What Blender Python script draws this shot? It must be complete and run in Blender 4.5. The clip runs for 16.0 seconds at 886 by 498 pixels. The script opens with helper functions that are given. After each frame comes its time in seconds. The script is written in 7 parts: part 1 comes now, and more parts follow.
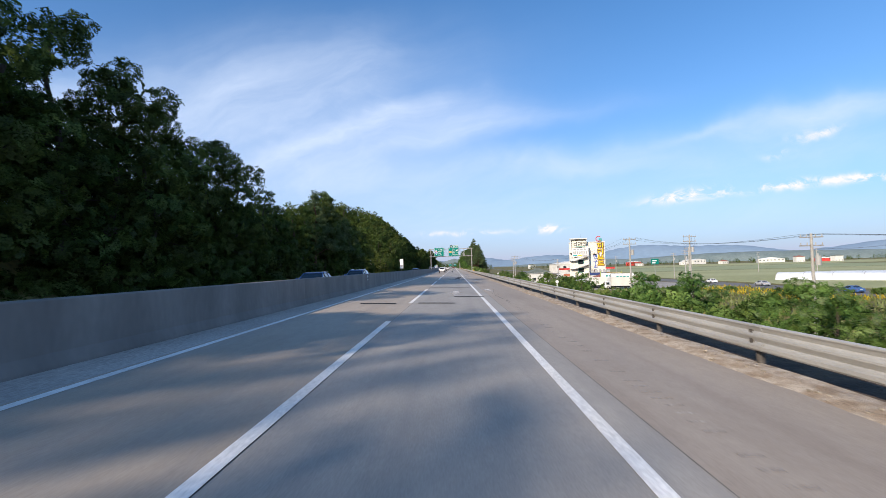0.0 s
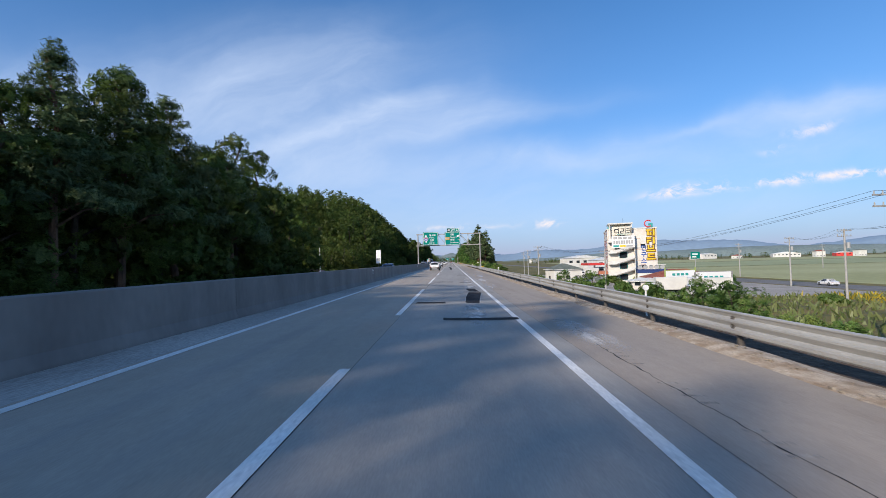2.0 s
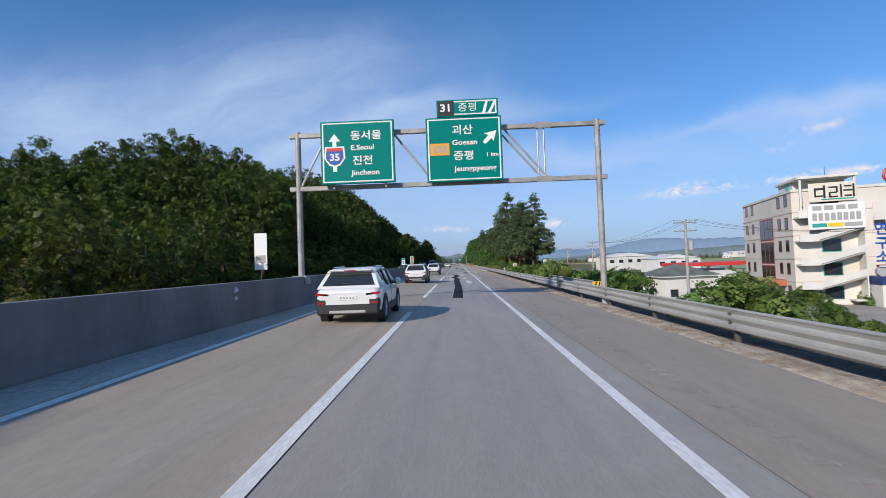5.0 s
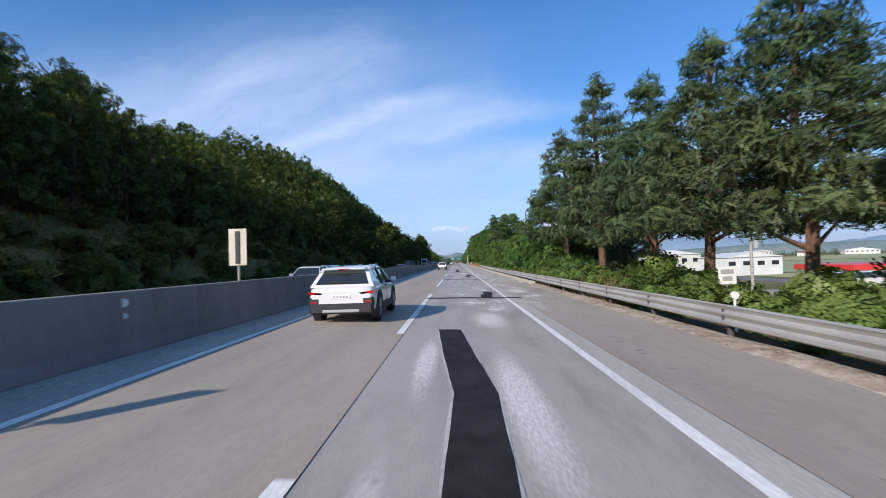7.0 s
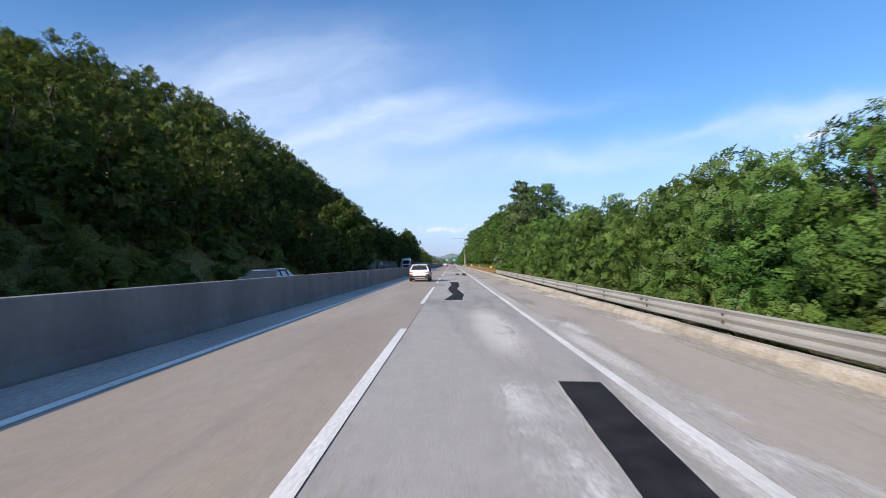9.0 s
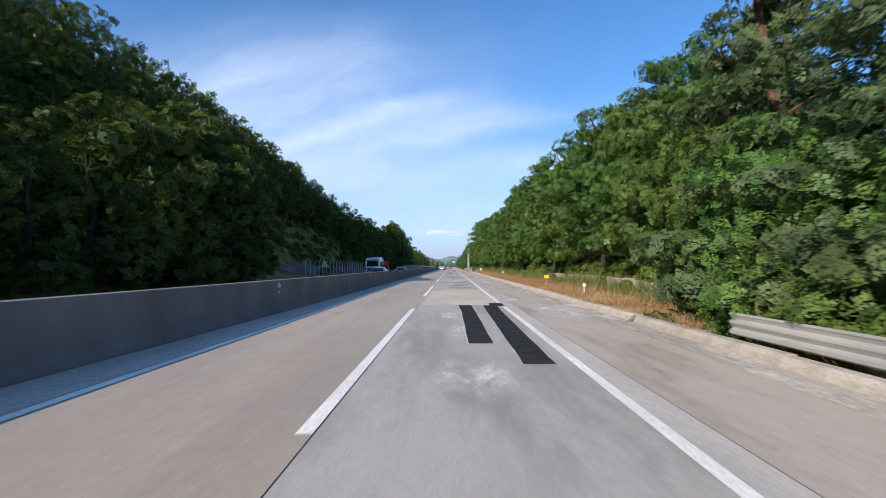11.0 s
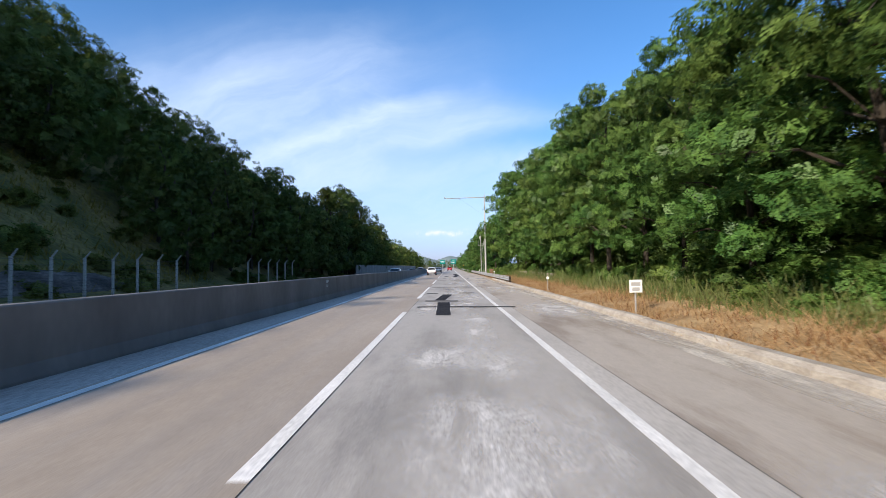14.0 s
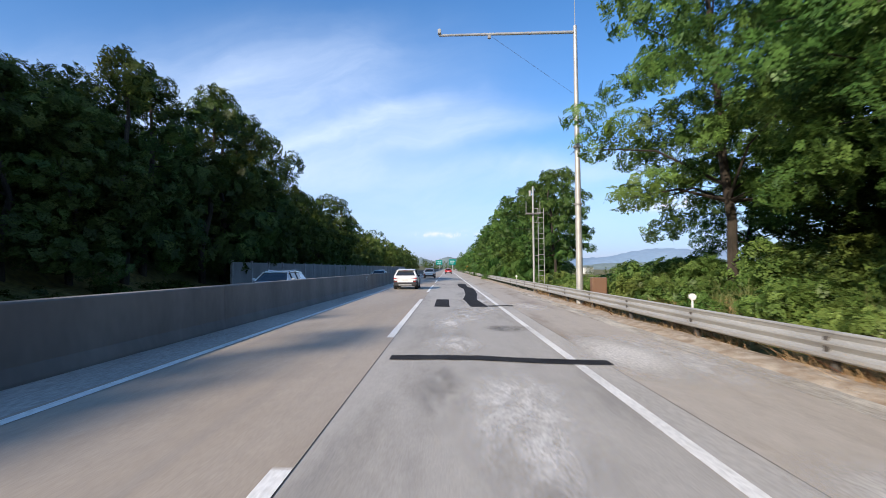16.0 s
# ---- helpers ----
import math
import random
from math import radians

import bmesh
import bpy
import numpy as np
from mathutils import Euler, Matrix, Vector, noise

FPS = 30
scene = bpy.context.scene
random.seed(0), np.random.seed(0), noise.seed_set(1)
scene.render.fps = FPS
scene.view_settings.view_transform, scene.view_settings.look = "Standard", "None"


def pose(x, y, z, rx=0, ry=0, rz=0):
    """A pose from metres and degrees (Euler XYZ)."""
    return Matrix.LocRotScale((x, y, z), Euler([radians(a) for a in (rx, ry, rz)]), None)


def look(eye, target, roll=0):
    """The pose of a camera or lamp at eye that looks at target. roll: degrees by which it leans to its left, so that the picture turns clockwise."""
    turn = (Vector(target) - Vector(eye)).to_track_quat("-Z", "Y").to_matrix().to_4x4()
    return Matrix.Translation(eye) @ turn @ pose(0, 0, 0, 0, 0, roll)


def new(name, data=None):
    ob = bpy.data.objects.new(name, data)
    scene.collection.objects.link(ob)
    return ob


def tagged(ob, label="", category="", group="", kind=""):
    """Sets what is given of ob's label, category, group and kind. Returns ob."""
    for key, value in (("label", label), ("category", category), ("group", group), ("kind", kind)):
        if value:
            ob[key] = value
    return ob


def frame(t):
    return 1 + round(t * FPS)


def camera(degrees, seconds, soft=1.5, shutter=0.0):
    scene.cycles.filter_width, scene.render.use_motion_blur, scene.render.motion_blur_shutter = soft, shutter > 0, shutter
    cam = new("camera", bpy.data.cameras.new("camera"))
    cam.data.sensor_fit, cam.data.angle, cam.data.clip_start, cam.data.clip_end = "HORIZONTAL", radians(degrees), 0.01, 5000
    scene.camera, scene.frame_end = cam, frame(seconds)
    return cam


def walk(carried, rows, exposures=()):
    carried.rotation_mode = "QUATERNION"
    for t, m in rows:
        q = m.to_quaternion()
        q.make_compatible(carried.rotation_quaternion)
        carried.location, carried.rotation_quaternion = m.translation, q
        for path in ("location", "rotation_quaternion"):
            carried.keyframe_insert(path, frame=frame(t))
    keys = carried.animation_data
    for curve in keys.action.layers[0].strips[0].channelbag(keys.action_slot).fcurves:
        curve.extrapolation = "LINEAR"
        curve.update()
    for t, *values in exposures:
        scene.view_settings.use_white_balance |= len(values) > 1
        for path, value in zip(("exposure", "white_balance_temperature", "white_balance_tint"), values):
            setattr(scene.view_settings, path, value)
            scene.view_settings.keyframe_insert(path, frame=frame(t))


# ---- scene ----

cam = camera(88.0, 16.0, soft=0.7, shutter=0.09)
PATH = [
    # seconds, x, y, z, yaw, pitch, roll
    (0.0, 0.237, -0.00, 1.604, 1.35, 2.28, 1.63),
    (0.5, 0.121, 11.70, 1.604, 1.63, 2.13, 1.48),
    (1.0, -0.009, 23.31, 1.604, 1.72, 1.93, 1.50),
    (1.5, -0.111, 35.09, 1.604, 1.49, 2.08, 1.36),
    (2.0, -0.137, 46.99, 1.604, 0.99, 1.58, 1.54),
    (2.5, -0.148, 58.86, 1.604, 0.85, 1.57, 1.62),
    (3.0, -0.109, 70.72, 1.604, 0.76, 1.69, 1.63),
    (3.5, -0.109, 82.53, 1.604, 0.88, 1.76, 1.70),
    (4.0, -0.087, 94.34, 1.604, 1.59, 1.87, 1.81),
    (6.5, -0.373, 156.64, 1.604, 1.85, 1.53, 2.24),
    (7.0, -0.450, 169.82, 1.604, 1.71, 1.65, 1.89),
    (7.5, -0.501, 183.07, 1.604, 1.38, 1.71, 1.62),
    (8.0, -0.551, 196.42, 1.604, 1.31, 1.69, 1.49),
    (8.5, -0.611, 209.07, 1.604, 0.75, 1.61, 1.31),
    (9.0, -0.591, 221.87, 1.604, 1.03, 1.79, 1.15),
    (11.5, -0.317, 287.72, 1.604, 0.91, 2.13, 0.55),
    (12.0, -0.265, 301.31, 1.604, 0.92, 1.98, 1.08),
    (12.5, -0.207, 314.98, 1.604, 0.66, 2.00, 0.95),
    (13.0, -0.218, 328.49, 1.604, 0.71, 2.23, 0.96),
    (13.5, -0.206, 341.86, 1.604, 0.75, 2.23, 0.85),
    (14.0, -0.168, 355.22, 1.604, 0.82, 2.22, 1.03),
    (14.5, -0.219, 368.38, 1.604, 0.83, 2.23, 0.96),
    (15.0, -0.311, 381.67, 1.604, 0.85, 2.28, 0.73),
    (15.5, -0.379, 394.78, 1.604, 0.73, 2.27, 0.67),
    (16.0, -0.465, 408.00, 1.604, 0.53, 2.39, 0.36),
]
walk(cam, [(t, pose(x, y, z, 90 + p, r, w)) for t, x, y, z, w, p, r in PATH],
     [(0.0, 0.35, 6500, 10), (1.0, 0.26, 6450, 10), (2.0, 0.10, 6150, 10), (3.0, 0.12, 6200, 10), (3.5, 0.08, 6150, 10), (4.0, -0.08, 5950, 10), (6.5, -0.03, 5950, 10), (7.0, 0.18, 5950, 10), (7.5, 0.33, 6500, 10), (9.0, 0.38, 6350, 10), (11.5, 0.42, 6150, 10), (12.0, 0.30, 5950, 10), (12.5, 0.42, 6200, 10), (14.0, 0.52, 6300, 10), (16.0, 0.45, 6250, 10)])

# ---- sky, sun, exposure ----
SUN_ELEV = 27.0
SUN_TO = Vector((0.632, 0.775, 0)).normalized()      # the way the light travels, on the plan
world = bpy.data.worlds.new("sky")
scene.world = world
world.use_nodes = True
wt = world.node_tree
wn, wl = wt.nodes, wt.links
for nd in list(wn):
    wn.remove(nd)


def wmath(op, a, b=None, c=None, clamp=False):
    nd = wn.new("ShaderNodeMath")
    nd.operation, nd.use_clamp = op, clamp
    for i, v in enumerate((a, b, c)):
        if v is None:
            continue
        if isinstance(v, (int, float)):
            nd.inputs[i].default_value = v
        else:
            wl.new(v, nd.inputs[i])
    return nd.outputs[0]


sky = wn.new("ShaderNodeTexSky")
sky.sky_type, sky.sun_disc = "NISHITA", False
sky.sun_elevation, sky.sun_rotation = radians(SUN_ELEV), math.atan2(-SUN_TO.x, -SUN_TO.y)
sky.air_density, sky.dust_density, sky.ozone_density = 1.0, 0.35, 3.0
crd = wn.new("ShaderNodeTexCoord")
sep = wn.new("ShaderNodeSeparateXYZ")
wl.new(crd.outputs["Generated"], sep.inputs[0])
dx, dy, dz = sep.outputs
ahead = wmath("MAXIMUM", dy, 0.05)
su, sv = wmath("DIVIDE", dx, ahead), wmath("DIVIDE", dz, ahead)


def streak(u0, v0, tilt, ru, rv):
    """A soft long patch of cirrus round a direction (u to the right, v up), tilted."""
    c, s = math.cos(tilt), math.sin(tilt)
    a, b = wmath("SUBTRACT", su, u0), wmath("SUBTRACT", sv, v0)
    p = wmath("DIVIDE", wmath("ADD", wmath("MULTIPLY", a, c), wmath("MULTIPLY", b, s)), ru)
    q = wmath("DIVIDE", wmath("SUBTRACT", wmath("MULTIPLY", b, c), wmath("MULTIPLY", a, s)), rv)
    r2 = wmath("ADD", wmath("MULTIPLY", p, p), wmath("MULTIPLY", q, q))
    return wmath("POWER", 2.718, wmath("MULTIPLY", r2, -1.0))


def cloud_noise(scale, stretch, tilt, detail, lo, hi):
    cmb = wn.new("ShaderNodeCombineXYZ")
    wl.new(su, cmb.inputs[0])
    wl.new(sv, cmb.inputs[1])
    rot = wn.new("ShaderNodeVectorRotate")
    rot.rotation_type = "Z_AXIS"
    rot.inputs["Angle"].default_value = -tilt
    wl.new(cmb.outputs[0], rot.inputs["Vector"])
    mp = wn.new("ShaderNodeMapping")
    mp.inputs["Scale"].default_value = (scale, scale * stretch, 1)
    wl.new(rot.outputs[0], mp.inputs[0])
    tex = wn.new("ShaderNodeTexNoise")
    tex.inputs["Detail"].default_value, tex.inputs["Roughness"].default_value = detail, 0.62
    tex.inputs["Scale"].default_value = 1.0
    tex.inputs["Distortion"].default_value = 0.6
    wl.new(mp.outputs[0], tex.inputs["Vector"])
    rmp = wn.new("ShaderNodeMapRange")
    rmp.interpolation_type = "SMOOTHSTEP"
    rmp.inputs["From Min"].default_value, rmp.inputs["From Max"].default_value = lo, hi
    wl.new(tex.outputs["Fac"], rmp.inputs["Value"])
    return rmp.outputs[0]


def total(items):
    out = items[0]
    for it in items[1:]:
        out = wmath("ADD", out, it)
    return out


def warp(scale, seed, amount):
    cmb = wn.new("ShaderNodeCombineXYZ")
    wl.new(su, cmb.inputs[0])
    wl.new(sv, cmb.inputs[1])
    cmb.inputs[2].default_value = seed
    tex = wn.new("ShaderNodeTexNoise")
    tex.inputs["Scale"].default_value, tex.inputs["Detail"].default_value = scale, 4
    wl.new(cmb.outputs[0], tex.inputs["Vector"])
    return wmath("MULTIPLY", wmath("SUBTRACT", tex.outputs["Fac"], 0.5), amount)


plain_su, plain_sv = su, sv
su, sv = wmath("ADD", plain_su, warp(3.2, 1.0, 0.30)), wmath("ADD", plain_sv, warp(4.2, 7.0, 0.11))
VEIL = ((-0.72, 0.375, -0.04, 0.40, 0.105, 0.60), (-0.30, 0.43, 0.03, 0.32, 0.105, 0.60), (-0.95, 0.30, 0.1, 0.30, 0.14, 0.5), (-0.45, 0.25, 0.1, 0.40, 0.09, 0.40),
        (-0.22, 0.300, 0.27, 0.20, 0.026, 0.70), (0.03, 0.303, 0.16, 0.24, 0.027, 0.75), (-0.02, 0.345, 0.05, 0.20, 0.030, 0.35),
        (-0.10, 0.215, 0.04, 0.48, 0.050, 0.60), (0.32, 0.215, 0.03, 0.17, 0.032, 0.55), (0.05, 0.15, 0.0, 0.70, 0.05, 0.35), (0.05, 0.09, 0.0, 1.1, 0.05, 0.50),
        (0.80, 0.308, 0.12, 0.26, 0.030, 0.85), (0.52, 0.275, 0.22, 0.10, 0.012, 0.45), (0.80, 0.235, 0.06, 0.34, 0.050, 0.55))
veil = total([wmath("MULTIPLY", streak(*q[:5]), q[5]) for q in VEIL])
fibres = wmath("ADD", wmath("MULTIPLY", cloud_noise(2.2, 3.6, 0.17, 7, 0.22, 0.80), 0.50), 0.56)
strands = wmath("ADD", wmath("MULTIPLY", cloud_noise(7.0, 3.2, 0.22, 8, 0.25, 0.78), 0.20), 0.86)
# thin cloud behind the camera, out of view, added to whiten the fill light
unseen_cloud = wn.new("ShaderNodeTexNoise")
unseen_cloud.inputs["Scale"].default_value, unseen_cloud.inputs["Detail"].default_value, unseen_cloud.inputs["Distortion"].default_value = 2.2, 6, 0.8
wl.new(crd.outputs["Generated"], unseen_cloud.inputs["Vector"])
behind = wn.new("ShaderNodeMapRange")
behind.interpolation_type = "SMOOTHSTEP"
behind.inputs["From Min"].default_value, behind.inputs["From Max"].default_value = 0.45, -0.25
wl.new(dy, behind.inputs["Value"])
overhead = wmath("MULTIPLY", wmath("MULTIPLY", wmath("SUBTRACT", unseen_cloud.outputs["Fac"], 0.12, clamp=True), 0.42), behind.outputs[0])
cirrus = wmath("ADD", wmath("MULTIPLY", wmath("MULTIPLY", wmath("MULTIPLY", veil, fibres), strands), 0.82), overhead, clamp=True)
su, sv = wmath("ADD", plain_su, warp(18.0, 3.0, 0.05)), wmath("ADD", plain_sv, warp(22.0, 9.0, 0.022))
PUFFS = ((0.206, 0.078, 0.0, 0.034, 0.007, 1.0), (0.03, 0.073, 0.0, 0.075, 0.005, 0.8), (0.50, 0.138, 0.12, 0.075, 0.011, 1.0), (0.60, 0.150, 0.05, 0.07, 0.010, 0.7),
         (0.76, 0.158, 0.06, 0.13, 0.009, 0.75), (0.92, 0.168, 0.02, 0.09, 0.008, 0.8), (0.79, 0.265, 0.20, 0.045, 0.010, 0.8), (0.706, 0.222, 0.25, 0.022, 0.007, 0.7))
puffs = total([wmath("MULTIPLY", streak(*q[:5]), q[5]) for q in PUFFS])
cumulus = wmath("MULTIPLY", wmath("MULTIPLY", puffs, cloud_noise(17, 1.5, 0.1, 8, 0.40, 0.62)), 1.25, clamp=True)
low = wmath("POWER", 2.718, wmath("MULTIPLY", wmath("ABSOLUTE", dz), -5.6))
haze = wn.new("ShaderNodeMixRGB")
haze.inputs[2].default_value = (7.9, 3.68, 3.95, 1)
wl.new(wmath("MULTIPLY", low, 0.92), haze.inputs[0])
wl.new(sky.outputs[0], haze.inputs[1])
blue = wn.new("ShaderNodeMixRGB")
blue.blend_type = "MULTIPLY"
blue.inputs[0].default_value = 1.0
blue.inputs[2].default_value = (0.56, 1.165, 1.54, 1)
wl.new(haze.outputs[0], blue.inputs[1])
mixc = wn.new("ShaderNodeMixRGB")
mixc.inputs[2].default_value = (6.4, 7.4, 9.2, 1)
wl.new(cirrus, mixc.inputs[0])
wl.new(blue.outputs[0], mixc.inputs[1])
mixp = wn.new("ShaderNodeMixRGB")
mixp.inputs[2].default_value = (9.4, 8.6, 8.6, 1)
wl.new(cumulus, mixp.inputs[0])
wl.new(mixc.outputs[0], mixp.inputs[1])
bg = wn.new("ShaderNodeBackground")
bg.inputs[1].default_value = 0.096
wl.new(mixp.outputs[0], bg.inputs[0])
wout = wn.new("ShaderNodeOutputWorld")
wl.new(bg.outputs[0], wout.inputs[0])

sun = new("sun", bpy.data.lights.new("sun", "SUN"))
sun.data.energy, sun.data.angle, sun.data.color = 5.0, radians(0.6), (1.0, 0.845, 0.68)
se = radians(SUN_ELEV)
sun.matrix_world = look((0, 0, 0), (SUN_TO.x * math.cos(se), SUN_TO.y * math.cos(se), -math.sin(se)))


# ---- materials ----
def nodes_of(name):
    m = bpy.data.materials.new(name)
    m.use_nodes = True
    nt = m.node_tree
    return m, nt, nt.nodes["Principled BSDF"]


def surface(name, cols, scale=1.0, fine=20.0, rough=0.8, bump=0.2, metal=0.0, stretch=(1, 1, 1), spread=(0.35, 0.65), vary=0.0, fine_amount=0.35, bump_dist=0.02, coat=0.0):
    """Two colours mixed by a coarse noise, a fine grain over them, and a fine relief, in metres."""
    m, nt, b = nodes_of(name)
    N, L = nt.nodes, nt.links
    tc = N.new("ShaderNodeTexCoord")
    mp = N.new("ShaderNodeMapping")
    mp.inputs["Scale"].default_value = stretch
    L.new(tc.outputs["Object"], mp.inputs[0])
    n1 = N.new("ShaderNodeTexNoise")
    n1.inputs["Scale"].default_value, n1.inputs["Detail"].default_value = scale, 6
    L.new(mp.outputs[0], n1.inputs["Vector"])
    r = N.new("ShaderNodeValToRGB")
    r.color_ramp.elements[0].position, r.color_ramp.elements[1].position = spread
    r.color_ramp.elements[0].color, r.color_ramp.elements[1].color = (*cols[0], 1), (*cols[1], 1)
    L.new(n1.outputs["Fac"], r.inputs[0])
    n2 = N.new("ShaderNodeTexNoise")
    n2.inputs["Scale"].default_value, n2.inputs["Detail"].default_value = fine, 4
    L.new(mp.outputs[0], n2.inputs["Vector"])
    mr = N.new("ShaderNodeMapRange")
    mr.inputs["To Min"].default_value, mr.inputs["To Max"].default_value = 1 - fine_amount, 1 + fine_amount
    mr.inputs["From Min"].default_value, mr.inputs["From Max"].default_value = 0.25, 0.75
    L.new(n2.outputs["Fac"], mr.inputs[0])
    mul = N.new("ShaderNodeVectorMath")
    mul.operation = "SCALE"
    L.new(r.outputs[0], mul.inputs[0])
    L.new(mr.outputs[0], mul.inputs["Scale"])
    out = mul.outputs[0]
    if vary:
        oi = N.new("ShaderNodeObjectInfo")
        mv = N.new("ShaderNodeMapRange")
        mv.inputs["To Min"].default_value, mv.inputs["To Max"].default_value = 1 - vary, 1 + vary
        L.new(oi.outputs["Random"], mv.inputs[0])
        mul2 = N.new("ShaderNodeVectorMath")
        mul2.operation = "SCALE"
        L.new(out, mul2.inputs[0])
        L.new(mv.outputs[0], mul2.inputs["Scale"])
        out = mul2.outputs[0]
    L.new(out, b.inputs["Base Color"])
    b.inputs["Roughness"].default_value, b.inputs["Metallic"].default_value = rough, metal
    b.inputs["Coat Weight"].default_value = coat
    if bump:
        bp = N.new("ShaderNodeBump")
        bp.inputs["Strength"].default_value, bp.inputs["Distance"].default_value = bump, bump_dist
        L.new(n2.outputs["Fac"], bp.inputs["Height"])
        L.new(bp.outputs[0], b.inputs["Normal"])
    return m


def leaf_mat(name, dark, light, trans=0.35, cells=0.0, fill=0.62):
    """Leaf sprays: each spray is cut into small leaves of about 1 / cells metres."""
    m = bpy.data.materials.new(name)
    m.use_nodes = True
    N, L = m.node_tree.nodes, m.node_tree.links
    N.remove(N["Principled BSDF"])
    geo = N.new("ShaderNodeNewGeometry")
    oi = N.new("ShaderNodeObjectInfo")
    ad = N.new("ShaderNodeMath")
    ad.operation = "MULTIPLY_ADD"
    ad.inputs[1].default_value, ad.inputs[2].default_value = 0.65, 0.0
    L.new(geo.outputs["Random Per Island"], ad.inputs[0])
    ad2 = N.new("ShaderNodeMath")
    ad2.operation = "MULTIPLY_ADD"
    ad2.inputs[1].default_value = 0.35
    L.new(oi.outputs["Random"], ad2.inputs[0])
    L.new(ad.outputs[0], ad2.inputs[2])
    r = N.new("ShaderNodeValToRGB")
    r.color_ramp.elements[0].color, r.color_ramp.elements[1].color = (*dark, 1), (*light, 1)
    L.new(ad2.outputs[0], r.inputs[0])
    d, t, mx = N.new("ShaderNodeBsdfDiffuse"), N.new("ShaderNodeBsdfTranslucent"), N.new("ShaderNodeMixShader")
    gl, mx2 = N.new("ShaderNodeBsdfGlossy"), N.new("ShaderNodeMixShader")
    gl.inputs["Roughness"].default_value = 0.45
    gl.inputs["Color"].default_value = (0.6, 0.6, 0.6, 1)
    mx2.inputs[0].default_value = 0.02
    mx.inputs[0].default_value = trans
    L.new(r.outputs[0], d.inputs[0])
    L.new(r.outputs[0], t.inputs[0])
    L.new(d.outputs[0], mx.inputs[1])
    L.new(t.outputs[0], mx.inputs[2])
    L.new(mx.outputs[0], mx2.inputs[1])
    L.new(gl.outputs[0], mx2.inputs[2])
    last = mx2.outputs[0]
    if cells:
        tc = N.new("ShaderNodeTexCoord")
        vo = N.new("ShaderNodeTexVoronoi")
        vo.inputs["Scale"].default_value = cells
        L.new(tc.outputs["Object"], vo.inputs["Vector"])
        lt = N.new("ShaderNodeMath")
        lt.operation = "LESS_THAN"
        lt.inputs[1].default_value = fill
        L.new(vo.outputs["Distance"], lt.inputs[0])
        tr, mx3 = N.new("ShaderNodeBsdfTransparent"), N.new("ShaderNodeMixShader")
        L.new(lt.outputs[0], mx3.inputs[0])
        L.new(tr.outputs[0], mx3.inputs[1])
        L.new(last, mx3.inputs[2])
        last = mx3.outputs[0]
        sx = N.new("ShaderNodeSeparateXYZ")
        L.new(vo.outputs["Color"], sx.inputs[0])
        hv = N.new("ShaderNodeHueSaturation")
        vr = N.new("ShaderNodeMapRange")
        vr.inputs["To Min"].default_value, vr.inputs["To Max"].default_value = 0.7, 1.25
        L.new(sx.outputs[0], vr.inputs[0])
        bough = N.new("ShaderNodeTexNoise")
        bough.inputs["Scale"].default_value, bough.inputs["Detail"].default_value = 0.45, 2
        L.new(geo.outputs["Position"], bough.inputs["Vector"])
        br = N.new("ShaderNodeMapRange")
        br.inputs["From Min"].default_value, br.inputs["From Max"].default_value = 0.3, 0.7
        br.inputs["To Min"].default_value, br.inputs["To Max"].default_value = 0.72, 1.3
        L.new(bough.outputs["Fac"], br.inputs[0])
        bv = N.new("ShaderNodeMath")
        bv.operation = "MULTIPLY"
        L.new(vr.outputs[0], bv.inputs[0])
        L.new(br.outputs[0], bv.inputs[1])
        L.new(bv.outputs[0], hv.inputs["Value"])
        stand = N.new("ShaderNodeTexNoise")
        stand.inputs["Scale"].default_value, stand.inputs["Detail"].default_value = 0.16, 2
        L.new(geo.outputs["Position"], stand.inputs["Vector"])
        hr = N.new("ShaderNodeMapRange")
        hr.inputs["From Min"].default_value, hr.inputs["From Max"].default_value = 0.3, 0.7
        hr.inputs["To Min"].default_value, hr.inputs["To Max"].default_value = 0.48, 0.53
        L.new(stand.outputs["Fac"], hr.inputs[0])
        L.new(hr.outputs[0], hv.inputs["Hue"])
        L.new(r.outputs[0], hv.inputs["Color"])
        L.new(hv.outputs[0], d.inputs[0])
        L.new(hv.outputs[0], t.inputs[0])
    L.new(last, N["Material Output"].inputs[0])
    return m


def plain(name, col, rough=0.5, metal=0.0, coat=0.0, emit=None):
    m, nt, b = nodes_of(name)
    b.inputs["Base Color"].default_value = (*col, 1)
    b.inputs["Roughness"].default_value, b.inputs["Metallic"].default_value = rough, metal
    b.inputs["Coat Weight"].default_value = coat
    return m


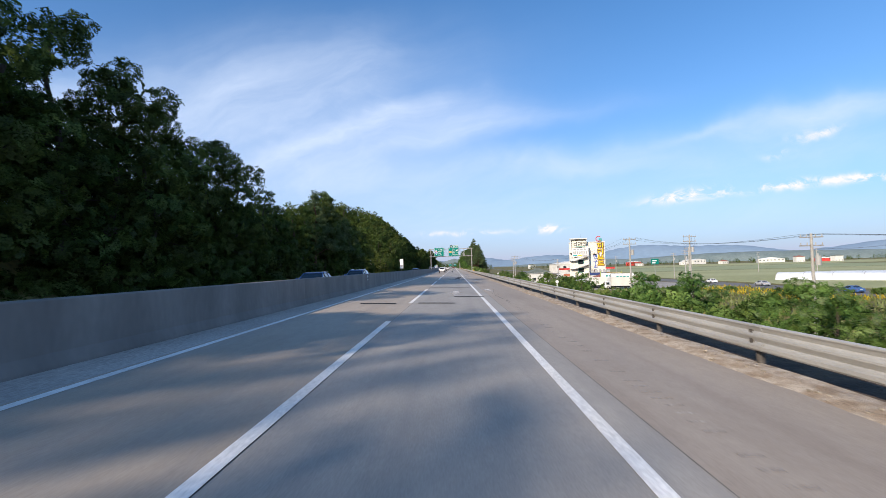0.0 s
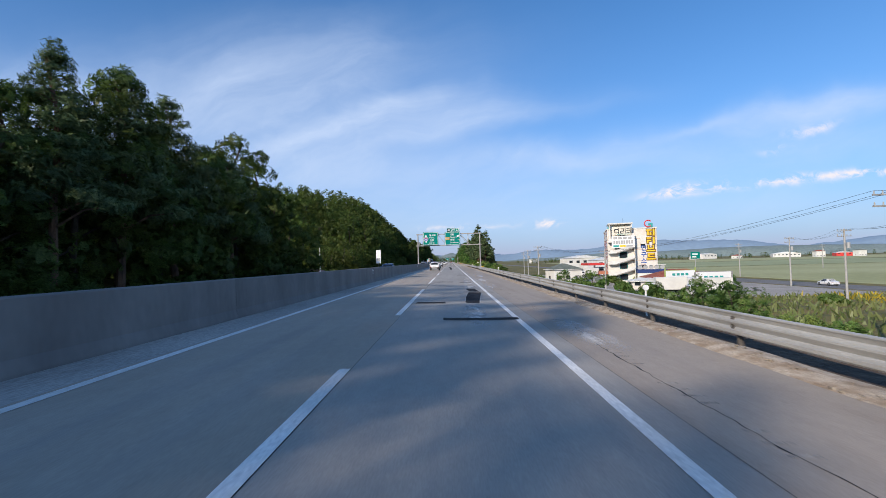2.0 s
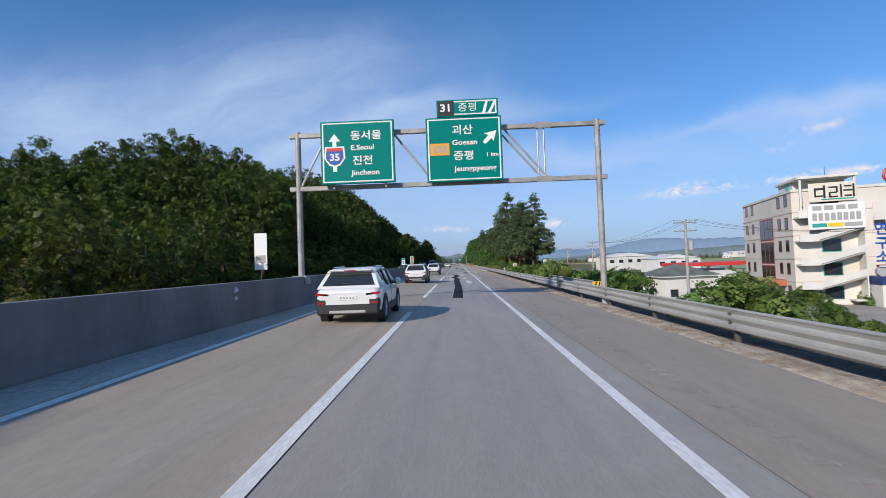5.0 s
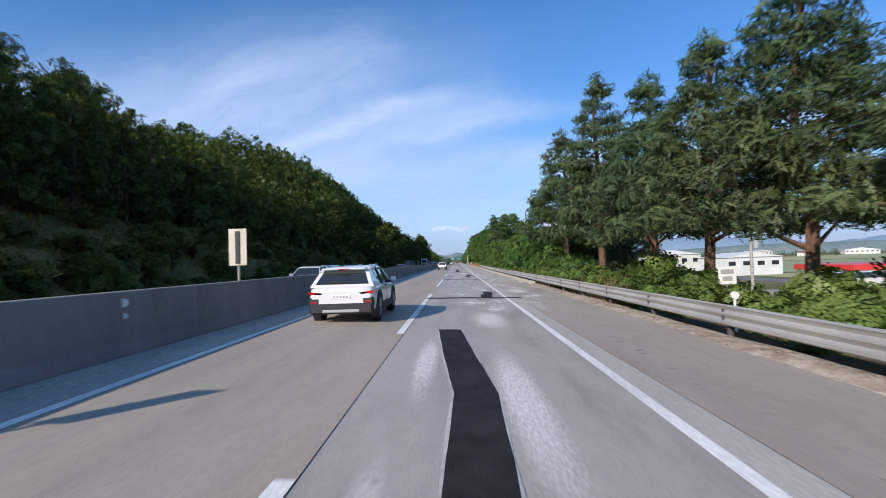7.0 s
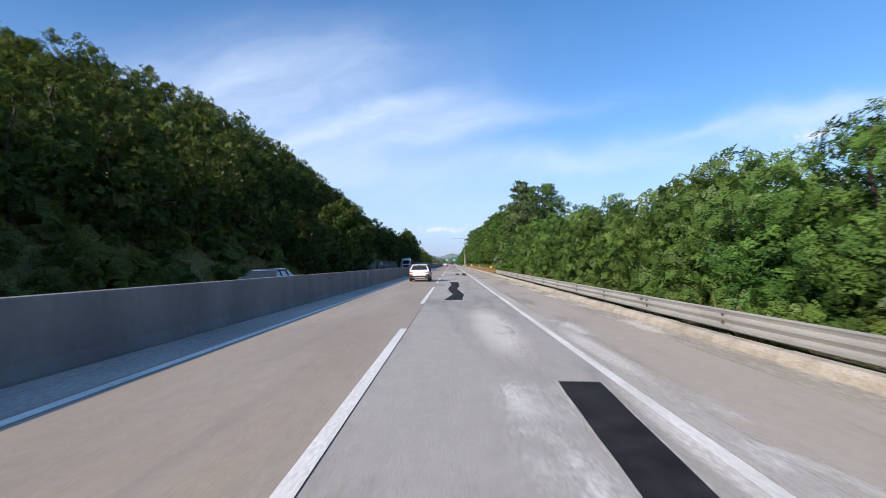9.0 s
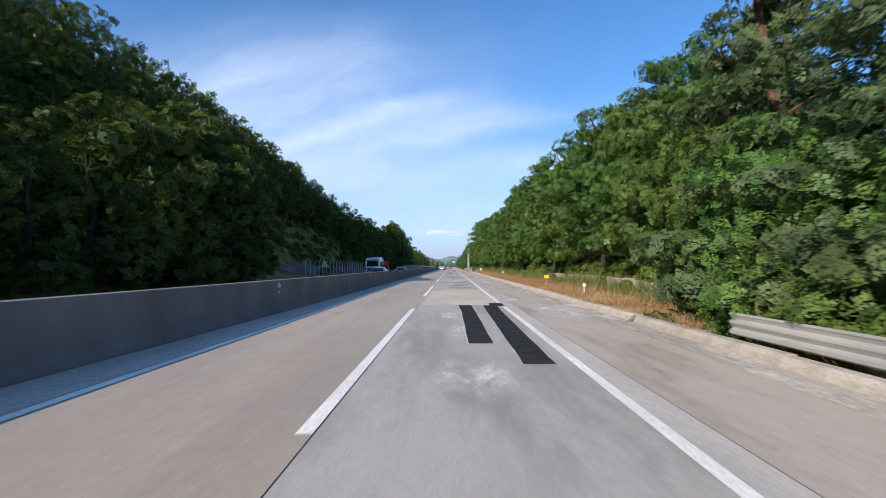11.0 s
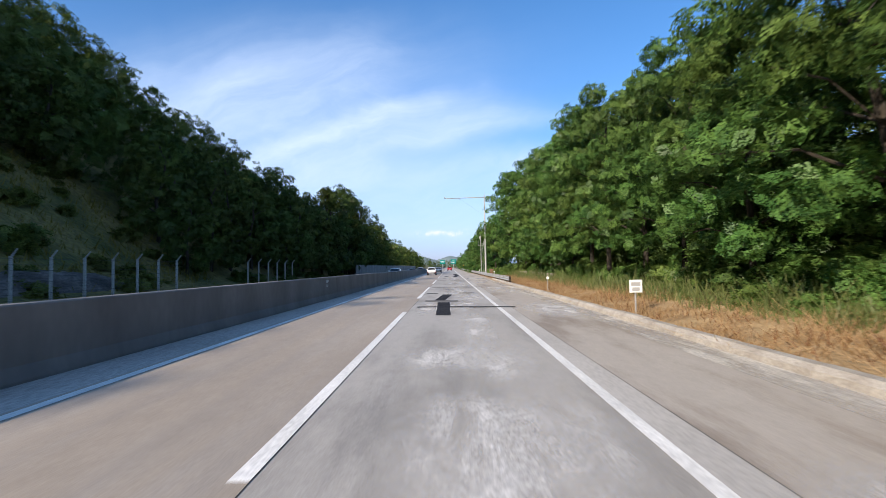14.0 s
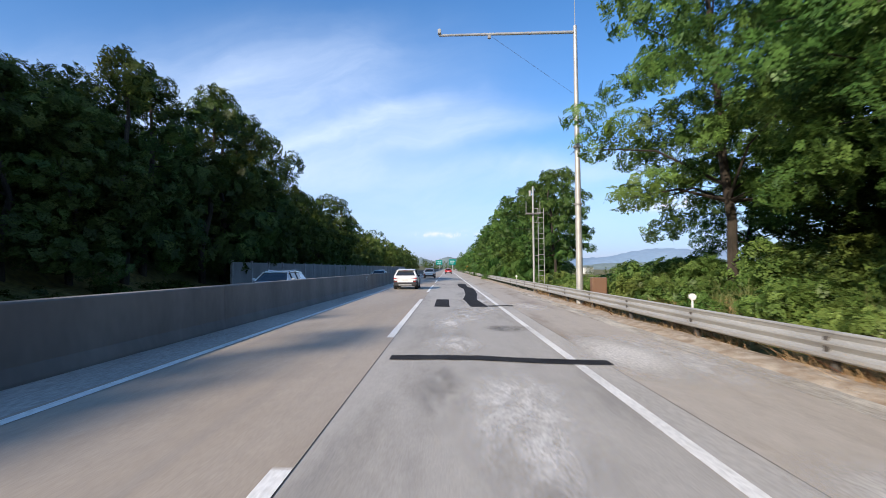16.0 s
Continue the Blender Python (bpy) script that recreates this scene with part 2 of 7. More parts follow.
def worn_lane(name, base, tint, chalk, chalk_from, chalk_to, dark, cover=0.42):
    """Pavement concrete: blotches, wheel-track streaks along the road, chalky milled patches, grain and fine grooves."""
    m, nt, b = nodes_of(name)
    N, L = nt.nodes, nt.links
    tc = N.new("ShaderNodeTexCoord")

    def tex(scale, stretch, detail=6, rough=0.55):
        mp = N.new("ShaderNodeMapping")
        mp.inputs["Scale"].default_value = stretch
        L.new(tc.outputs["Object"], mp.inputs[0])
        n = N.new("ShaderNodeTexNoise")
        n.inputs["Scale"].default_value, n.inputs["Detail"].default_value, n.inputs["Roughness"].default_value = scale, detail, rough
        L.new(mp.outputs[0], n.inputs["Vector"])
        return n.outputs["Fac"]

    def rng(v, a, c, lo, hi):
        r = N.new("ShaderNodeMapRange")
        r.interpolation_type = "SMOOTHSTEP"
        for k, val in (("From Min", a), ("From Max", c), ("To Min", lo), ("To Max", hi)):
            r.inputs[k].default_value = val
        L.new(v, r.inputs["Value"])
        return r.outputs[0]

    def mix(f, a, c):
        n = N.new("ShaderNodeMixRGB")
        L.new(f, n.inputs[0])
        for i, v in ((1, a), (2, c)):
            if isinstance(v, tuple):
                n.inputs[i].default_value = (*v, 1)
            else:
                L.new(v, n.inputs[i])
        return n.outputs[0]

    col = mix(rng(tex(0.35, (1, 0.25, 1)), 0.35, 0.65, 0, 1), base, tint)
    col = mix(rng(tex(1.6, (1.4, 0.05, 1), 5), 0.45, 0.75, 0, 0.55), col, dark)
    sepn = N.new("ShaderNodeSeparateXYZ")
    L.new(tc.outputs["Object"], sepn.inputs[0])
    far = rng(sepn.outputs[1], chalk_from, chalk_to, 0.20, 1.0)
    ck = N.new("ShaderNodeMath")
    ck.operation = "MULTIPLY"
    L.new(far, ck.inputs[0])
    L.new(rng(tex(0.42, (1.5, 0.30, 1), 8, 0.65), cover, cover + 0.20, 0, 0.9), ck.inputs[1])
    col = mix(ck.outputs[0], col, chalk)
    col = mix(rng(tex(2.4, (1, 0.35, 1), 8, 0.7), 0.56, 0.8, 0, 0.34), col, dark)
    g = tex(60, (1, 0.3, 1), 3)
    sc = N.new("ShaderNodeVectorMath")
    sc.operation = "SCALE"
    g2 = tex(5.0, (1, 0.45, 1), 8, 0.75)
    sc0 = N.new("ShaderNodeVectorMath")
    sc0.operation = "SCALE"
    L.new(col, sc0.inputs[0])
    L.new(rng(g2, 0.25, 0.75, 0.93, 1.07), sc0.inputs["Scale"])
    L.new(sc0.outputs[0], sc.inputs[0])
    L.new(rng(g, 0.25, 0.75, 0.90, 1.10), sc.inputs["Scale"])
    L.new(sc.outputs[0], b.inputs["Base Color"])
    b.inputs["Roughness"].default_value = 0.72
    bp = N.new("ShaderNodeBump")
    bp.inputs["Strength"].default_value, bp.inputs["Distance"].default_value = 0.25, 0.008
    L.new(g, bp.inputs["Height"])
    L.new(bp.outputs[0], b.inputs["Normal"])
    return m


M_LANE_L = worn_lane("concrete_fast_lane", (0.360, 0.303, 0.240), (0.318, 0.270, 0.216), (0.46, 0.43, 0.39), 900, 1000, (0.255, 0.23, 0.205))
M_LANE_R = worn_lane("concrete_slow_lane", (0.318, 0.296, 0.264), (0.272, 0.256, 0.232), (0.405, 0.382, 0.348), 120, 215, (0.215, 0.205, 0.194), 0.36)
M_SHOULDER = worn_lane("concrete_shoulder", (0.318, 0.268, 0.215), (0.272, 0.230, 0.188), (0.44, 0.395, 0.34), 160, 225, (0.235, 0.190, 0.152), 0.33)
M_MEDIAN = surface("concrete_edge_strip", ((0.31, 0.29, 0.265), (0.43, 0.405, 0.37)), 0.5, 25, 0.85, 0.3, stretch=(1, 0.4, 1))
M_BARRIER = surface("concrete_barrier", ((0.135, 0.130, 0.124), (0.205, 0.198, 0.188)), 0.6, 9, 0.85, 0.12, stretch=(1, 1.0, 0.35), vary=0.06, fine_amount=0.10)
M_PAINT = surface("road_paint", ((0.66, 0.65, 0.62), (0.82, 0.81, 0.78)), 1.2, 30, 0.6, 0.25, fine_amount=0.22, stretch=(1, 0.4, 1))
M_ASPH = surface("fresh_asphalt", ((0.018, 0.018, 0.021), (0.035, 0.035, 0.038)), 2.5, 70, 0.85, 0.5, fine_amount=0.4)
M_ASPH.node_tree.nodes["Principled BSDF"].inputs["Specular IOR Level"].default_value = 0.12
M_ASPH_OLD = surface("grey_asphalt", ((0.11, 0.105, 0.10), (0.165, 0.158, 0.15)), 2.5, 60, 0.85, 0.5, fine_amount=0.4)
M_SEAL = plain("joint_seal", (0.02, 0.02, 0.02), 0.8)


def ragged(m, scale, lo, hi):
    """A thin smear: it thins out to nothing in blotches."""
    nt = m.node_tree
    N, L = nt.nodes, nt.links
    tc = N.new("ShaderNodeTexCoord")
    mp = N.new("ShaderNodeMapping")
    mp.inputs["Scale"].default_value = (1.6, 0.35, 1)
    L.new(tc.outputs["Object"], mp.inputs[0])
    n = N.new("ShaderNodeTexNoise")
    n.inputs["Scale"].default_value, n.inputs["Detail"].default_value, n.inputs["Roughness"].default_value = scale, 8, 0.7
    L.new(mp.outputs[0], n.inputs["Vector"])
    r = N.new("ShaderNodeMapRange")
    r.inputs["From Min"].default_value, r.inputs["From Max"].default_value = lo, hi
    L.new(n.outputs["Fac"], r.inputs["Value"])
    L.new(r.outputs[0], N["Principled BSDF"].inputs["Alpha"])
    return m


M_EDGE = surface("dusty_edge_strip", ((0.38, 0.36, 0.33), (0.47, 0.445, 0.41)), 0.8, 25, 0.85, 0.2, stretch=(1, 0.3, 1), fine_amount=0.15)
M_RIMDUST = surface("mortar_rim", ((0.36, 0.35, 0.33), (0.50, 0.48, 0.455)), 2.0, 25, 0.9, 0.2)
M_GUTTER = ragged(surface("gutter_dust", ((0.46, 0.42, 0.355), (0.58, 0.54, 0.475)), 0.8, 25, 0.9, 0.2, stretch=(1, 0.3, 1)), 0.9, 0.34, 0.60)
M_SLAB = surface("new_concrete", ((0.42, 0.37, 0.305), (0.52, 0.47, 0.40)), 0.7, 14, 0.85, 0.08, fine_amount=0.14, stretch=(1, 0.4, 1))
M_GRAVEL = surface("dusty_gravel", ((0.20, 0.165, 0.12), (0.42, 0.37, 0.30)), 6, 22, 0.95, 1.0, fine_amount=0.5, bump_dist=0.05)
M_DUST = surface("swept_dust", ((0.27, 0.20, 0.135), (0.48, 0.41, 0.325)), 3.0, 26, 0.95, 0.8, fine_amount=0.3, bump_dist=0.03)
# brown soil, darkened to paint in the shade below the guardrail beam
M_RAILSHADE_SOIL = surface("rail_shade_soil", ((0.048, 0.030, 0.018), (0.115, 0.076, 0.046)), 1.5, 14, 0.95, 0.9, fine_amount=0.4, bump_dist=0.05)
M_KERB = surface("tan_concrete_kerb", ((0.31, 0.275, 0.23), (0.43, 0.395, 0.34)), 1.6, 30, 0.9, 0.4, vary=0.1)
M_GALV = surface("galvanised_steel", ((0.34, 0.34, 0.33), (0.46, 0.46, 0.44)), 1.5, 40, 0.5, 0.1, metal=0.35, fine_amount=0.12, stretch=(1, 0.3, 1))
M_DULL = surface("weathered_steel", ((0.26, 0.25, 0.24), (0.38, 0.37, 0.35)), 2, 30, 0.6, 0.1, metal=0.3, fine_amount=0.2)
M_POLE = surface("concrete_pole", ((0.30, 0.29, 0.27), (0.38, 0.37, 0.34)), 2, 30, 0.8, 0.1)
M_GREEN = plain("sign_green", (0.0, 0.185, 0.155), 0.6)
M_GREEN.node_tree.nodes["Principled BSDF"].inputs["Specular IOR Level"].default_value = 0.15
M_WHITE = plain("sign_white", (0.76, 0.76, 0.74), 0.5)
M_SBLUE = plain("sign_blue", (0.02, 0.08, 0.35), 0.45)
M_SRED = plain("sign_red", (0.55, 0.03, 0.03), 0.45)
M_SORANGE = plain("sign_orange", (0.70, 0.33, 0.03), 0.45)
M_SYEL = plain("sign_yellow", (0.80, 0.50, 0.02), 0.45)
M_SBLACK = plain("sign_black", (0.02, 0.02, 0.02), 0.5)
M_TEAL = plain("sign_teal", (0.03, 0.30, 0.27), 0.5)
M_SGREY = plain("sign_grey", (0.35, 0.35, 0.34), 0.5)
M_SBACK = surface("sign_back", ((0.46, 0.41, 0.33), (0.55, 0.50, 0.42)), 3, 30, 0.55, 0.05, metal=0.2, fine_amount=0.1)
M_GRASSY = surface("weedy_soil", ((0.065, 0.072, 0.014), (0.17, 0.135, 0.038)), 0.25, 3.0, 0.95, 0.8, fine_amount=0.5, bump_dist=0.15)
M_PADDY = surface("rice_field", ((0.27, 0.28, 0.12), (0.34, 0.34, 0.17)), 0.02, 0.6, 0.9, 0.3, fine_amount=0.15)
M_PADDY2 = surface("young_rice_field", ((0.22, 0.25, 0.12), (0.28, 0.31, 0.16)), 0.02, 0.6, 0.9, 0.3, fine_amount=0.15)
M_SOIL = surface("ploughed_soil", ((0.24, 0.15, 0.08), (0.32, 0.22, 0.13)), 0.05, 1, 0.95, 0.3, fine_amount=0.2)
M_LOCAL = surface("asphalt_road", ((0.11, 0.11, 0.11), (0.16, 0.155, 0.15)), 0.3, 8, 0.9, 0.2)
M_YARD = surface("concrete_yard", ((0.24, 0.22, 0.20), (0.33, 0.31, 0.28)), 0.2, 6, 0.9, 0.2)
# distance haze is mixed into both hill colours as a bluish tint
M_HILL = surface("haze_tinted_wooded_hill", ((0.13, 0.175, 0.175), (0.17, 0.215, 0.205)), 0.02, 0.2, 1.0, 0, fine_amount=0.25)
M_FARHILL = surface("haze_tinted_far_hill", ((0.17, 0.25, 0.34), (0.20, 0.28, 0.37)), 0.004, 0.03, 1.0, 0, fine_amount=0.08)
M_BARK = surface("bark", ((0.022, 0.018, 0.013), (0.06, 0.048, 0.035)), 3, 25, 0.95, 0.8, stretch=(1, 1, 0.3))
M_PBARK = surface("pine_bark", ((0.05, 0.032, 0.022), (0.15, 0.085, 0.05)), 3, 18, 0.95, 0.9, stretch=(1, 1, 0.3))
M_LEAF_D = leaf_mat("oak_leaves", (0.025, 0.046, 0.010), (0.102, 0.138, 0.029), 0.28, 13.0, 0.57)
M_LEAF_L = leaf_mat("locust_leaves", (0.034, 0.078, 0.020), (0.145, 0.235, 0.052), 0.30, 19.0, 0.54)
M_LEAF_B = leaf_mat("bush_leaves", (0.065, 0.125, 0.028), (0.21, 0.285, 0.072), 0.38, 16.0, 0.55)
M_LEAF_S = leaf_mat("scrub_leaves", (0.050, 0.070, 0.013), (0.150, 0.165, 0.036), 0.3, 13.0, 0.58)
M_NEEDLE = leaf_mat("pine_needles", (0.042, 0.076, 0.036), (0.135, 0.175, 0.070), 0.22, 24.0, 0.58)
M_DRY = leaf_mat("dry_grass", (0.32, 0.20, 0.095), (0.56, 0.39, 0.21), 0.3)
M_STRAW = surface("straw_litter", ((0.26, 0.17, 0.08), (0.46, 0.33, 0.17)), 1.2, 14, 0.95, 0.8, fine_amount=0.4, bump_dist=0.05)
M_WEED = leaf_mat("green_weeds", (0.10, 0.14, 0.04), (0.26, 0.275, 0.11), 0.35)
M_PLASTER = surface("cream_plaster", ((0.60, 0.56, 0.49), (0.68, 0.64, 0.57)), 0.3, 12, 0.85, 0.05, fine_amount=0.06)
M_WALLW = surface("white_wall", ((0.57, 0.56, 0.515), (0.67, 0.66, 0.61)), 0.4, 12, 0.85, 0.05, fine_amount=0.06)
M_BRICKROOF = surface("red_roof_sheet", ((0.22, 0.06, 0.035), (0.30, 0.095, 0.055)), 0.6, 14, 0.7, 0.2)
M_GREYROOF = surface("dark_green_roof", ((0.10, 0.12, 0.10), (0.16, 0.18, 0.15)), 0.6, 14, 0.7, 0.2)
M_TRIMRED = plain("red_frames", (0.25, 0.06, 0.045), 0.5)
M_CANOPY = plain("red_canopy", (0.55, 0.045, 0.035), 0.4)
M_NAVY = plain("navy_panel", (0.02, 0.04, 0.14), 0.4)
M_SHEET = surface("corrugated_sheet", ((0.60, 0.60, 0.58), (0.70, 0.70, 0.68)), 0.5, 10, 0.5, 0.1, fine_amount=0.08)
M_VINYL = surface("greenhouse_film", ((0.55, 0.58, 0.60), (0.68, 0.70, 0.72)), 0.5, 10, 0.35, 0.05, fine_amount=0.06)
M_GLASS = plain("dark_glass", (0.02, 0.025, 0.03), 0.06, coat=0.5)
M_TYRE = plain("tyre_rubber", (0.015, 0.015, 0.016), 0.85)
M_RIM = plain("alloy_rim", (0.45, 0.45, 0.46), 0.3, 0.8)
M_CLAD = plain("black_cladding", (0.02, 0.02, 0.022), 0.6)
M_LAMP_R = plain("tail_lamp", (0.40, 0.01, 0.01), 0.15, coat=0.6)
M_LAMP_W = plain("head_lamp", (0.55, 0.57, 0.60), 0.1, coat=0.8)
M_PLATE = plain("number_plate", (0.70, 0.70, 0.68), 0.5)
M_CHROME = plain("chrome_trim", (0.62, 0.62, 0.62), 0.15, 1.0)
M_WIRE = plain("cable_black", (0.03, 0.03, 0.03), 0.7)


def car_paint(name, col):
    m, nt, b = nodes_of(name)
    b.inputs["Base Color"].default_value = (*col, 1)
    b.inputs["Roughness"].default_value, b.inputs["Metallic"].default_value = 0.32, 0.1
    b.inputs["Coat Weight"].default_value, b.inputs["Coat Roughness"].default_value = 0.9, 0.05
    return m


P_WHITE = car_paint("pearl_white_paint", (0.72, 0.72, 0.71))
P_BLUE = car_paint("blue_paint", (0.05, 0.12, 0.30))
P_SILVER = car_paint("silver_paint", (0.42, 0.43, 0.45))
P_ICE = car_paint("pale_blue_paint", (0.45, 0.52, 0.60))
P_RED = car_paint("red_paint", (0.45, 0.02, 0.02))
P_DARK = car_paint("dark_blue_paint", (0.03, 0.05, 0.12))


# ---- mesh helpers ----
def mesh_from(name, bm, mat):
    me = bpy.data.meshes.new(name)
    bmesh.ops.recalc_face_normals(bm, faces=bm.faces)
    bm.to_mesh(me)
    bm.free()
    if mat:
        me.materials.append(mat)
    return me


def part(name, bm, material, parent, label=""):
    ob = new(name, mesh_from(name, bm, material))
    ob.parent = parent
    if label:
        ob["label"] = label
    return ob


def thing(name, at=(0, 0, 0), rz=0.0, **tags):
    ob = new(name)
    ob.empty_display_size = 0.2
    ob.matrix_basis = pose(*at, 0, 0, rz)
    return tagged(ob, **tags)


def setting(name, bm, mat, label=""):
    return tagged(new(name, mesh_from(name, bm, mat)), label=label, kind="structure")


def add_box(bm, x0, x1, y0, y1, z0, z1, bevel=0.0):
    r = bmesh.ops.create_cube(bm, size=1.0)
    for v in r["verts"]:
        v.co = ((x0 + x1) / 2 + v.co.x * (x1 - x0), (y0 + y1) / 2 + v.co.y * (y1 - y0), (z0 + z1) / 2 + v.co.z * (z1 - z0))
    if bevel:
        ed = list({e for v in r["verts"] for e in v.link_edges})
        bmesh.ops.bevel(bm, geom=ed, offset=bevel, segments=1, affect="EDGES")
    return bm


def box(x0, x1, y0, y1, z0, z1, bevel=0.0):
    return add_box(bmesh.new(), x0, x1, y0, y1, z0, z1, bevel)


def add_tube(bm, p0, p1, r0, r1=None, n=8):
    p0, p1 = Vector(p0), Vector(p1)
    r1 = r0 if r1 is None else r1
    q = (p1 - p0).to_track_quat("Z", "Y")
    a = [bm.verts.new(p0 + q @ Vector((r0 * math.cos(2 * math.pi * i / n), r0 * math.sin(2 * math.pi * i / n), 0))) for i in range(n)]
    b = [bm.verts.new(p1 + q @ Vector((r1 * math.cos(2 * math.pi * i / n), r1 * math.sin(2 * math.pi * i / n), 0))) for i in range(n)]
    for i in range(n):
        bm.faces.new((a[i], a[(i + 1) % n], b[(i + 1) % n], b[i]))
    bm.faces.new(a[::-1])
    bm.faces.new(b)
    return bm


def tube(p0, p1, r0, r1=None, n=8):
    return add_tube(bmesh.new(), p0, p1, r0, r1, n)


def add_prism(bm, outline, h0, h1, axis="z"):
    """A flat outline given in two coordinates, drawn out along an axis."""
    def at(a, b, h):
        return {"z": (a, b, h), "y": (a, h, b), "x": (h, a, b)}[axis]
    lo = [bm.verts.new(at(a, b, h0)) for a, b in outline]
    hi = [bm.verts.new(at(a, b, h1)) for a, b in outline]
    n = len(outline)
    for i in range(n):
        bm.faces.new((lo[i], lo[(i + 1) % n], hi[(i + 1) % n], hi[i]))
    bm.faces.new(lo[::-1])
    bm.faces.new(hi)
    return bm


def prism(outline, h0, h1, axis="z"):
    return add_prism(bmesh.new(), outline, h0, h1, axis)


def lettering(name, text, size, at, parent, mat, rx=90.0, rz=0.0, align="CENTER", bold=0.0):
    cu = bpy.data.curves.new(name, "FONT")
    cu.body, cu.size, cu.extrude, cu.align_x, cu.align_y, cu.offset = text, size, 0.004, align, "CENTER", bold
    cu.resolution_u = 3
    tmp = bpy.data.objects.new(name, cu)
    me = bpy.data.meshes.new_from_object(tmp)
    bpy.data.objects.remove(tmp)
    me.materials.clear()
    me.materials.append(mat)
    ob = new(name, me)
    ob.parent = parent
    ob.matrix_basis = pose(*at, rx, 0, rz)
    return ob


# ---- the lie of the land ----
def smooth(a, b, v):
    u = np.clip((np.asarray(v, float) - a) / (b - a), 0, 1)
    return u * u * (3 - 2 * u)


def crossfall(y):
    return 0.034 + (0.014 - 0.034) * smooth(225, 300, y)


def zr(x, y):
    """The road's height: it falls to the right; the other carriageway falls away from the median."""
    x = np.asarray(x, float)
    s = crossfall(y)
    return np.where(x > -6.3, -s * (x + 1.8), s * 4.5 - 0.02 * (-6.3 - x))


def bumps(x, y):
    return np.sin(x * 0.23 + 1.3) * np.sin(y * 0.19) * 0.5 + np.sin(x * 0.07 + y * 0.05) * 0.8


# out-of-view rises up to about y 33 are shaped to shade the road
HILL_Y = (-400, -36, -29, -7, 0, 21, 33, 60, 106, 118, 132, 152, 172, 190, 226, 274, 298, 326, 425, 452, 560, 900, 1400)
HILL_M = (1.2, 1.2, 0.35, 0.35, 1.32, 1.32, 0.60, 0.12, 0.10, -0.06, -0.06, 0.05, 0.35, 0.68, 0.66, 0.68, 0.78, 0.87, 0.87, 0.50, 0.42, 0.35, 0.2)
HILL_D = (20.8, 20.8, 12, 12, 22, 22, 20, 20, 20, 14, 14, 18, 18, 20, 24, 32, 43, 43, 43, 26, 26, 26, 26)


def land(x, y):
    x, y = np.asarray(x, float), np.asarray(y, float)
    inside = zr(np.clip(x, -18.6, 5.0), y) - 0.12
    d = x - 5.0
    base = zr(5.0, y) - 0.10
    down = np.maximum(base - np.maximum(d - 2.2, 0) / 1.5, -6.0)
    up = base + np.minimum(np.maximum(d - 0.6, 0) * 0.16, 0.8)
    up = np.where(d > 12, np.maximum(up - (d - 12) / 2.0, -6.0), up)
    k = smooth(280, 300, y)
    right = down * (1 - k) + up * k
    e = -18.6 - x
    m, dd = np.interp(y, HILL_Y, HILL_M), np.interp(y, HILL_Y, HILL_D)
    rise = np.maximum(e - 2.5, 0)
    hill = np.minimum(rise, dd) * m + np.maximum(rise - dd, 0) * 0.06
    left = zr(-18.6, y) - 0.12 + hill + bumps(x, y) * np.clip(rise / 8, 0, 1) * 0.8
    z = np.where(d > 0, right, np.where(e > 0, left, inside))
    return z


def grid_mesh(name, xs, ys, fn, mat, label=""):
    X, Y = np.meshgrid(xs, ys)
    Z = fn(X, Y)
    co = np.stack([X, Y, Z], -1).reshape(-1, 3)
    nx, ny = len(xs), len(ys)
    i = (np.arange(ny - 1)[:, None] * nx + np.arange(nx - 1)[None]).ravel()
    quads = np.stack([i, i + 1, i + nx + 1, i + nx], 1)
    return tagged(new(name, quad_mesh(name, co, quads, mat)), label=label, kind="structure")


def quad_mesh(name, co, quads, mat):
    me = bpy.data.meshes.new(name)
    me.vertices.add(len(co))
    me.vertices.foreach_set("co", np.asarray(co, np.float32).ravel())
    n = len(quads)
    me.loops.add(n * 4)
    me.loops.foreach_set("vertex_index", np.asarray(quads, np.int32).ravel())
    me.polygons.add(n)
    me.polygons.foreach_set("loop_start", np.arange(0, 4 * n, 4, dtype=np.int32))
    me.materials.append(mat)
    me.update(calc_edges=True)
    return me


gx = np.concatenate([[-1600, -900, -500, -300, -200, -140], np.arange(-110, -18, 3.5), [-18.6, -6.3, 5.0], np.arange(5.6, 30, 1.2), [34, 42, 60, 90, 140, 220, 350, 600, 1000, 1800, 3200, 4500]])
gy = np.concatenate([[-600, -300, -150], np.arange(-80, 700, 6.0), [740, 800, 900, 1050, 1300, 1700, 2300, 3200, 4500]])
grid_mesh("ground", gx, gy, land, M_GRASSY, "weedy ground falling to a plain and rising to a hill")

ROAD_Y = np.concatenate([np.arange(-60, 560, 5.0), np.arange(560, 1001, 20.0)])


def ribbon(name, x0, x1, mat, lift, label, y0=-60, y1=1000, nx=2):
    ys = ROAD_Y[(ROAD_Y > y0) & (ROAD_Y < y1)]
    ys = np.concatenate([[y0], ys, [y1]])
    return grid_mesh(name, np.linspace(x0, x1, nx), ys, lambda X, Y: zr(X, Y) + lift, mat, label)


